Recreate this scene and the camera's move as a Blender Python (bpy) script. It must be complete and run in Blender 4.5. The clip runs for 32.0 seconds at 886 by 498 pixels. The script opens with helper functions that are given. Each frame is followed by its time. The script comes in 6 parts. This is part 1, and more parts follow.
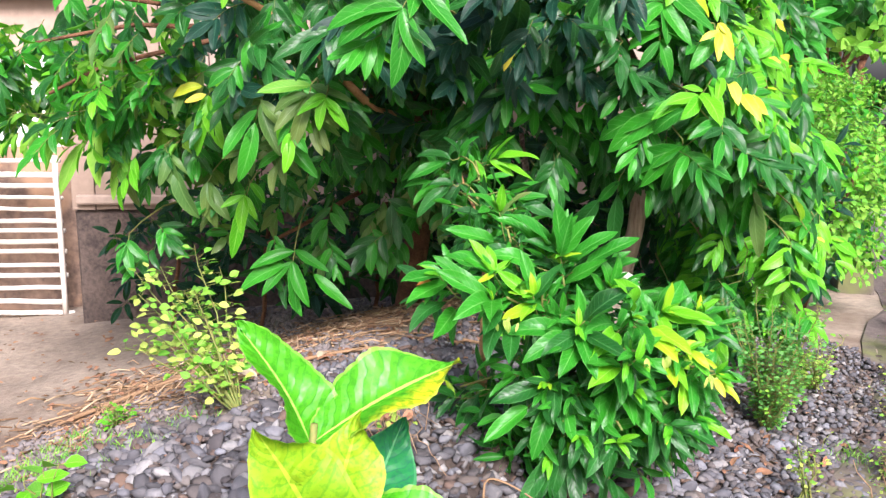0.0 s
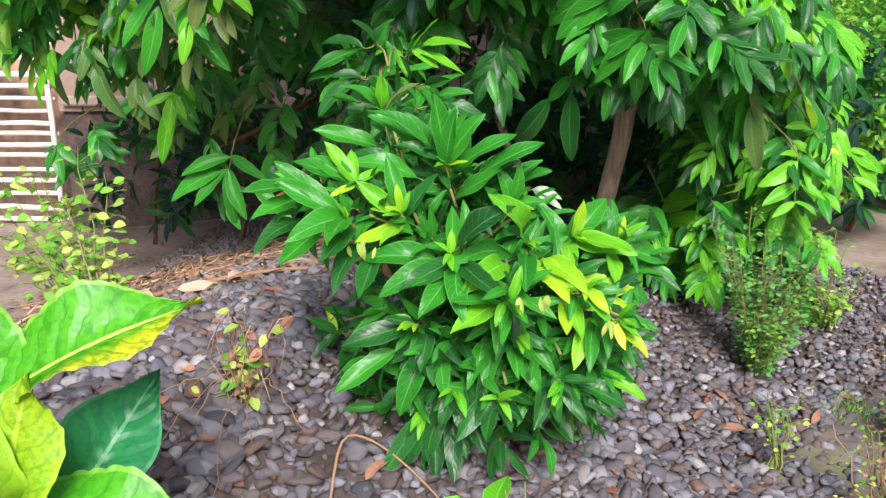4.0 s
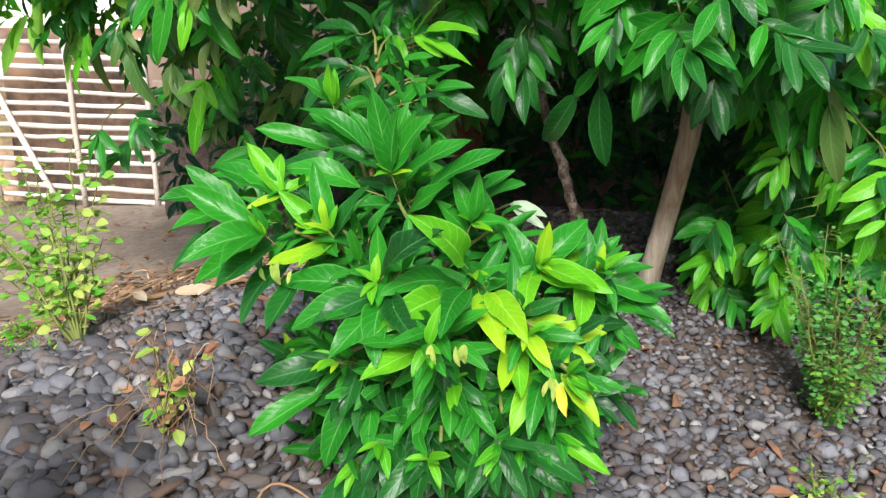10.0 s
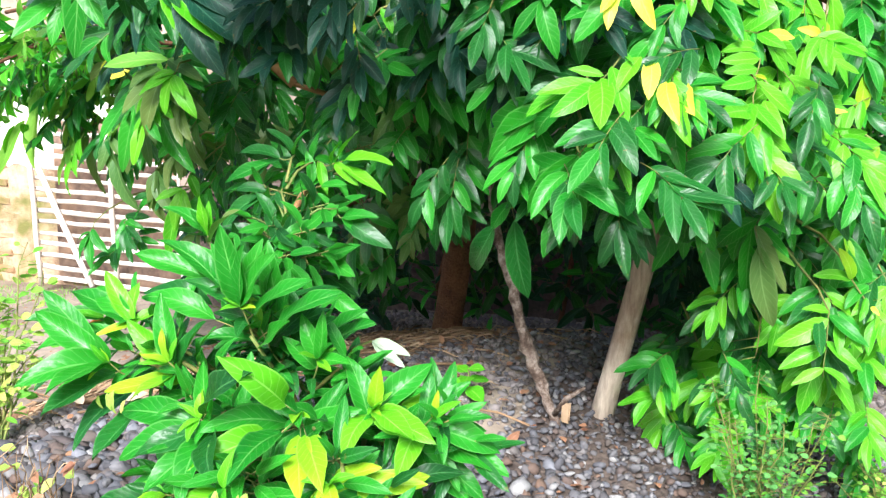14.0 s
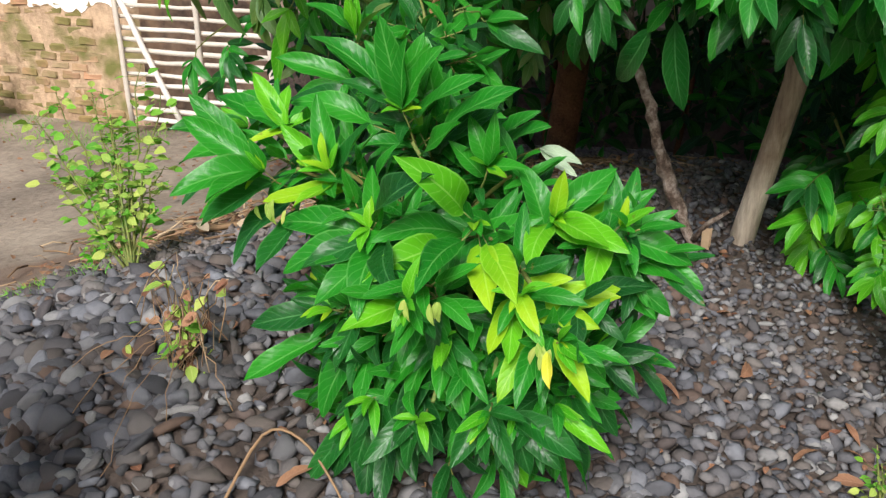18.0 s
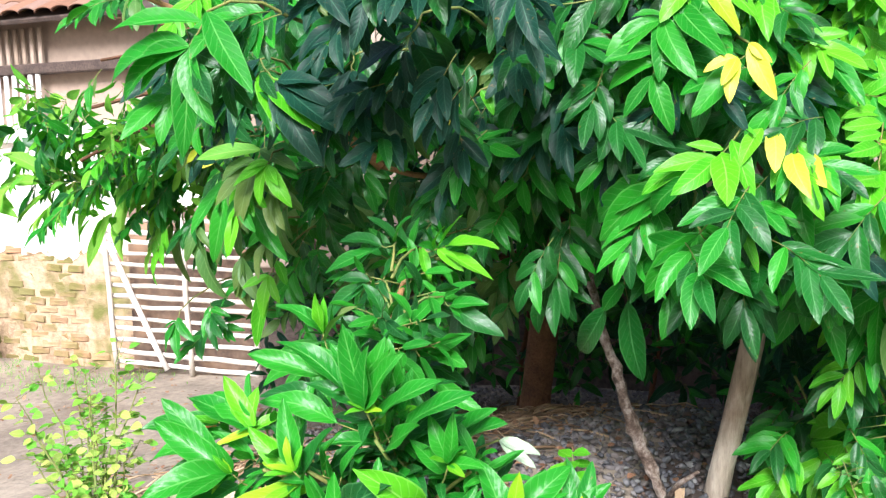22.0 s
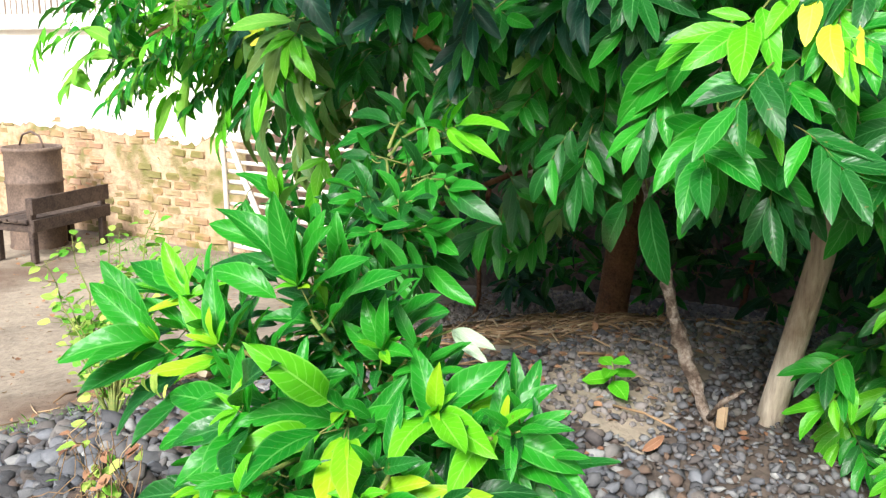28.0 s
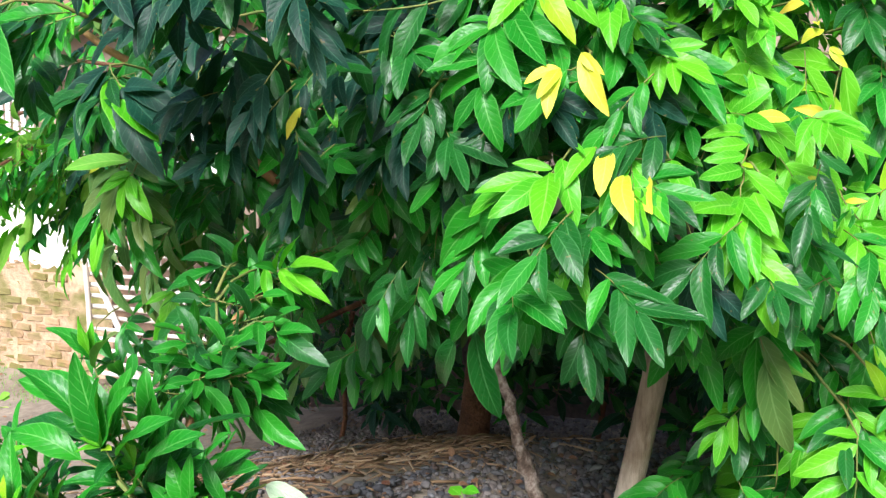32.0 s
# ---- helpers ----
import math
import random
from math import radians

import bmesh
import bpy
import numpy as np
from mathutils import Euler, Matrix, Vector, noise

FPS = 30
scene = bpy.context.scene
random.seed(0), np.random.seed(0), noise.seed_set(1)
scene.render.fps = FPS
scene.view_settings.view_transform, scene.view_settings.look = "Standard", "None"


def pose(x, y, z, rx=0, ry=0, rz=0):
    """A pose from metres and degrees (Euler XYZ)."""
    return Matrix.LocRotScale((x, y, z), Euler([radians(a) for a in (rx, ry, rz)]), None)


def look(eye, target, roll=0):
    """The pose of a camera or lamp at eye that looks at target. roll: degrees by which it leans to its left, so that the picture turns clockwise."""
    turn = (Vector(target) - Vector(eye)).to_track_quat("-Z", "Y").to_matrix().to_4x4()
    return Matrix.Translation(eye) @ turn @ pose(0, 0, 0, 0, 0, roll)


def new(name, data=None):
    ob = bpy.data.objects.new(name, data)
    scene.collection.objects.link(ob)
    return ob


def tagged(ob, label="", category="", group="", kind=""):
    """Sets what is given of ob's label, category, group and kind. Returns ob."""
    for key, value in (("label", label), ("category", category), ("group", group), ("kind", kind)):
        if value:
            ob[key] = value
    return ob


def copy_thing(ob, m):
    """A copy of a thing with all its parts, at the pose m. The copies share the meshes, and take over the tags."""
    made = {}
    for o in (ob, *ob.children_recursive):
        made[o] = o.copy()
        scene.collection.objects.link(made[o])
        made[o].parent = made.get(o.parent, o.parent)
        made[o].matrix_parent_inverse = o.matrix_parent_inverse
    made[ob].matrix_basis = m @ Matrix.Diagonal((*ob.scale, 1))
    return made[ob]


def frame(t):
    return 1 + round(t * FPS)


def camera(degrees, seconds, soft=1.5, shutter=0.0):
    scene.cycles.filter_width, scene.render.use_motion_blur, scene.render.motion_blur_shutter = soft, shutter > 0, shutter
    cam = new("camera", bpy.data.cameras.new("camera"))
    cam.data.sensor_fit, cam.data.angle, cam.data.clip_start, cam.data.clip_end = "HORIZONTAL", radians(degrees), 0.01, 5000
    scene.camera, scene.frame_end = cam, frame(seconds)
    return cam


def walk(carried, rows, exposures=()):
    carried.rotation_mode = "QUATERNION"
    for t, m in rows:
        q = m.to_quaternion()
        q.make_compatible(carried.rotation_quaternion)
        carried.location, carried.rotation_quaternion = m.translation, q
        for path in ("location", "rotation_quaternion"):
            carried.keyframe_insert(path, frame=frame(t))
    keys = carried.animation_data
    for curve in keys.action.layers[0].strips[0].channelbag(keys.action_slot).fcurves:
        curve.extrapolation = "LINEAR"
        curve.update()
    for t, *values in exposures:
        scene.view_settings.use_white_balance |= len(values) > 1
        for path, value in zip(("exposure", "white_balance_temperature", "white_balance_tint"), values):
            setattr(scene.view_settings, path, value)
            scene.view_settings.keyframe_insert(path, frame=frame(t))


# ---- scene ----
cam = camera(50.4, 32.0, soft=1.35)
METRES, EYE, TILT, LEAN, TURN = 4.0, 1.65, -10.0, 0.0, 0.0
ROWS = [
    (0.0, 0.0, 0.0, 0.0, 0.0, 0.0, -0.0),
    (0.5, -0.0033, 0.013, -0.0023, -2.34, -0.69, -0.35),
    (1.0, -0.0042, 0.0217, -0.004, -4.07, -1.33, -1.4),
    (1.5, 0.015, 0.0262, -0.0071, -0.79, -0.4, -0.55),
    (2.0, 0.0626, 0.0427, 0.0001, 3.65, -0.01, -1.35),
    (2.5, 0.1032, 0.057, -0.0003, 4.7, -1.56, -1.49),
    (3.0, 0.1222, 0.0817, -0.0055, 4.94, -1.59, -1.64),
    (3.5, 0.1401, 0.1276, -0.0029, 5.82, -2.17, 0.84),
    (4.0, 0.1485, 0.1544, -0.003, 5.22, -5.39, -0.84),
    (4.5, 0.1684, 0.1594, -0.0022, 7.11, -5.1, -0.06),
    (6.5, 0.2521, 0.2327, 0.0074, 14.66, -6.38, -1.78),
    (7.0, 0.2407, 0.2548, 0.0085, 14.8, -6.81, -2.14),
    (7.5, 0.2372, 0.2559, 0.0066, 13.87, -6.82, -2.72),
    (8.0, 0.2368, 0.2591, 0.0084, 14.99, -6.34, -3.03),
    (8.5, 0.2426, 0.2653, 0.0114, 14.66, -6.71, -2.4),
    (9.0, 0.2443, 0.2666, 0.0121, 15.06, -5.99, -1.45),
    (9.5, 0.2456, 0.2685, 0.0128, 15.07, -5.8, -1.91),
    (10.0, 0.2492, 0.2719, 0.0122, 14.46, -6.48, -2.13),
    (10.5, 0.2508, 0.2718, 0.0127, 14.19, -5.92, -2.48),
    (11.0, 0.2629, 0.2821, 0.0098, 14.45, -7.64, -2.37),
    (11.5, 0.3107, 0.2952, 0.0184, 20.04, -6.48, -4.04),
    (12.0, 0.3544, 0.3021, 0.0193, 20.69, -6.72, -5.45),
    (12.5, 0.371, 0.3016, 0.0268, 20.56, -4.72, -4.55),
    (13.0, 0.3693, 0.3054, 0.0335, 20.05, -4.08, -4.45),
    (13.5, 0.3695, 0.3064, 0.0376, 20.0, -2.92, -4.78),
    (14.0, 0.3681, 0.3084, 0.0459, 19.47, -1.16, -4.73),
    (14.5, 0.364, 0.3062, 0.0514, 20.08, -0.46, -4.55),
    (16.5, 0.3362, 0.317, 0.0413, 21.24, -2.37, -4.48),
    (17.0, 0.3131, 0.3237, 0.0271, 24.12, -6.83, -4.28),
    (17.5, 0.3051, 0.3269, 0.0171, 24.76, -9.63, -2.99),
    (18.0, 0.3026, 0.3321, 0.0148, 23.6, -10.72, -3.68),
    (18.5, 0.3002, 0.335, 0.016, 23.66, -10.36, -3.82),
    (19.0, 0.3024, 0.3342, 0.0178, 23.65, -9.47, -3.71),
    (19.5, 0.3049, 0.3325, 0.0194, 23.86, -9.12, -3.97),
    (20.0, 0.3091, 0.329, 0.0235, 24.02, -7.78, -4.15),
    (20.5, 0.3167, 0.3198, 0.0362, 24.47, -4.46, -4.69),
    (21.0, 0.3187, 0.3161, 0.0496, 25.03, -0.79, -3.75),
    (21.5, 0.3202, 0.314, 0.056, 24.8, 1.95, -2.9),
    (22.0, 0.3223, 0.3166, 0.0583, 22.79, 2.59, -2.62),
    (22.5, 0.3266, 0.3228, 0.0577, 20.83, 1.43, -2.44),
    (23.0, 0.3478, 0.3189, 0.0693, 17.43, 5.32, -1.96),
    (23.5, 0.3675, 0.3134, 0.0694, 16.22, 5.11, -2.62),
    (24.0, 0.3822, 0.2993, 0.0662, 17.16, 5.0, -2.76),
    (24.5, 0.3865, 0.3075, 0.0633, 17.14, 4.55, -1.23),
    (25.0, 0.3752, 0.3381, 0.0626, 20.25, 5.42, -1.88),
    (25.5, 0.3657, 0.365, 0.0612, 23.51, 3.36, -2.16),
    (26.0, 0.3807, 0.3785, 0.0565, 27.97, -0.03, -2.96),
    (26.5, 0.4037, 0.3996, 0.0518, 30.81, -3.57, -4.85),
    (28.5, 0.3917, 0.4092, 0.0492, 32.71, -3.37, -5.3),
    (29.0, 0.3951, 0.4105, 0.0613, 32.11, 1.11, -4.71),
    (29.5, 0.3999, 0.4065, 0.0679, 31.75, 3.42, -5.01),
    (30.0, 0.4054, 0.4072, 0.0703, 29.64, 3.56, -5.48),
    (30.5, 0.4103, 0.4106, 0.07, 29.31, 3.2, -4.73),
    (31.0, 0.4147, 0.4156, 0.0696, 28.25, 2.37, -4.88),
    (31.5, 0.4205, 0.4178, 0.0704, 26.97, 2.28, -4.66),
    (32.0, 0.43, 0.4181, 0.0733, 25.43, 3.45, -4.18),
]
EXPOSURES = [(0.0, 1.05, 6200, 26), (1.0, 0.77, 6200, 25), (4.5, 0.61, 6200, 26), (7.0, 0.45, 6230, 17), (9.0, 0.44, 6230, 16), (12.0, 0.56, 6230, 15), (13.5, 1.23, 5930, 16), (16.5, 1.17, 6280, 10), (17.0, 0.95, 6330, 10), (18.0, 0.15, 6280, 14), (20.0, 0.05, 6330, 11), (21.5, 0.79, 6180, 12), (22.5, 1.16, 5680, 19), (24.0, 0.63, 5830, 18), (25.0, 0.53, 6030, 14), (26.0, 1.09, 6130, 10), (26.7, 1.07, 6130, 10), (29.0, 0.85, 6230, 10), (30.0, 1.1, 5880, 15), (31.0, 1.12, 5930, 15), (32.0, 0.82, 5980, 15)]
walk(cam, [(t, pose(0, 0, EYE, TILT, LEAN, TURN) @ pose(METRES * x, METRES * y, METRES * z, 90 + pitch, roll, yaw)) for t, x, y, z, yaw, pitch, roll in ROWS], EXPOSURES)

# ---- light: a bright hazy sky with a soft sun high behind the walk ----
SUN_ELEVATION, SUN_AZIMUTH = radians(39), radians(168)  # azimuth clockwise from +y
world = bpy.data.worlds.new("hazy_sky")
scene.world = world
world.use_nodes = True
wn, wl = world.node_tree.nodes, world.node_tree.links
sky = wn.new("ShaderNodeTexSky")
sky.sky_type, sky.sun_disc = "NISHITA", False
sky.sun_elevation, sky.sun_rotation = SUN_ELEVATION, SUN_AZIMUTH
sky.dust_density, sky.air_density = 4.0, 1.0
wl.new(sky.outputs[0], wn["Background"].inputs[0])
wn["Background"].inputs[1].default_value = 0.108
sun = new("sun", bpy.data.lights.new("sun", "SUN"))
sun.data.energy, sun.data.angle, sun.data.color = 4.9, radians(22), (1.0, 0.97, 0.92)
sun_way = Vector((math.sin(SUN_AZIMUTH) * math.cos(SUN_ELEVATION), math.cos(SUN_AZIMUTH) * math.cos(SUN_ELEVATION), math.sin(SUN_ELEVATION)))
sun.matrix_world = look(sun_way * 30, (0, 0, 0))


# ---- materials ----
class Nodes:
    """A small builder for node materials."""

    def __init__(self, name):
        self.mat = bpy.data.materials.new(name)
        self.mat.use_nodes = True
        self.tree = self.mat.node_tree
        self.bsdf = self.tree.nodes["Principled BSDF"]

    def node(self, kind, **values):
        n = self.tree.nodes.new("ShaderNode" + kind)
        for key, value in values.items():
            n.inputs[key.replace("_", " ")].default_value = value
        return n

    def link(self, a, b):
        self.tree.links.new(a, b)

    def noise(self, scale, detail=4.0, coord="Object", rough=0.6):
        at = self.node("NewGeometry").outputs["Position"] if coord == "World" else self.node("TexCoord").outputs[coord]
        n = self.node("TexNoise", Scale=scale, Detail=detail, Roughness=rough)
        self.link(at, n.inputs["Vector"])
        return n.outputs["Fac"]

    def ramp(self, fac, *stops):
        n = self.node("ValToRGB")
        e = n.color_ramp.elements
        while len(e) < len(stops):
            e.new(0.5)
        for el, (at, col) in zip(e, stops):
            el.position, el.color = at, (*col, 1)
        self.link(fac, n.inputs[0])
        return n.outputs[0]

    def mix(self, fac, a, b, how="MIX"):
        n = self.tree.nodes.new("ShaderNodeMix")
        n.data_type, n.blend_type = "RGBA", how
        for value, at in ((fac, 0), (a, 6), (b, 7)):
            if isinstance(value, bpy.types.NodeSocket):
                self.link(value, n.inputs[at])
            else:
                n.inputs[at].default_value = value if at == 0 else (*value, 1)
        return n.outputs[2]

    def math(self, how, a, b=0.0, clamp=False):
        n = self.tree.nodes.new("ShaderNodeMath")
        n.operation, n.use_clamp = how, clamp
        for at, value in enumerate((a, b)):
            if isinstance(value, bpy.types.NodeSocket):
                self.link(value, n.inputs[at])
            else:
                n.inputs[at].default_value = value
        return n.outputs[0]

    def random(self):
        """A number for each object and each loose piece of a joined mesh."""
        a, b = self.node("ObjectInfo").outputs["Random"], self.node("NewGeometry").outputs["Random Per Island"]
        return self.math("FRACT", self.math("ADD", a, b))

    def bump(self, height, strength=0.4, distance=0.01):
        n = self.node("Bump", Strength=strength, Distance=distance)
        self.link(height, n.inputs["Height"])
        self.link(n.outputs[0], self.bsdf.inputs["Normal"])

    def done(self, color, rough=0.7, metal=0.0, spec=0.5):
        if isinstance(color, bpy.types.NodeSocket):
            self.link(color, self.bsdf.inputs["Base Color"])
        else:
            self.bsdf.inputs["Base Color"].default_value = (*color, 1)
        if isinstance(rough, bpy.types.NodeSocket):
            self.link(rough, self.bsdf.inputs["Roughness"])
        else:
            self.bsdf.inputs["Roughness"].default_value = rough
        self.bsdf.inputs["Metallic"].default_value = metal
        self.bsdf.inputs["Specular IOR Level"].default_value = spec
        return self.mat


def leaf_material(name, dark, light, vein, rough=0.34, tips=None, through_light=0.3, veins=9.0, ribs=0.24, thin=0.06, margin=None, groove=None, spec=0.27):
    """Blade colour by leaf, pale midrib and side veins along the leaf's own u, v; some light passes through the blade."""
    m = Nodes(name)
    uv = m.node("UVMap")
    uv.uv_map = "leaf"
    sep = m.node("SeparateXYZ")
    m.link(uv.outputs[0], sep.inputs[0])
    u, v = sep.outputs[0], sep.outputs[1]
    off = m.math("ABSOLUTE", m.math("SUBTRACT", u, 0.5))
    rnd = m.random()
    blotch = m.noise(9.0, 5.0)
    base = m.mix(rnd, dark, light)
    base = m.mix(m.math("MULTIPLY", blotch, 0.55), base, tuple(0.6 * c for c in dark))
    if tips:
        away = m.math("MULTIPLY", m.math("ADD", v, m.math("MULTIPLY", m.noise(14.0), 0.6)), m.math("ADD", rnd, 0.2))
        base = m.mix(m.math("SMOOTH_MIN", m.math("MULTIPLY", away, 0.9, True), 1.0), base, tips)
    if margin:
        half = m.math("ADD", m.math("MULTIPLY", u, 0.8), m.math("ADD", m.math("MULTIPLY", v, 0.55), m.math("MULTIPLY", m.noise(11.0), 0.35)))
        base = m.mix(m.ramp(m.math("MULTIPLY", half, 0.8), (0.80, (0, 0, 0)), (0.95, (1, 1, 1))), base, margin)
    # side veins run forward from the midrib
    slant = m.math("SUBTRACT", m.math("MULTIPLY", v, veins), m.math("MULTIPLY", off, 4.0))
    slant = m.math("ADD", slant, m.math("MULTIPLY", m.noise(4.0, 2.0), 1.3 if groove else 0.9))
    tri = m.math("ABSOLUTE", m.math("SUBTRACT", m.math("FRACT", slant), 0.5))
    side = m.math("MULTIPLY", m.math("LESS_THAN", tri, thin), ribs)
    rib = m.math("MULTIPLY", m.math("LESS_THAN", off, 0.022 if groove else 0.026), 0.85 if groove else 0.5)
    rim = m.math("MULTIPLY", m.math("GREATER_THAN", off, 0.455), 0.32)
    line = m.math("MAXIMUM", m.math("MAXIMUM", side, rib), rim)
    if groove:
        mottle = m.ramp(m.noise(26.0, 5.0), (0.48, (0, 0, 0)), (0.62, (1, 1, 1)))
        base = m.mix(m.math("MULTIPLY", mottle, 0.6), base, groove)
        base = m.mix(m.math("MULTIPLY", m.math("LESS_THAN", tri, 0.06), m.noise(12.0)), base, groove)
        line = m.math("MAXIMUM", rib, rim)
    base = m.mix(line, base, vein)
    spots = m.math("MULTIPLY", m.math("GREATER_THAN", m.noise(60.0, 2.0), 0.70), 0.5)
    base = m.mix(spots, base, (0.16, 0.11, 0.03))
    height = m.math("SUBTRACT", m.math("MULTIPLY", tri, 0.8 if groove else 0.5), line)
    if not groove:
        height = m.math("ADD", height, m.math("MULTIPLY", m.noise(7.0, 3.0), 1.6))
    m.bump(height, 0.9 if groove else 0.4, 0.006 if groove else 0.0028)
    mat = m.done(base, m.math("ADD", rough, m.math("MULTIPLY", m.math("SUBTRACT", m.noise(45.0, 4.0), 0.3), 0.5)), spec=spec)
    glow = m.node("BsdfTranslucent")
    m.link(m.mix(0.5, base, (0.10, 0.48, 0.01)), glow.inputs[0])
    both = m.node("MixShader", Fac=through_light)
    m.link(m.bsdf.outputs[0], both.inputs[1])
    m.link(glow.outputs[0], both.inputs[2])
    m.link(both.outputs[0], m.tree.nodes["Material Output"].inputs[0])
    return mat


def rough_material(name, a, b, scale, rough=0.85, bump=0.5, distance=0.01, c=None, fine=8.0, spec=0.3):
    """Two or three tones mixed at two sizes, with relief."""
    m = Nodes(name)
    big, small = m.noise(scale), m.noise(scale * fine, 6.0)
    col = m.ramp(m.math("ADD", m.math("MULTIPLY", big, 0.6), m.math("MULTIPLY", small, 0.4)), (0.36, a), (0.62, b))
    if c:
        col = m.mix(m.ramp(m.noise(scale * 0.6, 3.0), (0.52, (0, 0, 0)), (0.66, (1, 1, 1))), col, c)
    m.bump(small, bump, distance)
    return m.done(col, rough, spec=spec)


def piece_material(name, cols, scale, rough=0.75, bump=0.4, distance=0.004, spec=0.35, stain=None):
    """A tone for each piece, with grain on it."""
    m = Nodes(name)
    rnd = m.random()
    tone = m.ramp(rnd, *[(i / max(1, len(cols) - 1), c) for i, c in enumerate(cols)])
    grain = m.noise(scale, 6.0)
    col = m.mix(m.math("MULTIPLY", grain, 0.7), tone, tuple(0.35 * sum(c[i] for c in cols) / len(cols) for i in range(3)))
    if stain:
        col = m.mix(m.ramp(m.noise(1.3, 5.0, "World"), (0.43, (0, 0, 0)), (0.60, (0.85, 0.85, 0.85))), col, stain)
    m.bump(grain, bump, distance)
    return m.done(col, rough, spec=spec)


LEAF = {
    # Shaded copy of the leaf green: crown shade put into near-black colour
    "n": leaf_material("leaf_shaded_blue_green", (0.003, 0.024, 0.017), (0.007, 0.050, 0.028), (0.05, 0.15, 0.08), 0.36, through_light=0.15, spec=0.16),
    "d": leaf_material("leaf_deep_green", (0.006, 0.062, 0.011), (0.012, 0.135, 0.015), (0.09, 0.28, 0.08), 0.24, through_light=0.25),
    "m": leaf_material("leaf_green", (0.010, 0.175, 0.012), (0.028, 0.30, 0.014), (0.16, 0.45, 0.10), 0.25),
    "b": leaf_material("leaf_bright_green", (0.060, 0.38, 0.008), (0.15, 0.53, 0.010), (0.32, 0.68, 0.12), 0.28, through_light=0.35),
    "y": leaf_material("leaf_young_yellow", (0.36, 0.60, 0.015), (0.70, 0.68, 0.04), (0.78, 0.76, 0.16), 0.33, tips=(0.86, 0.70, 0.07), through_light=0.3),
    "l": leaf_material("leaf_young_lime", (0.10, 0.46, 0.008), (0.20, 0.56, 0.010), (0.42, 0.70, 0.10), 0.33, tips=(0.36, 0.58, 0.012), through_light=0.35),
    "o": leaf_material("leaf_olive", (0.050, 0.16, 0.035), (0.105, 0.26, 0.050), (0.20, 0.36, 0.11), 0.30, tips=(0.12, 0.17, 0.04)),
    "w": leaf_material("leaf_pale_back", (0.34, 0.46, 0.29), (0.42, 0.54, 0.37), (0.50, 0.60, 0.44), 0.5, through_light=0.15),
    "h": leaf_material("leaf_small_light", (0.10, 0.38, 0.03), (0.30, 0.60, 0.06), (0.34, 0.56, 0.12), 0.45, through_light=0.4),
    "p": leaf_material("leaf_papery", (0.46, 0.36, 0.24), (0.60, 0.50, 0.36), (0.5, 0.42, 0.3), 0.7, through_light=0.15),
    "t": leaf_material("leaf_withered_orange", (0.50, 0.16, 0.03), (0.62, 0.26, 0.05), (0.6, 0.3, 0.1), 0.6, through_light=0.2),
    "c": leaf_material("leaf_small_cool", (0.055, 0.25, 0.045), (0.15, 0.42, 0.09), (0.25, 0.48, 0.16), 0.45, through_light=0.35),
    "k": leaf_material("leaf_weed_yellow", (0.30, 0.50, 0.07), (0.60, 0.67, 0.15), (0.65, 0.70, 0.25), 0.45, through_light=0.4),
    "r": leaf_material("leaf_dry", (0.16, 0.06, 0.035), (0.40, 0.22, 0.12), (0.40, 0.26, 0.16), 0.7, through_light=0.08),
    "g": leaf_material("leaf_broad", (0.048, 0.35, 0.008), (0.080, 0.42, 0.010), (0.34, 0.58, 0.10), 0.30, through_light=0.3, veins=9.0, ribs=0.35, thin=0.05, groove=(0.014, 0.19, 0.005)),
    "a": leaf_material("leaf_broad_yellow_margin", (0.050, 0.35, 0.009), (0.080, 0.42, 0.012), (0.46, 0.62, 0.12), 0.30, through_light=0.3, veins=9.0, ribs=0.3, thin=0.05, margin=(0.52, 0.56, 0.012), groove=(0.014, 0.19, 0.005)),
    "v": leaf_material("leaf_broad_yellowing", (0.10, 0.35, 0.005), (0.16, 0.42, 0.006), (0.36, 0.54, 0.03), 0.40, tips=(0.27, 0.43, 0.008), through_light=0.3, veins=9.0, ribs=0.35, thin=0.05, groove=(0.07, 0.26, 0.006)),
    # Shaded copy of the broad leaf, its shade put into a darker blue-green
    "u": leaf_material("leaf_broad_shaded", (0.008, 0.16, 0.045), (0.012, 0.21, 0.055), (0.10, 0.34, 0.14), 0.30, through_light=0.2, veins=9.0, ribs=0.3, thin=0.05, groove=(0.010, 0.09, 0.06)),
}


def peeled_bark(name, low, high):
    """Tan bark above, pale bare wood at the foot where it has peeled away in tongues."""
    m = Nodes(name)
    sep = m.node("SeparateXYZ")
    m.link(m.node("NewGeometry").outputs["Position"], sep.inputs[0])
    streak = m.node("Mapping", Scale=(14.0, 14.0, 2.5))
    m.link(m.node("TexCoord").outputs["Object"], streak.inputs[0])
    grain = m.node("TexNoise", Scale=3.0, Detail=6.0, Roughness=0.65)
    m.link(streak.outputs[0], grain.inputs["Vector"])
    g = grain.outputs["Fac"]
    height = m.math("ADD", sep.outputs[2], m.math("MULTIPLY", m.noise(9.0, 5.0), 0.5))
    bare = m.ramp(g, (0.3, (0.42, 0.33, 0.24)), (0.7, (0.80, 0.72, 0.58)))
    bark = m.ramp(g, (0.3, (0.17, 0.115, 0.075)), (0.72, (0.46, 0.36, 0.26)))
    col = m.mix(m.ramp(height, (low, (0, 0, 0)), (high, (1, 1, 1))), bare, bark)
    m.bump(g, 0.8, 0.01)
    return m.done(col, 0.85, spec=0.25)


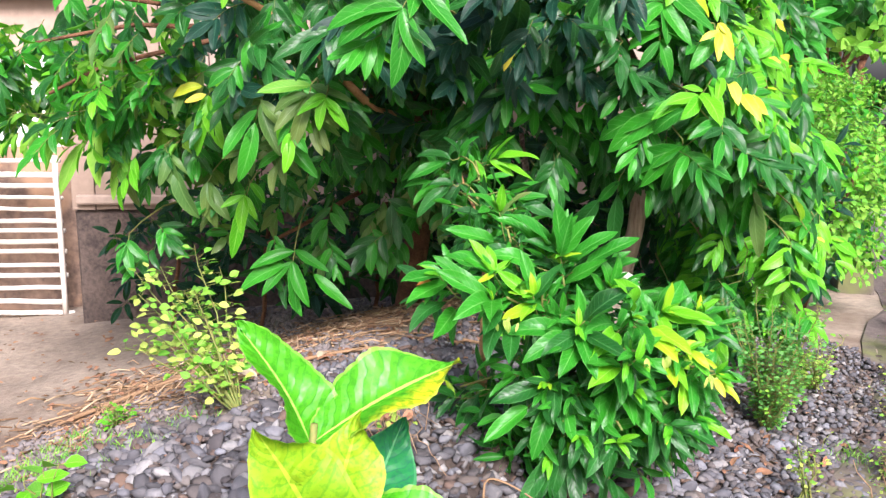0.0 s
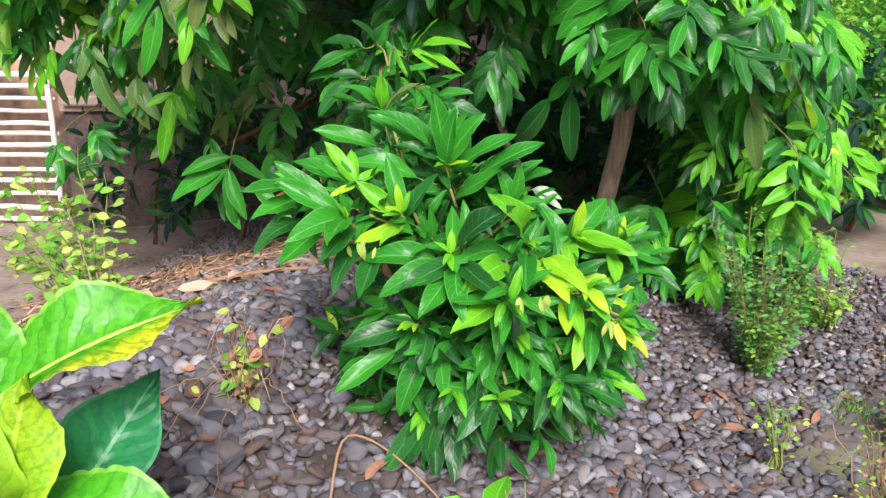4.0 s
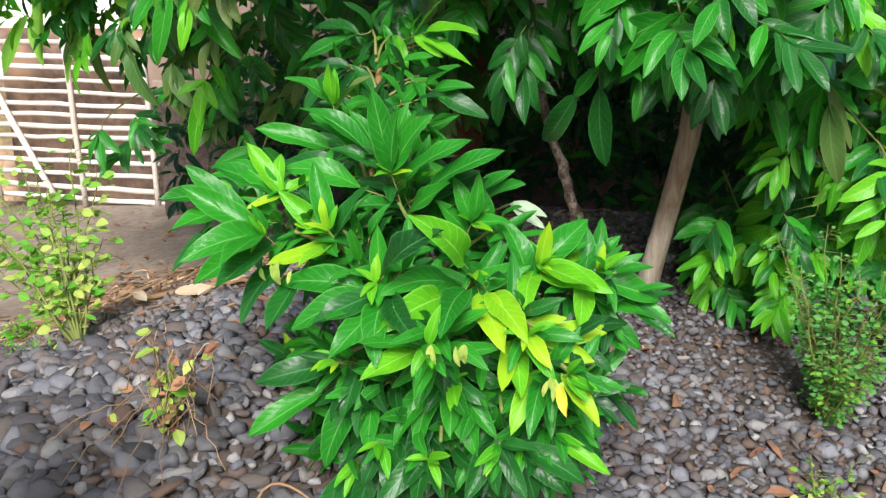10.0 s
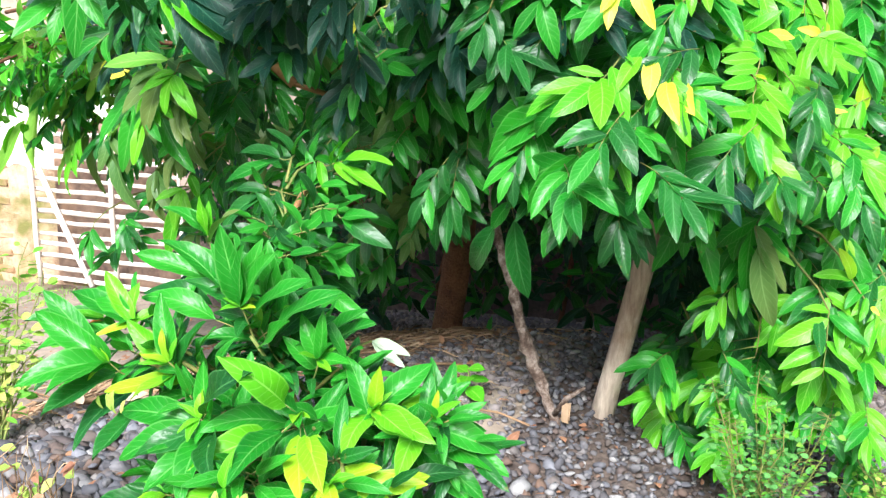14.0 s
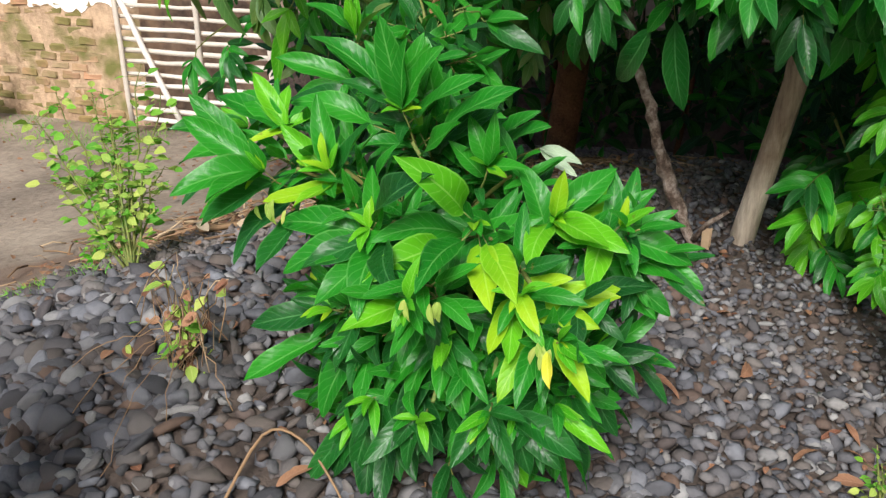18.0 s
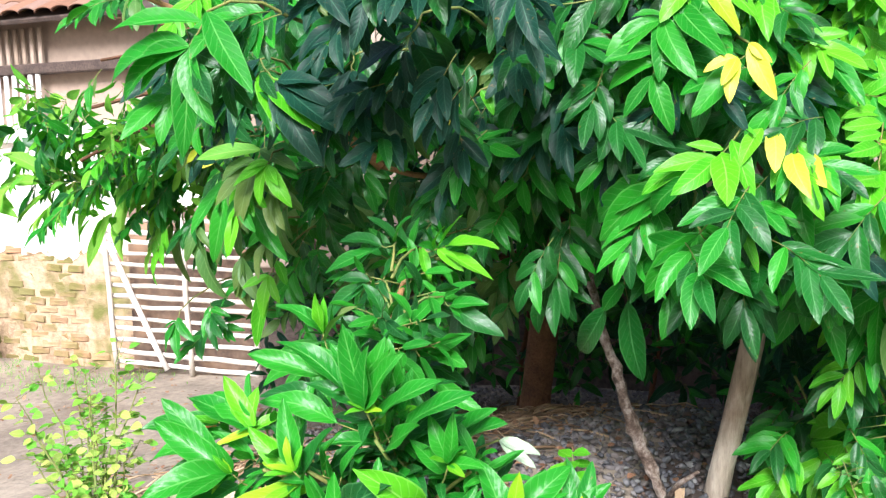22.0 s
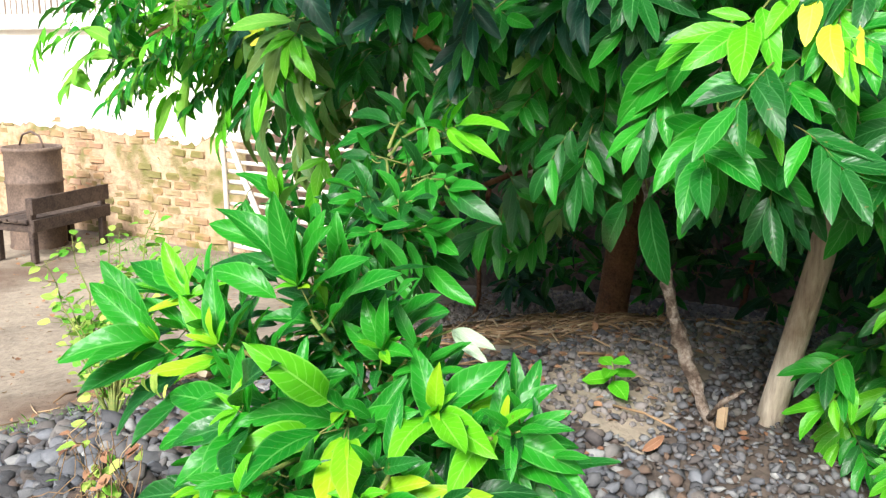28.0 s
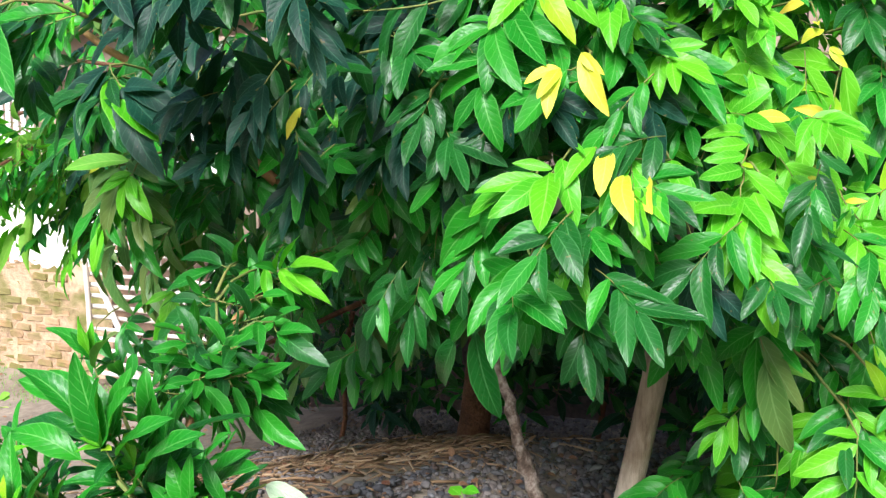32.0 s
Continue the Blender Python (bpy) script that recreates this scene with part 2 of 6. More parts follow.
BARK_PALE = peeled_bark("bark_pale", 0.66, 0.95)
BARK_BROWN = rough_material("bark_brown", (0.07, 0.032, 0.016), (0.19, 0.09, 0.045), 11.0, 0.85, 0.9, 0.012)


def flaking_bark(name):
    """Dark inner bark with pale grey flakes left on it."""
    m = Nodes(name)
    patch, fine = m.noise(24.0, 6.0, rough=0.75), m.noise(90.0, 4.0)
    col = m.ramp(patch, (0.36, (0.075, 0.052, 0.040)), (0.46, (0.19, 0.14, 0.105)), (0.56, (0.40, 0.33, 0.27)), (0.68, (0.58, 0.52, 0.45)))
    col = m.mix(m.math("MULTIPLY", fine, 0.5), col, (0.10, 0.07, 0.05))
    m.bump(patch, 1.0, 0.02)
    return m.done(col, 0.92, spec=0.15)


BARK_GREY = flaking_bark("bark_grey")
BARK_ORANGE = rough_material("bark_orange", (0.26, 0.13, 0.05), (0.44, 0.25, 0.11), 14.0, 0.7, 0.4, 0.004)
TWIG = rough_material("twig_green_brown", (0.08, 0.15, 0.03), (0.20, 0.19, 0.05), 12.0, 0.7, 0.2, 0.003)
STRAW = piece_material("straw", [(0.14, 0.080, 0.042), (0.28, 0.17, 0.085), (0.38, 0.245, 0.13), (0.56, 0.43, 0.27)], 40.0, 0.8, 0.2)
SOIL = rough_material("soil", (0.150, 0.122, 0.092), (0.32, 0.268, 0.200), 1.3, 0.95, 0.8, 0.02, c=(0.13, 0.088, 0.06), fine=14.0)
DAMP = rough_material("damp_soil", (0.035, 0.027, 0.022), (0.10, 0.078, 0.062), 6.0, 0.9, 0.9, 0.01)
PEBBLE = piece_material("pebble", [(0.046, 0.048, 0.052), (0.134, 0.14, 0.156), (0.077, 0.078, 0.085), (0.23, 0.243, 0.265), (0.09, 0.08, 0.075), (0.158, 0.098, 0.063), (0.064, 0.065, 0.07), (0.154, 0.155, 0.163), (0.105, 0.083, 0.066), (0.371, 0.372, 0.356), (0.079, 0.08, 0.085), (0.131, 0.106, 0.086), (0.23, 0.233, 0.237), (0.058, 0.057, 0.06)], 55.0, 0.8, 0.9, 0.004, 0.2)
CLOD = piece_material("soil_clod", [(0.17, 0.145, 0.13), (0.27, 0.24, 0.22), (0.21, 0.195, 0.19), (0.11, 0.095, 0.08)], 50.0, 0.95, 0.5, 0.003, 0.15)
CONCRETE = rough_material("old_concrete", (0.06, 0.05, 0.044), (0.14, 0.115, 0.10), 2.2, 0.9, 0.6, 0.006, c=(0.14, 0.16, 0.05), fine=12.0)
ROAD = rough_material("path_surface", (0.06, 0.055, 0.055), (0.115, 0.107, 0.106), 1.1, 0.9, 0.4, 0.006, c=(0.19, 0.18, 0.178), fine=16.0)
PATCH = rough_material("worn_pale_surface", (0.22, 0.21, 0.20), (0.52, 0.50, 0.47), 3.0, 0.9, 0.5, 0.006, c=(0.16, 0.15, 0.145), fine=9.0)
BAMBOO = piece_material("bamboo_bleached", [(0.58, 0.52, 0.43), (0.76, 0.70, 0.60), (0.85, 0.81, 0.73)], 30.0, 0.6, 0.3, 0.003)
BRICK = piece_material("old_brick", [(0.46, 0.24, 0.13), (0.56, 0.37, 0.22), (0.38, 0.22, 0.14), (0.60, 0.44, 0.30)], 14.0, 0.9, 0.9, 0.012, 0.2, stain=(0.13, 0.13, 0.035))
MORTAR = rough_material("mortar", (0.24, 0.165, 0.10), (0.50, 0.36, 0.23), 3.0, 0.95, 0.9, 0.02, c=(0.14, 0.14, 0.04))
PLASTER = rough_material("cream_plaster", (0.86, 0.82, 0.72), (0.92, 0.90, 0.84), 2.0, 0.85, 0.3, 0.004)
WHITE = rough_material("white_paint", (0.74, 0.73, 0.70), (0.84, 0.83, 0.80), 6.0, 0.6, 0.15, 0.002)
DARK_WOOD = rough_material("weathered_dark_wood", (0.030, 0.022, 0.018), (0.095, 0.068, 0.054), 7.0, 0.8, 0.6, 0.004)
GATE_BACKING = rough_material("gate_backing_wood", (0.06, 0.042, 0.034), (0.24, 0.165, 0.115), 2.6, 0.85, 0.6, 0.006, c=(0.36, 0.23, 0.14), fine=7.0)
PLANK = piece_material("weathered_plank", [(0.26, 0.19, 0.13), (0.38, 0.29, 0.22), (0.46, 0.37, 0.29)], 14.0, 0.85, 0.5, 0.004)
TILE = piece_material("clay_roof_tile", [(0.20, 0.10, 0.06), (0.32, 0.17, 0.10), (0.26, 0.17, 0.13)], 12.0, 0.85, 0.5)
RUST = rough_material("rusty_steel", (0.07, 0.05, 0.04), (0.17, 0.12, 0.09), 6.0, 0.7, 0.5, 0.004)
STONE = rough_material("dark_stone", (0.05, 0.04, 0.035), (0.13, 0.10, 0.08), 4.0, 0.95, 0.9, 0.02)
GREY = rough_material("grey_painted_concrete", (0.20, 0.20, 0.21), (0.34, 0.34, 0.34), 3.0, 0.8, 0.3, 0.004)
BLACK = rough_material("dark_cloth", (0.012, 0.012, 0.016), (0.03, 0.03, 0.04), 8.0, 0.9, 0.3)


# ---- building helpers ----
def mesh_object(name, verts, faces, material, parent=None, label="", smooth=True):
    me = bpy.data.meshes.new(name)
    me.from_pydata([tuple(v) for v in verts], [], faces)
    me.materials.append(material)
    if smooth:
        me.shade_smooth()
    me.update()
    ob = new(name, me)
    if parent:
        ob.parent = parent
    return tagged(ob, label)


def part(name, bm, material, parent=None, label="", smooth=False):
    me = bpy.data.meshes.new(name)
    bm.normal_update()
    bm.to_mesh(me)
    bm.free()
    me.materials.append(material)
    if smooth:
        me.shade_smooth()
    ob = new(name, me)
    if parent:
        ob.parent = parent
    return tagged(ob, label)


def shared(name, me, m, parent, label=""):
    """One more object on a mesh that others use too."""
    ob = new(name, me)
    ob.parent, ob.matrix_basis = parent, m
    return tagged(ob, label)


def thing(name, m, label, category, group="", kind=""):
    ob = new(name)
    ob.matrix_basis = m
    return tagged(ob, label, category, group, kind)


def box(size, at=(0, 0, 0), bevel=0.006, rough=0.0, rng=random):
    bm = bmesh.new()
    bmesh.ops.create_cube(bm, size=1, matrix=Matrix.Translation(at) @ Matrix.Diagonal((*size, 1)))
    if bevel:
        bmesh.ops.bevel(bm, geom=bm.edges[:], offset=bevel, segments=1, affect="EDGES")
    if rough:
        for v in bm.verts:
            v.co += Vector([rng.uniform(-rough, rough) for _ in range(3)])
    return bm


def tube(points, radii, sides=7, knots=0.0, rng=random):
    """A bent round bar along points, with closed ends."""
    pts = [Vector(p) for p in points]
    verts, faces = [], []
    side = Vector((1, 0.3, 0.1))
    for i, p in enumerate(pts):
        way = (pts[min(i + 1, len(pts) - 1)] - pts[max(i - 1, 0)]).normalized()
        side = (side - way * side.dot(way)).normalized()
        other = way.cross(side)
        for k in range(sides):
            a = 2 * math.pi * k / sides
            r = radii[i] * (1 + rng.uniform(-knots, knots))
            verts.append(p + (side * math.cos(a) + other * math.sin(a)) * r)
    for i in range(len(pts) - 1):
        for k in range(sides):
            a, b = i * sides + k, i * sides + (k + 1) % sides
            faces.append((a, b, b + sides, a + sides))
    faces.append(tuple(range(sides))[::-1])
    faces.append(tuple(range((len(pts) - 1) * sides, len(pts) * sides)))
    return verts, faces


def bent(a, b, n, sag, wobble, rng):
    """Points from a to b on an uneven line that sags or rises in its middle."""
    a, b = Vector(a), Vector(b)
    out = []
    for i in range(n):
        s = i / (n - 1)
        w = Vector([rng.uniform(-1, 1) * wobble for _ in range(3)]) if 0 < i < n - 1 else Vector()
        out.append(a.lerp(b, s) + Vector((0, 0, sag * 4 * s * (1 - s))) + w)
    return out


def join_tubes(tubes):
    verts, faces = [], []
    for v, f in tubes:
        k = len(verts)
        verts += v
        faces += [tuple(i + k for i in q) for q in f]
    return verts, faces


# ---- leaves ----
def smooth(a, b, x):
    s = min(1, max(0, (x - a) / (b - a)))
    return s * s * (3 - 2 * s)


def leaf_shape(ratio, fold, droop, wave, tip=1.0, along=11, seed=0, quilt=0.0, plain=False):
    """A leaf of length 1 along +y: rows across, folded at its midrib, drooping to its tip, with a waved rim. quilt: height of the swellings between its side veins."""
    rng = random.Random(seed)
    cols = (-1.0, -0.55, 0.0, 0.55, 1.0) if not quilt else (-1.0, -0.8, -0.55, -0.28, 0.0, 0.28, 0.55, 0.8, 1.0)
    if plain:
        cols, along = (-1.0, 0.0, 1.0), 6
    verts, uvs, quads = [], [], []
    twist, bow = rng.uniform(-0.25, 0.25), rng.uniform(-0.06, 0.06)
    for i in range(along):
        s = i / (along - 1)
        wide = ratio * 0.5 * (math.sin(math.pi * min(1, s) ** (0.85 * tip)) ** (0.8 if quilt else 0.75) if 0 < s < 1 else 0) + 0.006
        if not quilt and not plain and 0 < s < 1:
            wide *= 1 + rng.uniform(-0.05, 0.05)
        if quilt:
            wide *= 1 - 0.35 * smooth(0.7, 1.0, s) + 0.05 * math.sin(17 * s + seed)
        a = droop * s
        y, z = s * (1 - 0.18 * a * a), -0.5 * a * s
        for c in cols:
            x = c * wide
            lift = fold * abs(x) + wave * abs(c) * math.sin(9.5 * s + c + seed) * ratio * 0.3 + twist * x * s
            lift += quilt * abs(math.sin(math.pi * (11 * s - 2.0 * abs(c)))) * min(1, 3 * abs(c))
            verts.append((x + bow * math.sin(math.pi * s), y, z + lift))
            uvs.append((0.5 + 0.5 * c, s))
    n = len(cols)
    for i in range(along - 1):
        for k in range(n - 1):
            a = i * n + k
            quads.append((a, a + 1, a + n + 1, a + n))
    return np.array(verts), np.array(quads), np.array(uvs)


SHAPES = {
    "long": [leaf_shape(0.235 + 0.024 * (i % 3), 0.30 + 0.2 * (i % 2), 0.2 + 0.35 * i / 3, 0.2, seed=i) for i in range(6)],
    "slim": [leaf_shape(0.26 + 0.03 * (i % 3), 0.30 + 0.25 * (i % 2), 0.2 + 0.4 * i / 3, 0.35, seed=80 + i) for i in range(6)],
    "wide": [leaf_shape(0.275 + 0.028 * (i % 3), 0.25 + 0.15 * (i % 2), 0.2 + 0.35 * i / 3, 0.2, seed=20 + i) for i in range(6)],
    "long_plain": [leaf_shape(0.25 + 0.025 * (i % 3), 0.35 + 0.15 * (i % 2), 0.15 + 0.3 * i / 3, 0.12, seed=i, plain=True) for i in range(6)],
    "wide_plain": [leaf_shape(0.30 + 0.03 * (i % 3), 0.25 + 0.15 * (i % 2), 0.2 + 0.35 * i / 3, 0.2, seed=20 + i, plain=True) for i in range(6)],
    "round_plain": [leaf_shape(0.55 + 0.06 * (i % 3), 0.25, 0.3, 0.1, 0.9, 5, seed=40 + i, plain=True) for i in range(3)],
    "round": [leaf_shape(0.55 + 0.06 * (i % 3), 0.25, 0.3, 0.1, 0.9, 5, seed=40 + i) for i in range(3)],
    "broad": [leaf_shape(0.48, 0.45 + 0.1 * i, 0.45, 0.35 + 0.1 * i, 0.95, 45, seed=60 + i, quilt=0.016) for i in range(3)],
    "lobe": [leaf_shape(0.66, 0.30 + 0.1 * i, 0.35, 0.45, 0.85, 45, seed=66 + i, quilt=0.018) for i in range(3)],
}


def leaf_matrix(p, way, face, length):
    """The place of a leaf: its base, the way it points, the side it shows, its length."""
    way = Vector(way).normalized()
    face = Vector(face)
    face = face - way * face.dot(way)
    face = face.normalized() if face.length > 1e-4 else way.orthogonal().normalized()
    right = way.cross(face)
    m = Matrix((right, way, face)).transposed().to_4x4()
    return Matrix.Translation(p) @ m @ Matrix.Scale(length, 4)


LEAF_MESH = {}


def leaf_mesh(shape, k, kind):
    """The one mesh of a leaf of that form and colour."""
    key = (shape, k, kind)
    if key not in LEAF_MESH:
        v, q, uv = SHAPES[shape][k]
        me = bpy.data.meshes.new("leaf")
        me.from_pydata(v.tolist(), [], q.tolist())
        layer = me.uv_layers.new(name="leaf")
        layer.data.foreach_set("uv", uv[q.ravel()].astype(np.float32).ravel())
        me.materials.append(LEAF[kind])
        me.shade_smooth()
        LEAF_MESH[key] = me
    return LEAF_MESH[key]


class Foliage:
    """Collects the leaves and stalks of one plant."""

    def __init__(self, owner, seed, shape="long"):
        self.owner, self.rng, self.shape = owner, random.Random(seed), shape
        self.rest, self.stalks, self.single = [], [], 0
        self.holder, self.plain = None, False  # the twig that bears the next leaves; simple forms for leaves deep in a crown

    def leaf(self, p, way, face, length, kind, single=False, shape=None):
        shape = shape or (self.shape + "_plain" if self.plain else self.shape)
        k = self.rng.randrange(len(SHAPES[shape]))
        m = leaf_matrix(p, way, face, length)
        if single and self.single < 300:
            self.single += 1
            shared("leaf", leaf_mesh(shape, k, kind), m, self.holder or self.owner)
        else:
            self.rest.append((kind, shape, k, m))

    def spray(self, kind, n, p, way, size=0.17, droop=0.35, single=False, out=None, spread=1.0):
        """A leaf stalk with n leaflets in rows on both sides and at its end. out: the side that faces the light."""
        rng = self.rng
        p, way = Vector(p), Vector(way).normalized()
        out = Vector(out).normalized() if out is not None else Vector((0, -0.5, 0.8)).normalized()
        side = way.cross(out)
        side = side.normalized() if side.length > 0.05 else way.orthogonal().normalized()
        reach = size * (0.40 + 0.10 * n)
        line = []
        for i in range(6):
            s = i / 5
            line.append(p + way * reach * s + Vector((0, 0, -droop * reach * s * s * 0.6)))
        stalk = tube(line, [0.0022 - 0.0012 * i / 5 for i in range(6)], 3, rng=rng)
        if single and self.single + n <= 300:
            self.holder = mesh_object("twig", *stalk, TWIG, self.owner)
        else:
            self.holder = None
            self.stalks.append(stalk)
        for i in range(n):
            end = i == n - 1
            s = 0.22 + 0.78 * i / max(1, n - 1)
            q = line[min(4, int(s * 5))].lerp(line[min(5, int(s * 5) + 1)], s * 5 - int(s * 5)) if s < 1 else line[5]
            sign = 0 if end else (1 if i % 2 else -1)
            open_ = spread * (0.95 - 0.35 * s) + rng.uniform(-0.15, 0.15)
            w = way * math.cos(open_ * abs(sign)) + side * sign * math.sin(open_)
            w += Vector((rng.uniform(-0.18, 0.18), rng.uniform(-0.18, 0.18), -droop * rng.uniform(0.4, 1.2)))
            face = out + Vector([rng.uniform(-0.35, 0.35) for _ in range(3)])
            k = kind if rng.random() < (0.55 if kind == "y" else 0.82) else {"n": "d", "d": "m", "m": "d", "b": "m", "y": "b", "o": "m"}.get(kind, kind)
            self.leaf(q, w, face, size * rng.uniform(0.78, 1.15), k, single)

    def rosette(self, kind, n, p, way, size=0.17, tight=25, wide=95, droop=0.15, single=False, back=0.12):
        """Leaves set all round the end of a shoot, upright at its tip and spread lower down."""
        rng = self.rng
        p, way = Vector(p), Vector(way).normalized()
        a = way.orthogonal().normalized()
        b = way.cross(a)
        turn = rng.uniform(0, 6.28)
        for i in range(n):
            s = i / max(1, n - 1)
            turn += 2.4 + rng.uniform(-0.25, 0.25)
            open_ = radians(tight + (wide - tight) * s + rng.uniform(-12, 12))
            ring = a * math.cos(turn) + b * math.sin(turn)
            w = way * math.cos(open_) + ring * math.sin(open_) + Vector((0, 0, -droop * rng.uniform(0.3, 1.3)))
            face = way * 0.9 - ring * 0.35 + Vector((0, 0, 0.55)) + Vector([rng.uniform(-0.3, 0.3) for _ in range(3)])
            k = kind if rng.random() < (0.55 if kind in "yl" else 0.8) else {"n": "d", "d": "m", "m": "d", "b": "m", "y": "b", "l": "b"}.get(kind, kind)
            q = p - way * back * s
            stalk = w.normalized() * 0.02
            self.stalks.append(tube([q, q + stalk], [0.0022, 0.0018], 3, rng=rng))
            self.leaf(q + stalk, w, face, size * rng.uniform(0.75, 1.15) * (0.75 + 0.35 * s), k, single)

    def fan(self, kind, base, end, tips, middle, most=0.22, single=True, shape=None):
        """A leaf stalk from base to end with one leaf towards each tip. middle: the heart of the plant, away from which the leaves face."""
        rng = self.rng
        base, end, middle = Vector(base), Vector(end), Vector(middle)
        line = bent(base, end, 5, -0.01, 0.003, rng)
        single = single and self.single + len(tips) <= 300
        stalk = tube(line, [0.0030, 0.0027, 0.0024, 0.002, 0.0016], 4, rng=rng)
        if single:
            self.holder = mesh_object("twig", *stalk, TWIG, self.holder or self.owner)
        else:
            self.stalks.append(stalk)
        way = end - base
        for tip in tips:
            k = kind
            if len(tip) == 4:
                k, tip = tip[0], tip[1:]
            tip = Vector(tip)
            s = (tip - base).dot(way) / max(1e-6, way.length_squared)
            s -= 0.6 * (tip - base - way * min(1, max(0, s))).length / max(0.02, way.length)
            q = base + way * min(1, max(0, s))
            w = tip - q
            longest = min(most, 0.17) if k in "ly" else most
            if w.length > longest:
                q = tip - w.normalized() * longest * rng.uniform(0.92, 1.0)
                self.stalks.append(tube([base + way * min(1, max(0, s)), q], [0.0018, 0.0014], 3, rng=rng))
            w = tip - q
            out = q - middle
            face = out.normalized() * 0.3 + Vector((0.12, -0.62, 0.68)) + Vector([rng.uniform(-0.3, 0.3) for _ in range(3)])
            if k == "y":
                face = Vector((-0.05, -1.0, 0.35)) + Vector([rng.uniform(-0.15, 0.15) for _ in range(3)])
                q, w = q + Vector((0, -0.05, 0)), w * 0.9
            face = (face - w * (face.dot(w) / w.length_squared)).normalized()
            self.leaf(q, w + face * 0.2 * w.length, face, w.length * 1.06, k, single, shape or ("wide" if k == "y" else "long" if w.length > 0.2 else None))
        self.holder = None

    def finish(self, name="foliage", twig=TWIG):
        if self.stalks:
            tagged(mesh_object("leaf_stalk", *join_tubes(self.stalks), twig, self.owner), kind="stuff")
        if not self.rest:
            return
        kinds = sorted({r[0] for r in self.rest})
        vs, qs, us, ms, base = [], [], [], [], 0
        for kind, shape, k, m in self.rest:
            v, q, uv = SHAPES[shape][k]
            a = np.array(m)
            vs.append(v @ a[:3, :3].T + a[:3, 3])
            qs.append(q + base)
            us.append(uv[q.ravel()])
            ms.append(np.full(len(q), kinds.index(kind)))
            base += len(v)
        v, q, uv, mi = np.concatenate(vs), np.concatenate(qs), np.concatenate(us), np.concatenate(ms)
        me = bpy.data.meshes.new(name)
        me.vertices.add(len(v))
        me.vertices.foreach_set("co", v.astype(np.float32).ravel())
        me.loops.add(q.size)
        me.loops.foreach_set("vertex_index", q.astype(np.int32).ravel())
        me.polygons.add(len(q))
        me.polygons.foreach_set("loop_start", np.arange(0, q.size, 4, dtype=np.int32))
        me.polygons.foreach_set("material_index", mi.astype(np.int32))
        me.uv_layers.new(name="leaf").data.foreach_set("uv", uv.astype(np.float32).ravel())
        for k in kinds:
            me.materials.append(LEAF[k])
        me.update(calc_edges=True)
        me.shade_smooth()
        ob = new(name, me)
        ob.parent = self.owner
        tagged(ob, kind="stuff")


# ---- the ground ----
def land(x, y):
    """The ground's height: a yard that falls to the left, a gravel heap near the walk, a bank under the trees."""
    z = -0.47 + 0.39 * smooth(-6.0, 0.3, x) + 0.035 * smooth(1.3, 2.6, x)
    z += 0.578 * math.exp(-((x + 0.389) ** 2) / 1.824 - (y - 3.299) ** 2 / (1.597 if y < 3.299 else 6.0))
    z += 0.312 * math.exp(-((x - 0.93) ** 2 + (y - 5.568) ** 2) / 1.279)
    z += 0.02 * noise.noise((x * 1.3, y * 1.3, 0.0)) + 0.008 * noise.noise((x * 6, y * 6, 3.0))
    return z


def edge_x(y):
    """The line of the old concrete strip beside the gravel."""
    return 1.78 + (y - 3.5) * 0.515 if y < 7 else 3.58 + (y - 7) * 0.30


def ground():
    xs = np.concatenate([-np.geomspace(9, 900, 22)[::-1], np.arange(-8.6, 5.4, 0.1), np.geomspace(6, 900, 22)])
    ys = np.concatenate([-np.geomspace(3, 600, 18)[::-1], np.arange(-2.6, 10.5, 0.1), np.geomspace(11, 1500, 22)])
    verts = [(x, y, land(x, y)) for y in ys for x in xs]
    w = len(xs)
    faces = [(j * w + i, j * w + i + 1, (j + 1) * w + i + 1, (j + 1) * w + i) for j in range(len(ys) - 1) for i in range(w - 1)]
    tagged(mesh_object("ground", verts, faces, SOIL), "bare brown trodden soil of a garden yard", "ground", kind="structure")


ground()


def strip(name, y0, y1, left, right, top, depth, material, label, category, step=0.5, rough=0.012, seed=1, across=4):
    """A slab along the walk's right side, between two lines, with an uneven top."""
    rng = random.Random(seed)
    bm = bmesh.new()
    rows = []
    n = int((y1 - y0) / step) + 1
    for i in range(n):
        y = y0 + (y1 - y0) * i / (n - 1)
        row = []
        for k in range(across + 1):
            x = left(y) + (right(y) - left(y)) * k / across + rng.uniform(-0.02, 0.02)
            row.append(bm.verts.new((x, y, top(x, y) + rng.uniform(-rough, rough))))
        low = [bm.verts.new((row[0].co.x, y, row[0].co.z - depth)), bm.verts.new((row[-1].co.x, y, row[-1].co.z - depth))]
        rows.append([low[0]] + row + [low[1]])
    for a, b in zip(rows, rows[1:]):
        for k in range(across + 2):
            bm.faces.new((a[k], a[k + 1], b[k + 1], b[k]))
    ob = part(name, bm, material)
    return tagged(ob, label, category, kind="structure")


strip("pavement", 0.5, 16, lambda y: edge_x(y) - 0.24 - 0.08 * math.sin(2.3 * y), lambda y: edge_x(y) + 0.09, lambda x, y: land(x, y) + 0.012, 0.12, CONCRETE, "mossy worn concrete strip edging the gravel bed", "pavement")
strip("road", -40, 60, lambda y: edge_x(y) + 0.1, lambda y: edge_x(y) + 4.0 + 0.12 * max(0, y), lambda x, y: land(x, y) + 0.022, 0.12, ROAD, "grey patched garden road with pale worn patches", "road", step=0.4, rough=0.003, seed=2, across=14)


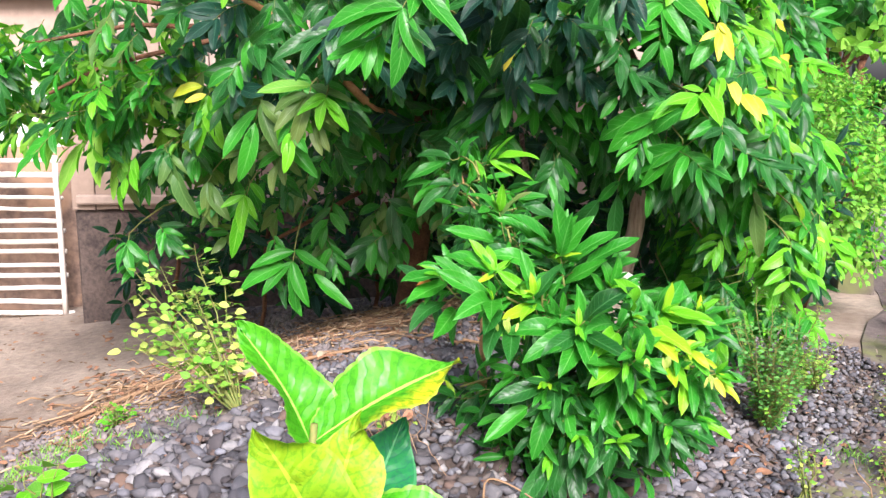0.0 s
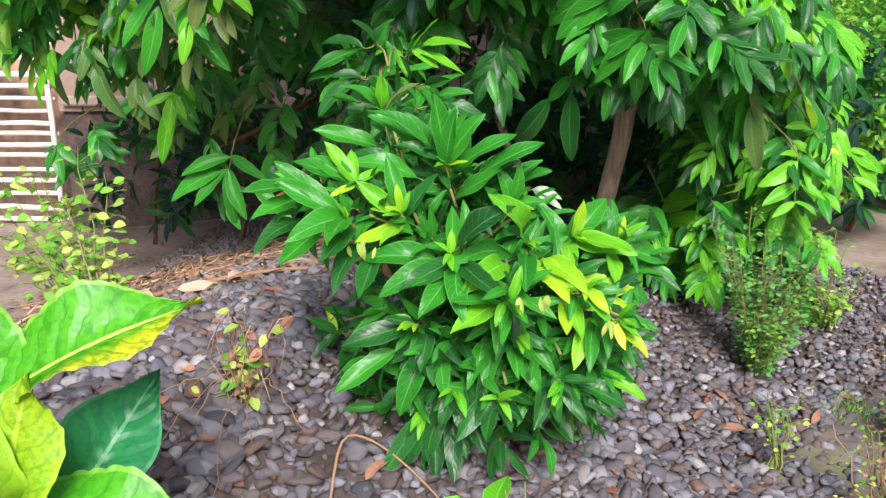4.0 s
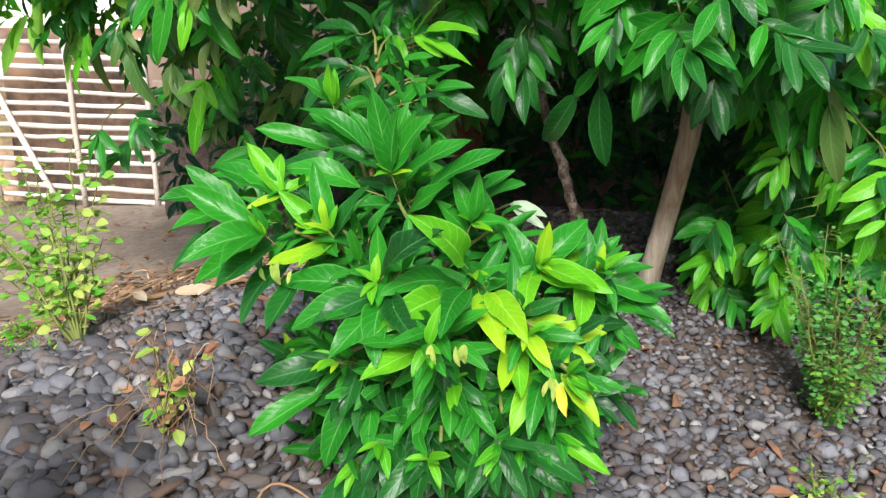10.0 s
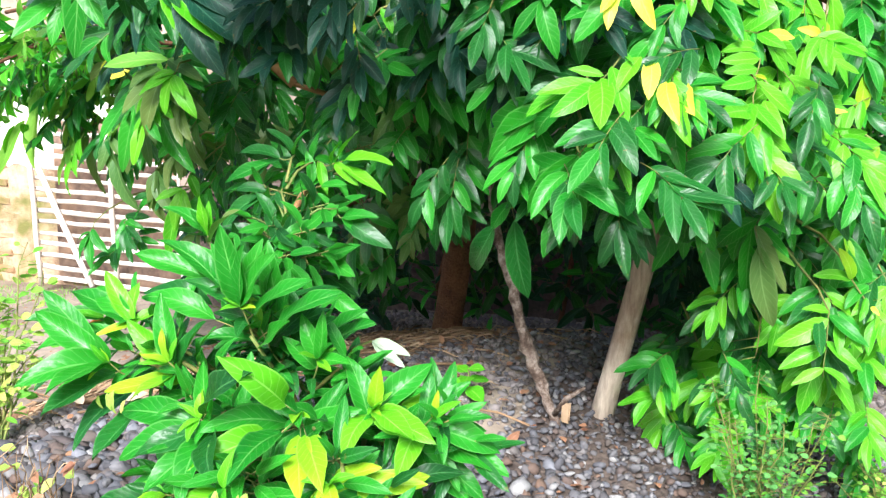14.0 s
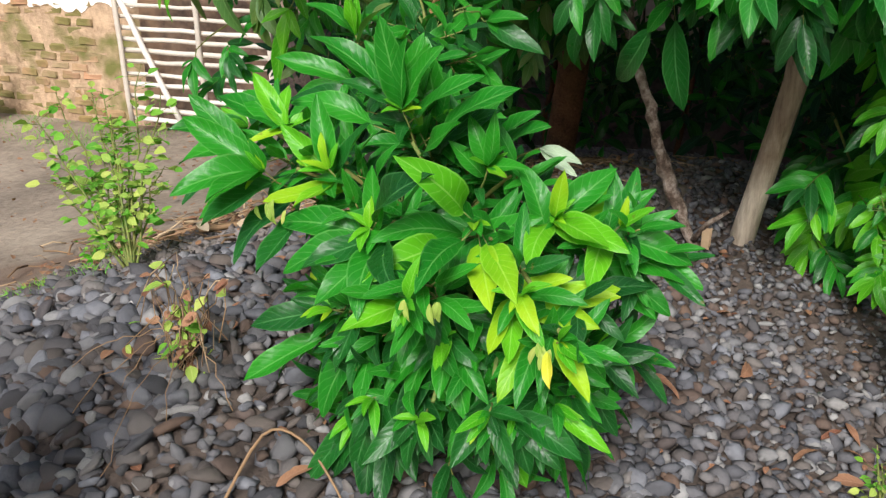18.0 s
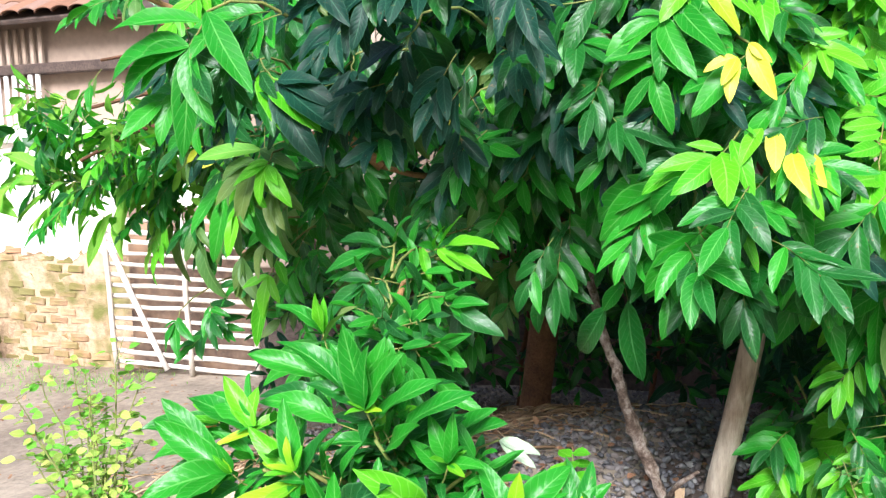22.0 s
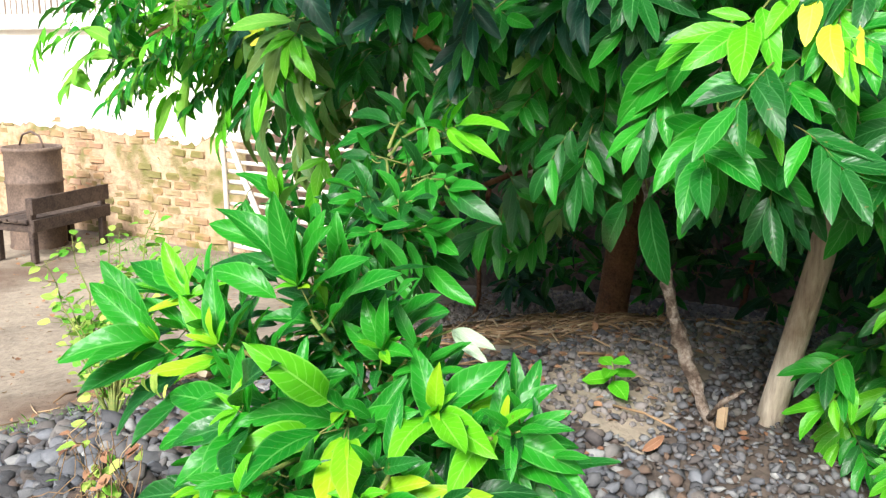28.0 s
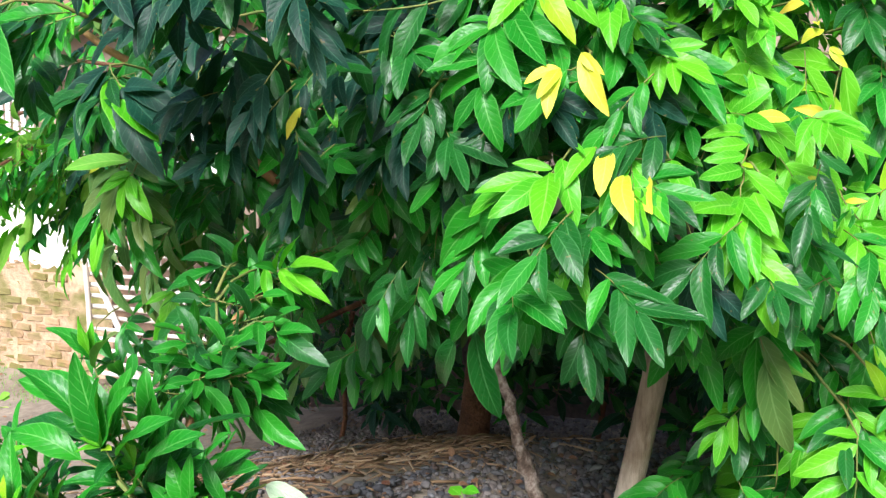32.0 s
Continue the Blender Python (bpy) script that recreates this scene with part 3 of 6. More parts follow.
def road_patch(y0, y1, left, width, seed):
    """A pale worn patch with a ragged rim, just proud of the road."""
    rag = lambda y, k: 0.16 * noise.noise((3.1 * y, seed + k, 0.0)) + 0.07 * noise.noise((11.0 * y, seed + k, 4.0))
    strip("road_patch", y0, y1, lambda y: left(y) + rag(y, 0.3), lambda y: left(y) + width * math.sin(math.pi * min(0.97, max(0.03, (y - y0) / (y1 - y0)))) ** 0.6 + rag(y, 5.7), lambda x, y: land(x, y) + 0.027, 0.02, PATCH, "pale worn patch on the garden road", "road", step=0.08, rough=0.001, seed=seed, across=3)


road_patch(8.3, 12.2, lambda y: 4.58 + (y - 8.4) * 0.29, 0.5, 3)
road_patch(8.6, 11.0, lambda y: 5.35 + (y - 8.4) * 0.30, 0.35, 4)
road_patch(12.6, 15.5, lambda y: 6.5 + (y - 12.6) * 0.35, 0.5, 5)
road_patch(6.44, 6.56, lambda y: 3.52, 1.4, 6)


def in_gravel(x, y):
    wob = 0.18 * noise.noise((x * 2, y * 2, 9.0))
    if x > edge_x(y) - 0.02 + 0.6 * wob or (x > edge_x(y) - 0.25 + wob and noise.noise((x * 31, y * 31, 1.0)) < -0.1):
        return False
    far = 3.45 + 0.5 * smooth(-0.7, -0.4, x) + 1.2 * smooth(-0.4, 0.1, x) + 0.7 * smooth(-0.1, 0.5, x) + 1.5 * wob
    return 1.75 + 2.5 * wob < y < far and x > -2.7 + 3 * wob - 0.3 * smooth(2.5, 1.7, y)


PEBBLES = []


def pebble_meshes():
    """Six rounded forms, each once finer and once plainer."""
    for i in range(12):
        rng = random.Random(5 + i % 6)
        bm = bmesh.new()
        bmesh.ops.create_icosphere(bm, subdivisions=2 if i < 6 else 1, radius=0.52)
        sx, sy, sz = rng.uniform(0.9, 1.25), rng.uniform(0.7, 0.95), rng.uniform(0.38, 0.62)
        cuts = [(Vector((rng.gauss(0, 1), rng.gauss(0, 1), rng.gauss(0, 1))).normalized(), rng.uniform(0.22, 0.40)) for _ in range(11)]
        for v in bm.verts:
            c = v.co.copy()
            v.co *= 1 + 0.45 * noise.noise(c * 2.0 + Vector((i % 6 * 7.1, 0, 0)))
            for cut, deep in cuts:
                over = v.co.dot(cut) - deep
                if over > 0:
                    v.co -= cut * over * 0.85
            v.co.x, v.co.y, v.co.z = v.co.x * sx, v.co.y * sy, v.co.z * sz
        me = bpy.data.meshes.new("pebble")
        bm.to_mesh(me)
        bm.free()
        me.materials.append(PEBBLE)
        me.shade_smooth()
        PEBBLES.append(me)


def gravel():
    pebble_meshes()
    rng = random.Random(11)
    bed = thing("gravel_bed", Matrix(), "loose dark grey rounded pebbles heaped on the soil", "gravel", kind="structure")
    forms = []
    for me in PEBBLES:
        v = np.array([tuple(p.co) for p in me.vertices])
        forms.append((v, np.array([tuple(p.vertices) for p in me.polygons])))
    vs, fs, base, near = [], [], 0, []
    for layer in range(2):
        y = 1.3
        while y < 6.0:
            x = -3.0
            while x < 2.6:
                px, py = x + rng.uniform(-0.024, 0.024), y + rng.uniform(-0.024, 0.024)
                x += 0.036
                if not in_gravel(px, py) or rng.random() < (0.02, 0.12)[layer]:
                    continue
                bare = smooth(0.0, 0.15, px) * smooth(0.70, 0.50, px) * smooth(4.2, 4.4, py)
                if rng.random() < 0.85 * bare:
                    continue
                if layer and -0.1 < px < 0.5 and 2.3 < py < 2.95 and noise.noise((px * 2.1, py * 2.1, 6.0)) > -0.05 and rng.random() < 0.35:
                    continue
                big = noise.noise((px * 0.9, py * 0.9, 4.0))
                size = rng.choice((0.026, 0.032, 0.038, 0.043, 0.049, 0.057, 0.072)) * (1.0 + 0.25 * big) * (1.45 if px < -0.1 else 1.25) * (1 - 0.3 * smooth(4.1, 4.4, py))
                turn = Euler((rng.gauss(0, 0.4), rng.gauss(0, 0.4), rng.uniform(0, 6.28)))
                m = Matrix.LocRotScale((px, py, land(px, py) + 0.002 + 0.012 * layer + rng.uniform(0.0, 0.012)), turn, (size, size * rng.uniform(0.85, 1.1), size))
                k = rng.randrange(6) + (0 if layer and 2.2 < py < 3.3 and px > -1.2 else 6)
                if layer and len(near) < 300 and 2.55 < py < 3.05 and -0.75 < px < 0.3:
                    near.append((k, m))
                    continue
                a = np.array(m)
                v, f = forms[k]
                vs.append(v @ a[:3, :3].T + a[:3, 3])
                fs.append(f + base)
                base += len(v)
            y += 0.036
    v, f = np.concatenate(vs), np.concatenate(fs)
    me = bpy.data.meshes.new("pebble_fill")
    me.vertices.add(len(v))
    me.vertices.foreach_set("co", v.astype(np.float32).ravel())
    me.loops.add(f.size)
    me.loops.foreach_set("vertex_index", f.astype(np.int32).ravel())
    me.polygons.add(len(f))
    me.polygons.foreach_set("loop_start", np.arange(0, f.size, 3, dtype=np.int32))
    me.materials.append(PEBBLE)
    me.update(calc_edges=True)
    me.shade_smooth()
    fill = new("pebble_fill", me)
    fill.parent = bed
    tagged(fill, kind="stuff")
    xs, ys = np.arange(-3.1, 2.8, 0.06), np.arange(1.2, 6.1, 0.06)
    w = len(xs)
    grid = [(x, y, land(x, y) + 0.005) for y in ys for x in xs]
    quads = [(q * w + p, q * w + p + 1, (q + 1) * w + p + 1, (q + 1) * w + p) for q in range(len(ys) - 1) for p in range(w - 1) if not (0.0 < xs[p] < 0.58 and ys[q] > 4.3) and in_gravel(xs[p], ys[q]) and in_gravel(xs[p + 1], ys[q + 1])]
    used = sorted({i for q in quads for i in q})
    place = {i: n for n, i in enumerate(used)}
    mesh_object("damp_soil", [grid[i] for i in used], [tuple(place[i] for i in q) for q in quads], DAMP, bed, "dark damp soil between the pebbles")
    for k, m in near:
        shared("pebble", PEBBLES[k], m, bed)


gravel()


# ---- the yard's far side: brick house wall, bamboo gate, bench, drum, plank shed ----
def house():
    rng = random.Random(21)
    y = 8.2
    home = thing("house", pose(0, y, 0), "low house with mossy brick base, pale plaster, white slats and tiled roof", "house", kind="structure")
    base = part("wall", box((9.4, 0.2, 2.35), (-7.4, 0.12, 0.55), 0.01), MORTAR, home, "old mossy brick and mortar base")
    bm = bmesh.new()
    rows = []
    for i in range(189):
        x = -12.1 + 0.05 * i
        low = 0.66 + 0.12 * noise.noise((x * 0.6, 0, 5)) + 0.09 * noise.noise((x * 3.1, 1, 5)) + 0.05 * noise.noise((x * 9.0, 2, 5)) + rng.uniform(-0.02, 0.02)
        rows.append([bm.verts.new((x, 0.012, low)), bm.verts.new((x, 0.005, low + 0.07)), bm.verts.new((x, 0.0, 1.73))])
    for p, q in zip(rows, rows[1:]):
        bm.faces.new((p[0], q[0], q[1], p[1]))
        bm.faces.new((p[1], q[1], q[2], p[2]))
    part("plaster", bm, PLASTER, home, "bright cream plaster broken away at its lower edge")
    part("sill", box((9.5, 0.34, 0.16), (-7.4, 0.06, 1.80), 0.015), WHITE, home, "white painted ledge")
    part("back_panel", box((9.4, 0.08, 1.1), (-7.4, 0.2, 2.43), 0.01), PLANK, home)
    part("beam", box((9.5, 0.12, 0.1), (-7.4, 0.06, 2.42), 0.01), DARK_WOOD, home)
    # brown panel added behind the gate so the gaps between its slats read dark
    part("door", box((1.62, 0.03, 1.5), (-4.02, -0.02, 0.36), 0.006), GATE_BACKING, home, "brown plank panel added behind the bamboo gate to darken its gaps")
    slat = bpy.data.meshes.new("slat")
    bm = box((0.05, 0.03, 0.52), (0, 0, 0), 0.008)
    bm.to_mesh(slat)
    bm.free()
    slat.materials.append(WHITE)
    upper = bpy.data.meshes.new("slat")
    bm = box((0.05, 0.03, 0.36), (0, 0, 0), 0.008)
    bm.to_mesh(upper)
    bm.free()
    upper.materials.append(PLANK)
    for i in range(52):
        x = -11.2 + i * 0.105
        shared("slat", slat, pose(x + rng.uniform(-0.006, 0.006), 0.03, 2.13, 0, rng.uniform(-1, 1), 0), home)
        shared("slat", upper, pose(x, 0.08, 2.64, 0, rng.uniform(-1, 1), 0), home)
    # roof tiles in overlapping rows
    roof = part("roof", box((9.8, 3.0, 0.05), (-7.4, 0.95, 3.42), 0.01, ), DARK_WOOD, home, "sloping roof with rows of clay tiles")
    roof.matrix_basis = Matrix.Translation((0, 1.15, 3.52)) @ pose(0, 0, 0, 27) @ Matrix.Translation((0, -0.95, -3.42))
    tile_v, tile_f = [], []
    for j in range(2):
        for i in range(9):
            a = math.pi * i / 8
            tile_v.append((0.11 * math.cos(a), 0.34 * j, 0.045 * math.sin(a) + 0.01 + 0.012 * (1 - j)))
    for i in range(8):
        tile_f.append((i, i + 1, i + 10, i + 9))
    tv = tile_v + [(x, yy, z - 0.014) for x, yy, z in tile_v]
    tf = tile_f + [tuple(k + 18 for k in f)[::-1] for f in tile_f] + [(i + 1, i, i + 18, i + 19) for i in range(8)]
    me = bpy.data.meshes.new("roof_tile")
    me.from_pydata(tv, [], tf)
    me.materials.append(TILE)
    me.shade_smooth()
    slope = pose(0, -0.22, 2.86, 27)
    for j in range(6):
        for i in range(34):
            shared("roof_tile", me, roof.matrix_basis.inverted() @ slope @ pose(-11.4 + i * 0.205 + rng.uniform(-0.01, 0.01), j * 0.28, 0.03 + rng.uniform(-0.004, 0.004), 0, 0, rng.uniform(-2, 2)), roof)
    # bricks: the courses that the plaster has left bare
    forms = []
    for i in range(3):
        me = bpy.data.meshes.new("brick")
        bm = box((0.235 - 0.025 * i, 0.06, 0.075), (0, 0, 0), 0.014, 0.011, rng)
        bm.to_mesh(me)
        bm.free()
        me.materials.append(BRICK)
        forms.append(me)
    count = 0
    for row in range(15):
        z = -0.44 + 0.085 * row
        for i in range(23):
            x = -9.3 + i * 0.26 + (0.13 if row % 2 else 0) + rng.uniform(-0.012, 0.012)
            worn = noise.noise((x * 0.9, z * 1.4, 2.0))
            if count >= 298 or rng.random() < 0.12 or worn > 0.12 or z < land(x, y) - 0.05:
                continue
            count += 1
            shared("brick", rng.choice(forms), pose(x, 0.046 + rng.uniform(-0.014, 0.006), z + rng.uniform(-0.008, 0.008), rng.uniform(-4, 4), rng.uniform(-3, 3), rng.uniform(-4, 4)), base)


house()


def bamboo_gate():
    rng = random.Random(31)
    gate = thing("bamboo_gate", pose(-3.95, 7.92, -0.34, 3), "bleached bamboo slat gate panel with diagonal brace standing upright", "gate")
    for x, h in ((-0.84, 1.42), (0.0, 1.42), (0.70, 1.40)):
        v, f = tube(bent((x, -0.03, -0.02), (x + rng.uniform(0.0, 0.04), -0.03, h), 7, 0, 0.006, rng), [0.024] * 7, 8, 0.1, rng)
        mesh_object("post", v, f, BAMBOO, gate, "split bamboo post")
    v, f = tube(bent((-0.25, -0.05, 0.02), (-0.79, -0.05, 1.16), 6, 0, 0.006, rng), [0.026] * 6, 8, 0.1, rng)
    mesh_object("brace", v, f, BAMBOO, gate, "diagonal bamboo brace")
    for i in range(14):
        z = 0.05 + i * 0.101 + rng.uniform(-0.012, 0.012)
        v, f = tube(bent((-0.87, 0.01, z), (0.74 + rng.uniform(-0.05, 0.03), 0.01, z + rng.uniform(-0.022, 0.022)), 8, 0, 0.006, rng), [rng.uniform(0.017, 0.025)] * 8, 7, 0.12, rng)
        mesh_object("slat", v, f, BAMBOO, gate)


bamboo_gate()


def bench():
    rng = random.Random(41)
    b = thing("wooden_bench", pose(-6.33, 6.87, -0.46, 0, 0, 102), "old dark weathered wooden bench with a plank back", "bench")
    for x in (0.0, 0.95):
        for yy, h in ((0.0, 0.62), (0.42, 0.40)):
            part("leg", box((0.07, 0.06, h), (x, yy, h / 2), 0.008, 0.003, rng), DARK_WOOD, b)
        part("side_rail", box((0.05, 0.42, 0.07), (x, 0.21, 0.33), 0.006), DARK_WOOD, b)
    part("back_board", box((1.06, 0.035, 0.15), (0.475, -0.05, 0.55), 0.006, 0.004, rng), DARK_WOOD, b)
    part("back_board", box((1.06, 0.035, 0.12), (0.475, -0.05, 0.36), 0.006, 0.004, rng), DARK_WOOD, b)
    for k in range(4):
        part("seat_board", box((1.1, 0.10, 0.03), (0.475, 0.05 + 0.115 * k, 0.405), 0.005, 0.003, rng), DARK_WOOD, b)


bench()


def drum():
    d = thing("rusty_drum", pose(-7.1, 7.45, -0.5), "rusty open steel drum beside the brick wall", "drum")
    ring = [(0.27, 0.0), (0.285, 0.03), (0.275, 0.06), (0.275, 0.34), (0.29, 0.36), (0.275, 0.38), (0.275, 0.68), (0.29, 0.70), (0.275, 0.72), (0.275, 1.0), (0.295, 1.02), (0.29, 1.05), (0.265, 1.05), (0.26, 0.12), (0.0, 0.12)]
    n = 28
    verts = [(r * math.cos(2 * math.pi * k / n), r * math.sin(2 * math.pi * k / n), z) for r, z in ring for k in range(n)]
    faces = [(j * n + k, j * n + (k + 1) % n, (j + 1) * n + (k + 1) % n, (j + 1) * n + k) for j in range(len(ring) - 1) for k in range(n)]
    mesh_object("body", verts, faces, RUST, d)
    v, f = tube([(-0.2, 0, 1.05), (-0.14, 0, 1.16), (0.0, 0, 1.2), (0.14, 0, 1.16), (0.2, 0, 1.05)], [0.012] * 5, 6)
    mesh_object("handle", v, f, RUST, d)


drum()


def plank_shed():
    rng = random.Random(51)
    shed = thing("shed_wall", pose(0, 7.5, 0), "weathered upright plank wall of a shed on a dark stone base", "wall", kind="structure")
    part("plinth", box((5.0, 0.25, 1.05), (-0.45, 0.1, 0.12), 0.02, 0.01, rng), STONE, shed, "dark damp stone base")
    for i in range(36):
        x = -2.86 + i * 0.19
        if x > 1.8:
            break
        part("plank", box((0.178, 0.025, 1.9), (x, -0.05 + rng.uniform(-0.006, 0.006), 1.6 + rng.uniform(-0.02, 0.02)), 0.004, 0.003, rng), PLANK, shed)
    part("rail", box((4.9, 0.05, 0.07), (-0.45, -0.09, 0.74), 0.008, 0.004, rng), PLANK, shed)
    part("backing", box((4.9, 0.04, 1.9), (-0.45, 0.02, 1.6), 0.004), DARK_WOOD, shed)


plank_shed()


# ---- trees ----
def trunk_part(owner, name, points, radii, material, seed, sides=12, label=""):
    v, f = tube(points, radii, sides, 0.06, random.Random(seed))
    return mesh_object(name, v, f, material, owner, label)


def fruit_tree():
    """The nearer tree: a pale leaning trunk, a wide drooping crown of feathered leaves."""
    rng = random.Random(61)
    tree = thing("fruit_tree", Matrix(), "leafy fruit tree with pale leaning trunk and glossy drooping green leaves", "tree", "fruit trees")
    trunk_part(tree, "trunk", [(0.86, 4.86, 0.22), (0.90, 4.86, 0.42), (0.95, 4.85, 0.65), (1.00, 4.84, 0.90), (1.03, 4.84, 1.18), (1.09, 4.85, 1.5), (1.12, 4.9, 1.9), (1.1, 4.95, 2.3)], [0.050, 0.045, 0.043, 0.043, 0.045, 0.044, 0.040, 0.03], BARK_PALE, 62, 14, "pale weathered bark")
    for k, (a, b) in enumerate((((1.08, 4.85, 1.45), (0.6, 3.9, 1.95)), ((1.1, 4.88, 1.7), (1.3, 3.9, 2.1)), ((1.1, 4.9, 1.9), (1.9, 4.7, 1.7)), ((1.1, 4.9, 2.0), (0.2, 4.2, 2.35)), ((1.1, 4.95, 2.2), (0.8, 5.8, 2.6)), ((1.06, 4.84, 1.3), (1.75, 4.8, 0.95)))):
        trunk_part(tree, "limb", bent(a, b, 7, 0.12, 0.02, rng), [(0.014 if k in (2, 5) else 0.024) * (1 - 0.115 * i) for i in range(7)], BARK_BROWN, 70 + k, 7)
    fo = Foliage(tree, 63, "wide")
    mid = Vector((0.7, 5.1, 1.9))

    def frond(kind, base, end, *tips):
        fo.fan(kind, base, end, tips, mid, 0.29)
        back = Vector(base) + (mid - Vector(base)).normalized() * 0.3
        fo.stalks.append(tube(bent(back, base, 5, 0.03, 0.01, rng), [0.006, 0.005, 0.0045, 0.004, 0.003], 5, rng=rng))
        # Backing sprays in a darker leaf kind: shade between fronds put into colour
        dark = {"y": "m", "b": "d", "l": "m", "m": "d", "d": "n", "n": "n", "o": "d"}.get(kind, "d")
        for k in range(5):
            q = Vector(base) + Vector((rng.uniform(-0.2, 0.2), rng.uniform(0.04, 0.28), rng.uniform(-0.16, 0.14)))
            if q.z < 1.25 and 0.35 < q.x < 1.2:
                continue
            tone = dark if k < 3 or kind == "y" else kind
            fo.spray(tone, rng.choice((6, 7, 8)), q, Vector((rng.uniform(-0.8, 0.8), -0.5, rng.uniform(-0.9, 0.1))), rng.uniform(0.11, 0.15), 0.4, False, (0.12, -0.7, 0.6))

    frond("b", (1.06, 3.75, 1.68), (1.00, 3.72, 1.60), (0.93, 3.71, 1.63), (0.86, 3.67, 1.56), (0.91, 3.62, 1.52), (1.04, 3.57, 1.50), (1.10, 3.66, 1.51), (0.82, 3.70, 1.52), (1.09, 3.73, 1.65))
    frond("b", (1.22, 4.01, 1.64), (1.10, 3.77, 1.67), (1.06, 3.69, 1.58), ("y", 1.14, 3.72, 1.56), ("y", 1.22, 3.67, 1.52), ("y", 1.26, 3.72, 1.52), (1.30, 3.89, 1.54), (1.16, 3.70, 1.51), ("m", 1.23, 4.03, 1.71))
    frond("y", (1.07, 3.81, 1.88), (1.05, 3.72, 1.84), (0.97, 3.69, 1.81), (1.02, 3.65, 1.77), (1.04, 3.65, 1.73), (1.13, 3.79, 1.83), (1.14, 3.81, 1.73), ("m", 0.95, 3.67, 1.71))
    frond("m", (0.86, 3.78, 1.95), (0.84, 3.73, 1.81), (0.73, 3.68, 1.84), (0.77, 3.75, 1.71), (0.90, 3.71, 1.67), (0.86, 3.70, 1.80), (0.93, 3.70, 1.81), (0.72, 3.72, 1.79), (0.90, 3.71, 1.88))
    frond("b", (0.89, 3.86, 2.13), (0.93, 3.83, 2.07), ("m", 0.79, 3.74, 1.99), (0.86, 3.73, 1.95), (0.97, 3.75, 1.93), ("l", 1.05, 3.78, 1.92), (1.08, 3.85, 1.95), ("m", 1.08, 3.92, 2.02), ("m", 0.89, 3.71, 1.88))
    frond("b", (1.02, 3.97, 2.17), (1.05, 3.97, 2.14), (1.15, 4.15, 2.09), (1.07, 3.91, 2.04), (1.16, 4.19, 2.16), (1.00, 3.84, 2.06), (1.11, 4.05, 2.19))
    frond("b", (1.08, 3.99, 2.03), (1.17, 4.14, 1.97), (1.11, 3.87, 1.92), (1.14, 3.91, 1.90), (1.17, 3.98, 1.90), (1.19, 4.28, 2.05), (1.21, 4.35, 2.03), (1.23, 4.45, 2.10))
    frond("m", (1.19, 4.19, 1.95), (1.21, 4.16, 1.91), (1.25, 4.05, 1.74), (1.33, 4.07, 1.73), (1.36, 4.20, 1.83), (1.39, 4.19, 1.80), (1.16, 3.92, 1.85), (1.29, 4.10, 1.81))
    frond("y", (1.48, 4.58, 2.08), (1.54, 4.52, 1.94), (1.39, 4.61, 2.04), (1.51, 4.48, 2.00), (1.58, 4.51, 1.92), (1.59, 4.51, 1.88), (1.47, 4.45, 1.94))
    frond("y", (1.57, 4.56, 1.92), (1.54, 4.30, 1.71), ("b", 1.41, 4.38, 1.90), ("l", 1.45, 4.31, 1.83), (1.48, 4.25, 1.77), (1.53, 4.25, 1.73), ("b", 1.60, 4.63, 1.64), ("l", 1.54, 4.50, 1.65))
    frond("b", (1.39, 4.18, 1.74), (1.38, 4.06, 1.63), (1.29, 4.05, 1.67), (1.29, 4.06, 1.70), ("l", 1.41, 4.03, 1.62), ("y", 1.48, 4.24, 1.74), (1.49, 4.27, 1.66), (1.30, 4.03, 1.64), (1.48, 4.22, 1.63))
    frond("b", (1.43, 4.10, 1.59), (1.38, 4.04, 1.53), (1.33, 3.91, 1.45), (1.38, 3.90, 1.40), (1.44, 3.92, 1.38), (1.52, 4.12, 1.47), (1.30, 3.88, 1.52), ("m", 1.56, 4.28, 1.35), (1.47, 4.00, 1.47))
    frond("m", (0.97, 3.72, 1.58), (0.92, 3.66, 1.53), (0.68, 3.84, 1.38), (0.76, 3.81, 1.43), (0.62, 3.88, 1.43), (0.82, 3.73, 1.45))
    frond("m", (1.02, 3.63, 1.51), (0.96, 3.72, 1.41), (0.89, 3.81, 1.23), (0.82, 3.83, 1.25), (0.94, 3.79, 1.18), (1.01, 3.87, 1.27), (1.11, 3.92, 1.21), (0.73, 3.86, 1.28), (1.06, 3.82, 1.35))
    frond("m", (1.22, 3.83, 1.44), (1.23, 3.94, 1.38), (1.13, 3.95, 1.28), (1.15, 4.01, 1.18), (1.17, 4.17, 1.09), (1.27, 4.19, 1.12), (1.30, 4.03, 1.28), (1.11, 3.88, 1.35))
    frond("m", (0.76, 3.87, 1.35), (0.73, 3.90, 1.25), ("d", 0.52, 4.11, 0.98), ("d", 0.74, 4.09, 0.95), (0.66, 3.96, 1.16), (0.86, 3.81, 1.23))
    # Inner and yard-side fronds: shade put into their darker leaf kinds
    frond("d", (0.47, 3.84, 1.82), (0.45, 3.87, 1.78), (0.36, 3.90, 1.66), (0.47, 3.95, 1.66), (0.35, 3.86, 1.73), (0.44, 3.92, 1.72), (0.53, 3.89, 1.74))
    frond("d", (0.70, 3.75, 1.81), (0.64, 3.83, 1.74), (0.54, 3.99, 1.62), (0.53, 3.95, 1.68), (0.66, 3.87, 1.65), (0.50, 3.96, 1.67))
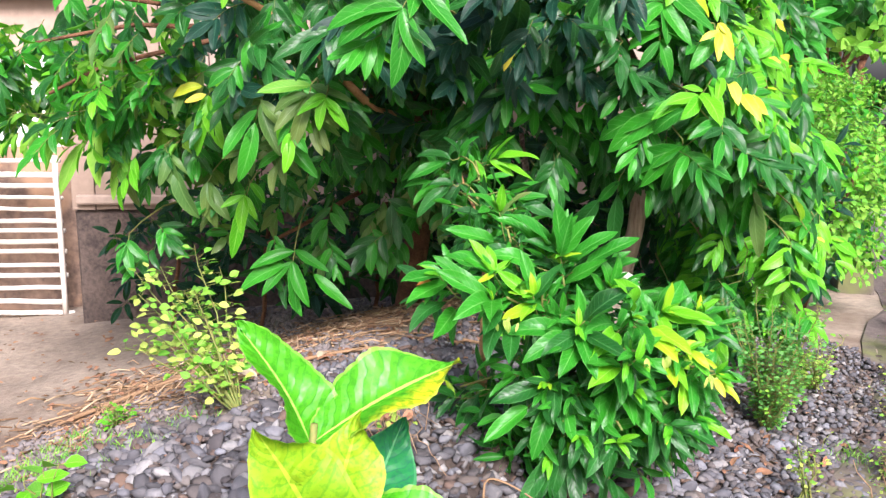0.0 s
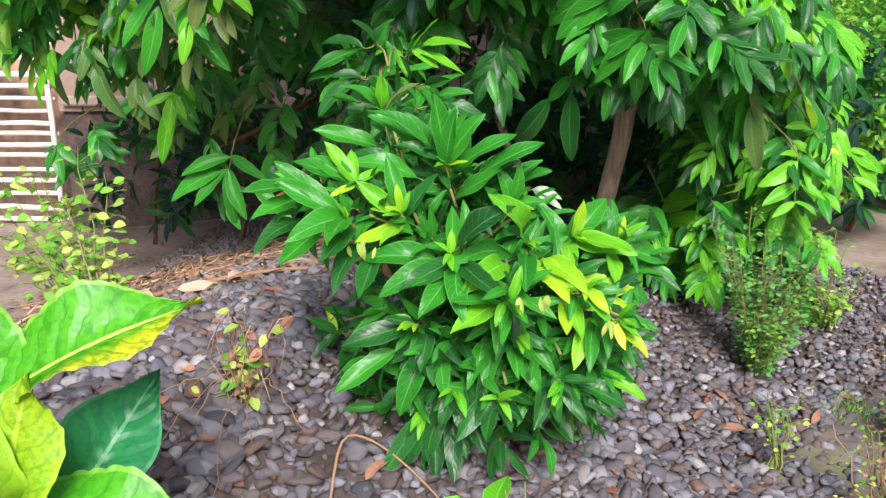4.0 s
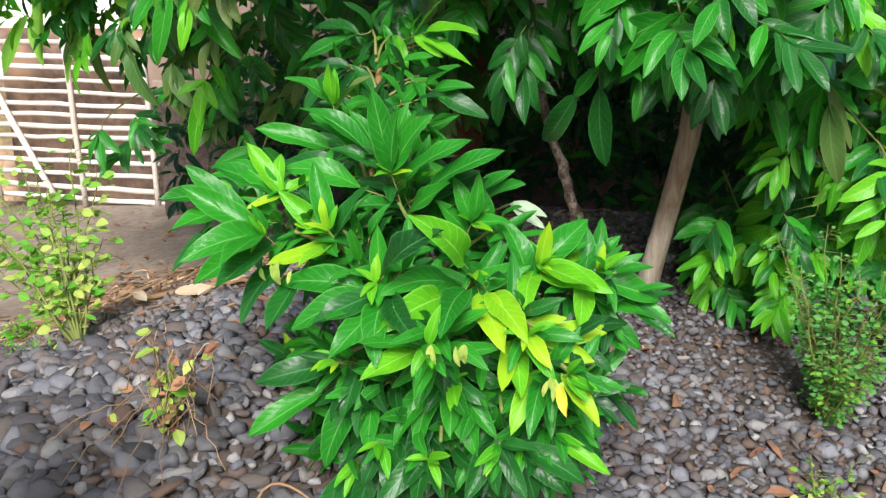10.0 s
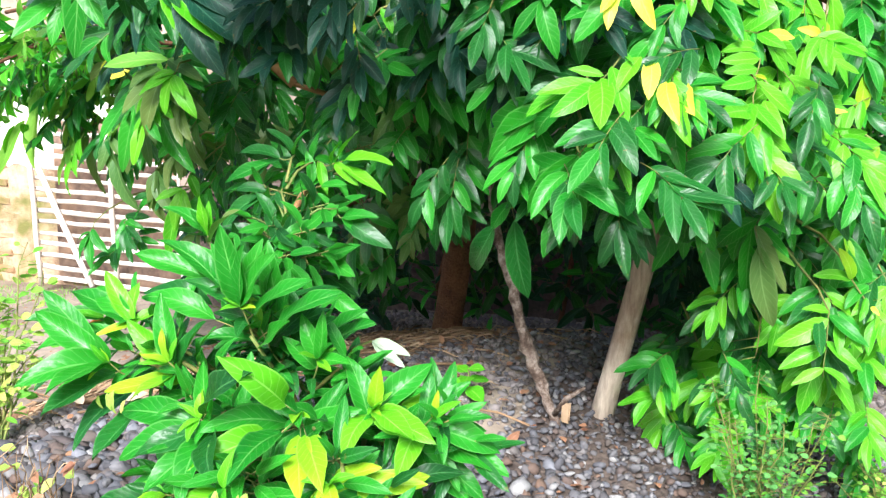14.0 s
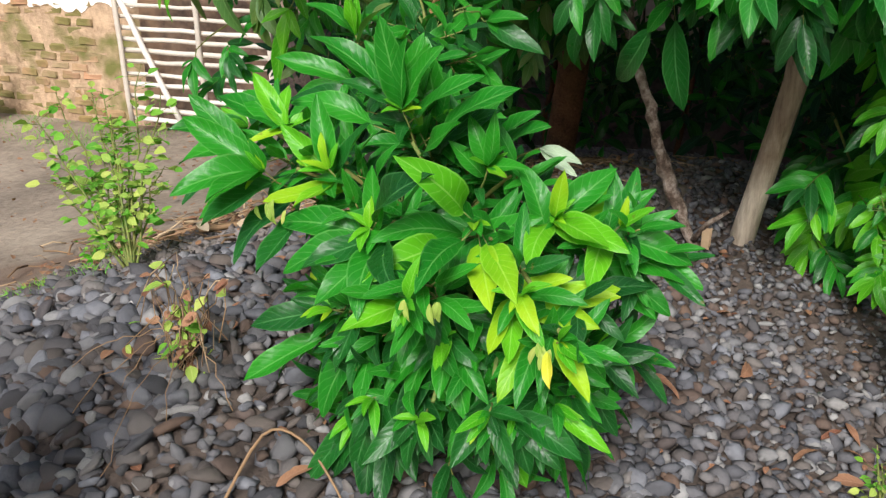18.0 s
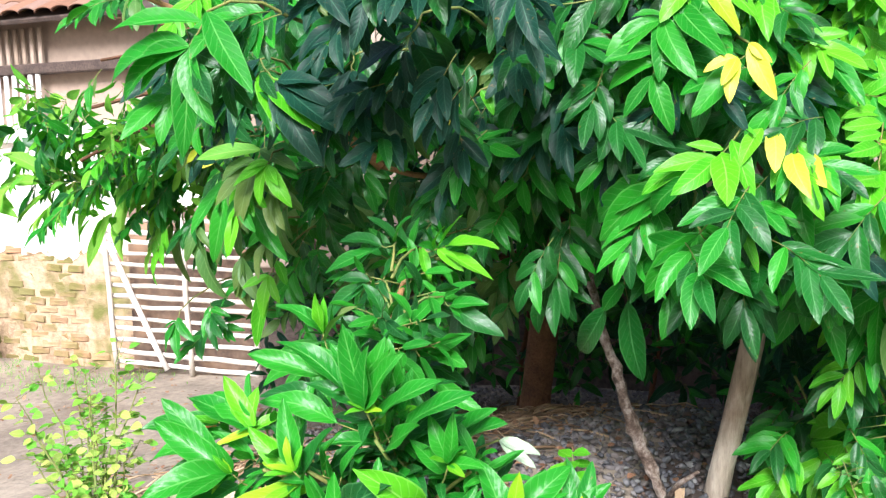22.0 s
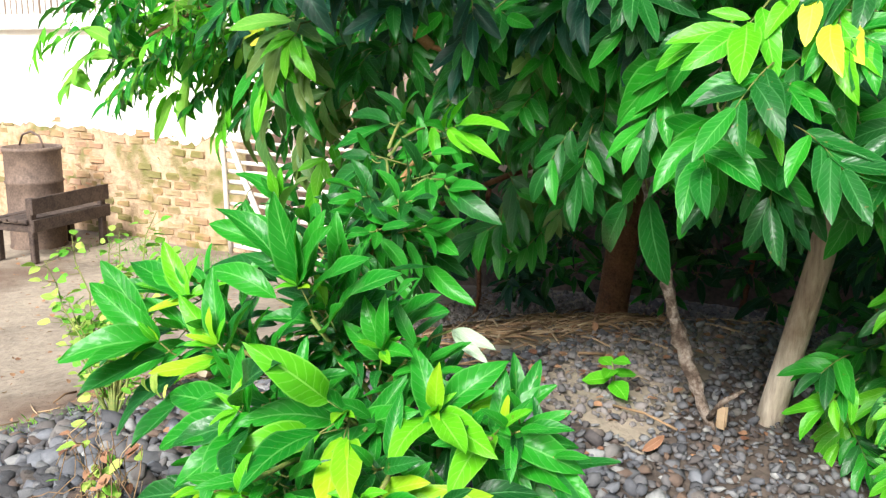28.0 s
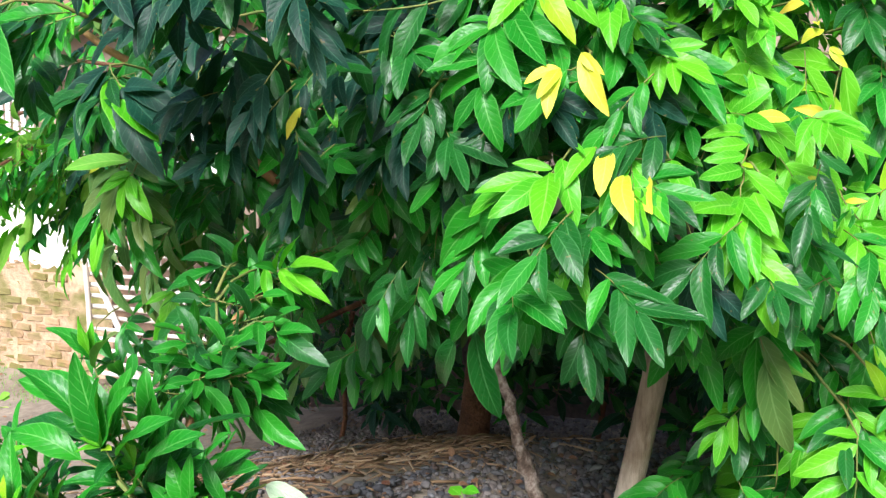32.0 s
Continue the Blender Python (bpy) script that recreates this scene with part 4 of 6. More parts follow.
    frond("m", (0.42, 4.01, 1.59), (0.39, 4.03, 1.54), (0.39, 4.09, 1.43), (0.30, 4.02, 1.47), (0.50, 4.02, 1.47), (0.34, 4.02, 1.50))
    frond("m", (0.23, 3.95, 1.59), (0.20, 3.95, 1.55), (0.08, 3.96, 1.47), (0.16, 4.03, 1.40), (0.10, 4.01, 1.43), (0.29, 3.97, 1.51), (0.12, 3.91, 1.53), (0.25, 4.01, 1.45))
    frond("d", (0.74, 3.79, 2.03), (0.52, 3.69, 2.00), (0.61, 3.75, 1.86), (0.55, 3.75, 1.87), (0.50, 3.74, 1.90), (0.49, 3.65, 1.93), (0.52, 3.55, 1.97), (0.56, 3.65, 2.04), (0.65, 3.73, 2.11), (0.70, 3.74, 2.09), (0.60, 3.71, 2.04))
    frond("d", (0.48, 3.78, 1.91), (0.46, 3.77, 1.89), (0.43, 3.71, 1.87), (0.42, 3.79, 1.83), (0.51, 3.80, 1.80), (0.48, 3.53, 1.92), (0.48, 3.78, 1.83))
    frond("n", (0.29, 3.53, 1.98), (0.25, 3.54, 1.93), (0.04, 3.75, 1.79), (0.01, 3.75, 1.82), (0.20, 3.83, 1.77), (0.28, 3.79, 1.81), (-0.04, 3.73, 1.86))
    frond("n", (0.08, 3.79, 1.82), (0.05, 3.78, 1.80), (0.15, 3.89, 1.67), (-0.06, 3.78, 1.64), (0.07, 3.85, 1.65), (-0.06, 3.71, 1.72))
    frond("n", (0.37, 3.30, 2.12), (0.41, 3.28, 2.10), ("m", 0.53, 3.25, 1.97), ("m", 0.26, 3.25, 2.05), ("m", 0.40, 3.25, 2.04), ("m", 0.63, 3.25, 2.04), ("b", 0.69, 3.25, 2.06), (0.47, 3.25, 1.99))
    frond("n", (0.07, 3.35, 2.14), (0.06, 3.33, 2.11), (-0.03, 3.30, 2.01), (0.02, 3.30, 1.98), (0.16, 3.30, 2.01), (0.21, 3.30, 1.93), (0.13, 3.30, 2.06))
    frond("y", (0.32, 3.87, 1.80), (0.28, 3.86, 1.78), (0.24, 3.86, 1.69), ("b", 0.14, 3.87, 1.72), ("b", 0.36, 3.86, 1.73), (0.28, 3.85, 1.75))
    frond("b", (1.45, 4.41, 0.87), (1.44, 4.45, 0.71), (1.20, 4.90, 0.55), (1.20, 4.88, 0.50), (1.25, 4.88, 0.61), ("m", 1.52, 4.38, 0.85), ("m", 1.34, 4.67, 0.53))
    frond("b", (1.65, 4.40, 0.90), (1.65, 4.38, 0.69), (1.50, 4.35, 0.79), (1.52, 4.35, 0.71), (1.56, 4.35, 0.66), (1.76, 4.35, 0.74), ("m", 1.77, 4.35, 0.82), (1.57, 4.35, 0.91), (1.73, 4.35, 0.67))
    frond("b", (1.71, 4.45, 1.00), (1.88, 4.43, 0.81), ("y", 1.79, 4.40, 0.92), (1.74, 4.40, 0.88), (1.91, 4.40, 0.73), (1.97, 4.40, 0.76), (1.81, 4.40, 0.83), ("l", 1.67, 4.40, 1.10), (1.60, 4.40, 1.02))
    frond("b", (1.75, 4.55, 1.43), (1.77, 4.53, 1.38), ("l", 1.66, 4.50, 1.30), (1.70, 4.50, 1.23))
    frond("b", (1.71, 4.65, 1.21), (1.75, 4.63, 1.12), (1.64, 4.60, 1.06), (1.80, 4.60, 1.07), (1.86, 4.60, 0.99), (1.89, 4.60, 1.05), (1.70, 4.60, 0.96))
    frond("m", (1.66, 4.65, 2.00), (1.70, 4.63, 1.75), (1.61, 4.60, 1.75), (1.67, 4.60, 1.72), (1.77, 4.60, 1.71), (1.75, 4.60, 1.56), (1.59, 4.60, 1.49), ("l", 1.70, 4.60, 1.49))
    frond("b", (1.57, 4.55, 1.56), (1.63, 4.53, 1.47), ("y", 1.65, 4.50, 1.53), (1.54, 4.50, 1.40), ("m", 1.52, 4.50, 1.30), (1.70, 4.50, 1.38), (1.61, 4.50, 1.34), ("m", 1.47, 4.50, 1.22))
    # Next three low fronds: leaf colour brightened to make up for crown shadow
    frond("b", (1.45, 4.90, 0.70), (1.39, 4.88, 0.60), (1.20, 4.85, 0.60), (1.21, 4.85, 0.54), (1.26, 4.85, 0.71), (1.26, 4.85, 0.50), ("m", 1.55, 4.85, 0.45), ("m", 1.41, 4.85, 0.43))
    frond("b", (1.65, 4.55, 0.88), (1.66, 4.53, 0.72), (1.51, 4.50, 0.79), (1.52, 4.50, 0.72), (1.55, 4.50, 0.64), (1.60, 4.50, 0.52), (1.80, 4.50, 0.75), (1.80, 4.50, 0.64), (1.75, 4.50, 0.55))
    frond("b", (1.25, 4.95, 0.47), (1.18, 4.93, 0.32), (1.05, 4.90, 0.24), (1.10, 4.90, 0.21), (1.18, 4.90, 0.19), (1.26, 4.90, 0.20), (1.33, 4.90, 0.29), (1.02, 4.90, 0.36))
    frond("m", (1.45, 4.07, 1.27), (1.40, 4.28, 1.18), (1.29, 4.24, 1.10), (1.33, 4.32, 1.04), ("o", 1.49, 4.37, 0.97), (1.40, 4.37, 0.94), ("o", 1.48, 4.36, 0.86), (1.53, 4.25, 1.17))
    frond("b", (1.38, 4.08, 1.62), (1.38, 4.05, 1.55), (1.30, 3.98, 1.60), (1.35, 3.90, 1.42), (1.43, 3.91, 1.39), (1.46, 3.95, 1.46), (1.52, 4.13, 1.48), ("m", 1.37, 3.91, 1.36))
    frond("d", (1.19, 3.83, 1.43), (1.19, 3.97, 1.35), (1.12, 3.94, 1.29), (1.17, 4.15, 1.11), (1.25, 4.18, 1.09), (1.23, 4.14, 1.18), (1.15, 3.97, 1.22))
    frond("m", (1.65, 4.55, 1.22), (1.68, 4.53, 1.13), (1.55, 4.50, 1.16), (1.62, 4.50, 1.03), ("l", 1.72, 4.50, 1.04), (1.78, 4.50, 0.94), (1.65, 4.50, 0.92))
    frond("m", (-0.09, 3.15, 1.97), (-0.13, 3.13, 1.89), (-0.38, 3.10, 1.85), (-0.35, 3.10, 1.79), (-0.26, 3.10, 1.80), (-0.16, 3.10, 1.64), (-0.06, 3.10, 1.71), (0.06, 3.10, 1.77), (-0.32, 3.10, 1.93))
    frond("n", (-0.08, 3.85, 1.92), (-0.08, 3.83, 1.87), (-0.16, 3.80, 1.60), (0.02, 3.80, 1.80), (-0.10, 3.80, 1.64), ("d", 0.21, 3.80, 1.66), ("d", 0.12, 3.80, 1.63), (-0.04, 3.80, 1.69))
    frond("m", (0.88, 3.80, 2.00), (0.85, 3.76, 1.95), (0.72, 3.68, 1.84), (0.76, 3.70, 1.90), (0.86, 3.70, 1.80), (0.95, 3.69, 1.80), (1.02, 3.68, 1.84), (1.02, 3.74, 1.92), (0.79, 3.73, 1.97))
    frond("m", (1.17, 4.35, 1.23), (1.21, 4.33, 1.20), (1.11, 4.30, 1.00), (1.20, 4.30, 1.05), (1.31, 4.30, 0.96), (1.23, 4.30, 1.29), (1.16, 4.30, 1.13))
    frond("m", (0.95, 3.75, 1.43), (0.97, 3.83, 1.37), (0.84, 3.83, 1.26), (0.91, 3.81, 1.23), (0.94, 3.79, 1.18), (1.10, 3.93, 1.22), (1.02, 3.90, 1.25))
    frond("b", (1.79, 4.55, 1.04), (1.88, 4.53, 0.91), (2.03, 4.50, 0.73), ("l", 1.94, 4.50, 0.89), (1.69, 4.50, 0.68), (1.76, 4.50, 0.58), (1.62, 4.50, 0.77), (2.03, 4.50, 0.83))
    fo.leaf(Vector((1.38, 4.42, 1.08)), (1, -0.1, 0.05), (0, -0.5, 0.9), 0.17, "h", True)

    # Light and shade put into leaf kind: bright road side, near-black yard side
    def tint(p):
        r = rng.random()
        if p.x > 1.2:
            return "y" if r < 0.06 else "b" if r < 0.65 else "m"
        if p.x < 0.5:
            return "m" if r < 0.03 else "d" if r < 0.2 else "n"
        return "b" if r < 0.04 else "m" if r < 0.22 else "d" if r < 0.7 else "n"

    # the crown: a rounded shell of sprays that hang outwards, open below in front of the trunk
    made = 0
    while made < 950:
        a, b = rng.uniform(0, 2 * math.pi), math.asin(rng.uniform(-0.75, 1))
        r = rng.uniform(0.72, 1.0)
        ball = Vector((math.cos(a) * math.cos(b), math.sin(a) * math.cos(b), math.sin(b)))
        p = Vector((0.75 + 1.25 * r * ball.x, 5.4 + 1.4 * r * ball.y, 2.05 + 1.15 * r * ball.z))
        if p.z < 1.55 and 0.0 < p.x < 1.45:
            continue
        if p.z < 1.3 and p.x < 0.1:
            continue
        if p.y < 3.75 and rng.random() < 0.5:
            continue
        if noise.noise(p * 2.6) < (0.06 if p.y < 4.9 else -0.08) and rng.random() < 0.9:
            continue
        if p.x > 0.385 * p.y - 0.08 - 0.22 * rng.random():
            continue
        fo.plain = p.y > 4.2 or p.z > 2.4
        made += 1
        way = Vector((ball.x, ball.y, -0.2)) + Vector([rng.uniform(-0.7, 0.7) for _ in range(3)])
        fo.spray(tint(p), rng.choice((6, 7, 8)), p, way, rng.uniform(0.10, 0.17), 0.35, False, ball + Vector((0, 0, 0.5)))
    # Upper crown lobe and limb, mostly out of view, added to shade boughs below
    fo.plain = True
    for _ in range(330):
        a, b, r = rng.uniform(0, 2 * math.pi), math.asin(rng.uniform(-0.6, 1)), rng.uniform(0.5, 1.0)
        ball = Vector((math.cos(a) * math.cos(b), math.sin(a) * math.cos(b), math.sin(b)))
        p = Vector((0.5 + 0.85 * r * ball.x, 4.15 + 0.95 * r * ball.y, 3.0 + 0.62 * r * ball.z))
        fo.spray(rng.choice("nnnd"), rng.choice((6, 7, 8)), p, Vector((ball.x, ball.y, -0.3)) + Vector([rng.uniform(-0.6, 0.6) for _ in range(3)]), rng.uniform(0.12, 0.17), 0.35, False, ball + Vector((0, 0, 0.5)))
    trunk_part(tree, "limb", bent((1.1, 4.95, 2.2), (0.3, 4.2, 3.1), 7, 0.1, 0.02, rng), [0.03 - 0.003 * i for i in range(7)], BARK_BROWN, 79, 7)
    # low road-side boughs down to the ground, leaf colour brightened where light is missing
    fo.plain = False
    for _ in range(85):
        s = rng.random()
        p = Vector((1.25 + 0.6 * rng.random(), 4.85 + 0.75 * rng.random(), 0.42 + 1.0 * s))
        way = Vector((rng.uniform(-0.5, 0.6), -0.7, -0.5)) + Vector([rng.uniform(-0.4, 0.4) for _ in range(3)])
        fo.spray(rng.choice("bbmmmd"), rng.choice((6, 7, 8)), p, way, rng.uniform(0.11, 0.15), 0.5, False, (0.4, -0.6, 0.7))
    for _ in range(26):
        p = Vector((rng.uniform(0.35, 1.25), rng.uniform(4.0, 4.5), rng.uniform(1.28, 1.5)))
        fo.spray(rng.choice("ddm"), rng.choice((6, 7, 8)), p, Vector((rng.uniform(-0.6, 0.6), -0.5, -0.7)), rng.uniform(0.12, 0.16), 0.4, False, (0.12, -0.8, 0.5))
    for _ in range(64):
        p = Vector((rng.uniform(1.08, 1.85), rng.uniform(4.6, 5.1), rng.uniform(0.34, 0.66)))
        p.z = max(p.z, land(p.x, p.y) + 0.1)
        way = Vector((rng.uniform(-0.8, 0.3), -0.8, -0.25)) + Vector([rng.uniform(-0.3, 0.3) for _ in range(3)])
        fo.spray(rng.choice("bbmmm"), rng.choice((7, 8, 9)), p, way, rng.uniform(0.10, 0.135), 0.35, False, (0.1, -0.6, 0.75))
    fo.finish("crown")


fruit_tree()


def back_tree():
    """The tree behind it: a brown trunk, a darker crown that hangs low towards the yard."""
    rng = random.Random(81)
    tree = thing("fruit_tree", Matrix(), "dark leafy fruit tree with brown trunk and low hanging boughs", "tree", "fruit trees")
    trunk_part(tree, "trunk", [(-0.26, 6.1, 0.0), (-0.22, 6.1, 0.3), (-0.16, 6.08, 0.7), (-0.1, 6.0, 1.2), (-0.15, 5.9, 1.8), (-0.2, 5.8, 2.5)], [0.10, 0.085, 0.078, 0.075, 0.07, 0.05], BARK_BROWN, 82, 14, "dark brown bark")
    for k, (a, b) in enumerate((((-0.12, 5.98, 1.25), (-0.37, 4.6, 1.56)), ((-0.37, 4.6, 1.56), (-1.22, 4.2, 2.25)), ((-0.14, 5.95, 1.5), (-1.6, 5.0, 1.75)), ((-0.12, 6.0, 1.1), (-1.0, 5.3, 0.75)), ((-0.15, 5.9, 1.7), (0.5, 4.8, 2.0)), ((-0.18, 5.85, 2.2), (-1.0, 6.2, 2.8)))):
        trunk_part(tree, "limb", bent(a, b, 7, 0.05, 0.02, rng), [0.022 - 0.002 * i for i in range(7)], BARK_ORANGE if k < 2 else BARK_BROWN, 90 + k, 7)
    fo = Foliage(tree, 83, "wide")

    def tint():
        r = rng.random()
        return "b" if r < 0.05 else "o" if r < 0.28 else "m" if r < 0.52 else "d" if r < 0.85 else "n"

    made = 0
    while made < 540:
        a, b = rng.uniform(0, 2 * math.pi), math.asin(rng.uniform(-0.7, 1))
        r = rng.uniform(0.6, 1.0)
        ball = Vector((math.cos(a) * math.cos(b), math.sin(a) * math.cos(b), math.sin(b)))
        p = Vector((-0.75 + 1.45 * r * ball.x, 5.3 + 1.2 * r * ball.y, 2.15 + 1.15 * r * ball.z))
        if p.z < (1.38 if p.x > -0.9 else 1.42) or (p.x < -0.9 and rng.random() < 0.45) or (p.x < -1.3 and rng.random() < 0.5) or (p.x < -1.55 and p.z > 1.95):
            continue
        if noise.noise(p * 2.6) < -0.08 and rng.random() < 0.8:
            continue
        made += 1
        fo.plain = p.y > 4.7
        way = Vector((ball.x, ball.y, -0.5)) + Vector([rng.uniform(-0.6, 0.6) for _ in range(3)])
        fo.spray(tint(), rng.choice((6, 7, 8)), p, way, rng.uniform(0.12, 0.165), 0.5, made < 60 and p.y < 4.9, ball + Vector((0, -0.2, 0.5)))
    fo.plain = True
    for _ in range(85):
        p = Vector((rng.uniform(-2.4, -1.1), rng.uniform(5.2, 6.0), rng.uniform(1.55, 2.75)))
        fo.spray(rng.choice("mmdddn"), rng.choice((6, 7)), p, Vector((rng.uniform(-0.7, 0.4), -0.6, -0.5)) + Vector([rng.uniform(-0.4, 0.4) for _ in range(3)]), rng.uniform(0.13, 0.18), 0.45, False, (-0.1, -0.7, 0.6))
    for _ in range(190):
        p = Vector((-1.75 + 1.8 * rng.random(), 5.05 + 0.85 * rng.random(), 0))
        if p.x < -0.55 and rng.random() < 0.65:
            continue
        p.z = rng.uniform(1.2 if p.x < -1.35 else 0.75, 1.6)
        way = Vector((rng.uniform(-0.6, 0.5), -0.7, -0.5)) + Vector([rng.uniform(-0.4, 0.4) for _ in range(3)])
        fo.spray(rng.choice("mmoddo"), rng.choice((5, 6, 7)), p, way, rng.uniform(0.12, 0.17), 0.5, False, (-0.1, -0.8, 0.5))
    for _ in range(125):
        p = Vector((-1.3 - 1.15 * rng.random() ** 0.8, rng.uniform(4.45, 5.3), 0))
        p.z = rng.uniform(1.28 - 0.10 * (p.x + 1.3), 1.88) if rng.random() < 0.85 else rng.uniform(1.9, 2.6)
        if p.z > 1.97 and p.x < -1.6:
            continue
        way = Vector((rng.uniform(-0.8, 0.3), -0.4, -0.5)) + Vector([rng.uniform(-0.5, 0.5) for _ in range(3)])
        kind, size = rng.choice("mmdhhbb"), rng.uniform(0.11, 0.15)
        if rng.random() < 0.6:
            fo.rosette(kind, 7, p, way, size, 20, 95, 0.35, False, 0.1)
        else:
            fo.spray(kind, rng.choice((5, 6, 7)), p, way, size, 0.45, False, (-0.3, -0.6, 0.7))
    for k in range(4):
        trunk_part(tree, "limb", bent((-0.9, 5.2, 1.9), (-1.9 - 0.15 * k, 4.6 + 0.25 * k, 1.6 + 0.25 * k), 6, 0.08, 0.02, rng), [0.018 - 0.002 * i for i in range(6)], BARK_BROWN, 98 + k, 6)
    fo.plain = False
    mid = Vector((-0.6, 5.6, 1.6))

    def frond(kind, base, end, *tips):
        fo.fan(kind, base, end, tips, mid, 0.27)
        for _ in range(3):
            q = Vector(base) + Vector((rng.uniform(-0.2, 0.2), rng.uniform(0.05, 0.3), rng.uniform(-0.15, 0.12)))
            fo.spray(rng.choice((kind, "d", "m")), rng.choice((6, 7)), q, Vector((rng.uniform(-0.8, 0.6), -0.5, rng.uniform(-0.9, 0.1))), rng.uniform(0.11, 0.16), 0.45, False, (-0.1, -0.7, 0.6))
        back_end = Vector(base) + (mid - Vector(base)).normalized() * 0.3
        fo.stalks.append(tube(bent(back_end, base, 5, 0.03, 0.01, rng), [0.006, 0.005, 0.0045, 0.004, 0.003], 5, rng=rng))

    frond("n", (-0.38, 3.80, 1.92), (-0.31, 3.78, 1.85), (-0.54, 3.75, 1.72), (-0.45, 3.75, 1.66), (-0.15, 3.75, 1.60), (-0.07, 3.75, 1.69), (-0.09, 3.75, 1.77), (-0.16, 3.75, 1.86), (-0.23, 3.75, 1.67))
    frond("o", (-0.56, 4.05, 1.64), (-0.57, 4.03, 1.60), (-0.72, 4.00, 1.54), (-0.70, 4.00, 1.45), (-0.44, 4.00, 1.47), (-0.39, 4.00, 1.56), (-0.64, 4.00, 1.37), ("h", -0.77, 4.00, 1.60))
    frond("d", (-0.38, 3.80, 1.88), (-0.43, 3.78, 1.86), (-0.65, 3.75, 1.73), (-0.58, 3.75, 1.67), (-0.31, 3.75, 1.68), ("b", -0.24, 3.75, 1.68), ("b", -0.15, 3.75, 1.70), (-0.29, 3.75, 1.79))
    frond("h", (-1.69, 4.65, 1.53), (-2.04, 4.63, 1.50), (-2.36, 4.60, 1.63), (-2.41, 4.60, 1.50), (-2.29, 4.60, 1.31), (-2.12, 4.60, 1.45), (-1.86, 4.60, 1.12), (-1.68, 4.60, 1.16), (-1.94, 4.60, 1.24), (-1.71, 4.60, 1.31))
    frond("o", (-0.80, 4.25, 1.62), (-0.81, 4.23, 1.56), ("m", -0.96, 4.20, 1.32), ("m", -0.92, 4.20, 1.22), (-0.73, 4.20, 1.34), ("m", -0.57, 4.20, 1.24), (-0.65, 4.20, 1.42))
    frond("b", (-1.12, 4.65, 1.67), (-1.14, 4.63, 1.59), ("y", -1.31, 4.60, 1.59), ("y", -1.24, 4.60, 1.56), (-1.20, 4.60, 1.31), (-1.15, 4.60, 1.42), (-1.07, 4.60, 1.34), (-0.99, 4.60, 1.55), (-0.91, 4.60, 1.47))
    frond("b", (-0.97, 4.75, 1.16), (-1.00, 4.73, 1.09), (-1.11, 4.70, 1.03), (-1.07, 4.70, 0.78), (-0.94, 4.70, 0.98), (-1.02, 4.70, 0.91), (-0.90, 4.70, 1.06))
    frond("m", (-0.76, 4.75, 0.81), (-0.77, 4.73, 0.75), (-0.91, 4.70, 0.58), (-0.75, 4.70, 0.50), (-0.69, 4.70, 0.53), (-0.48, 4.70, 0.51), (-0.97, 4.70, 0.72), (-0.59, 4.70, 0.70), (-1.03, 4.70, 0.61))
    frond("o", (-1.75, 5.00, 1.31), (-1.69, 4.98, 1.26), (-1.62, 4.95, 1.01), (-1.74, 4.95, 1.15), (-1.82, 4.95, 1.12), (-1.55, 4.95, 1.16))
    frond("o", (-1.40, 4.75, 1.34), (-1.37, 4.73, 1.30), (-1.33, 4.70, 1.11), (-1.42, 4.70, 1.15), (-1.28, 4.70, 1.21), (-1.25, 4.70, 0.97))
    frond("o", (-1.19, 4.85, 1.20), (-1.21, 4.83, 1.15), (-1.18, 4.80, 0.91), (-1.23, 4.80, 0.98), (-1.10, 4.80, 0.96))
    frond("b", (-0.48, 4.00, 1.63), (-0.49, 3.98, 1.59), (-0.60, 3.95, 1.52), (-0.52, 3.95, 1.46), (-0.39, 3.95, 1.46), (-0.43, 3.95, 1.52), (-0.56, 3.95, 1.58))
    frond("d", (-1.63, 4.95, 1.68), (-1.66, 4.93, 1.60), (-1.79, 4.90, 1.37), (-1.72, 4.90, 1.31), (-1.54, 4.90, 1.49), (-1.62, 4.90, 1.41), (-1.81, 4.90, 1.54))
    frond("m", (-1.67, 4.95, 0.86), (-1.68, 4.93, 0.81), (-1.72, 4.90, 0.67), (-1.64, 4.90, 0.64), (-1.57, 4.90, 0.73), (-1.74, 4.90, 0.78))
    fo.finish("crown")


back_tree()


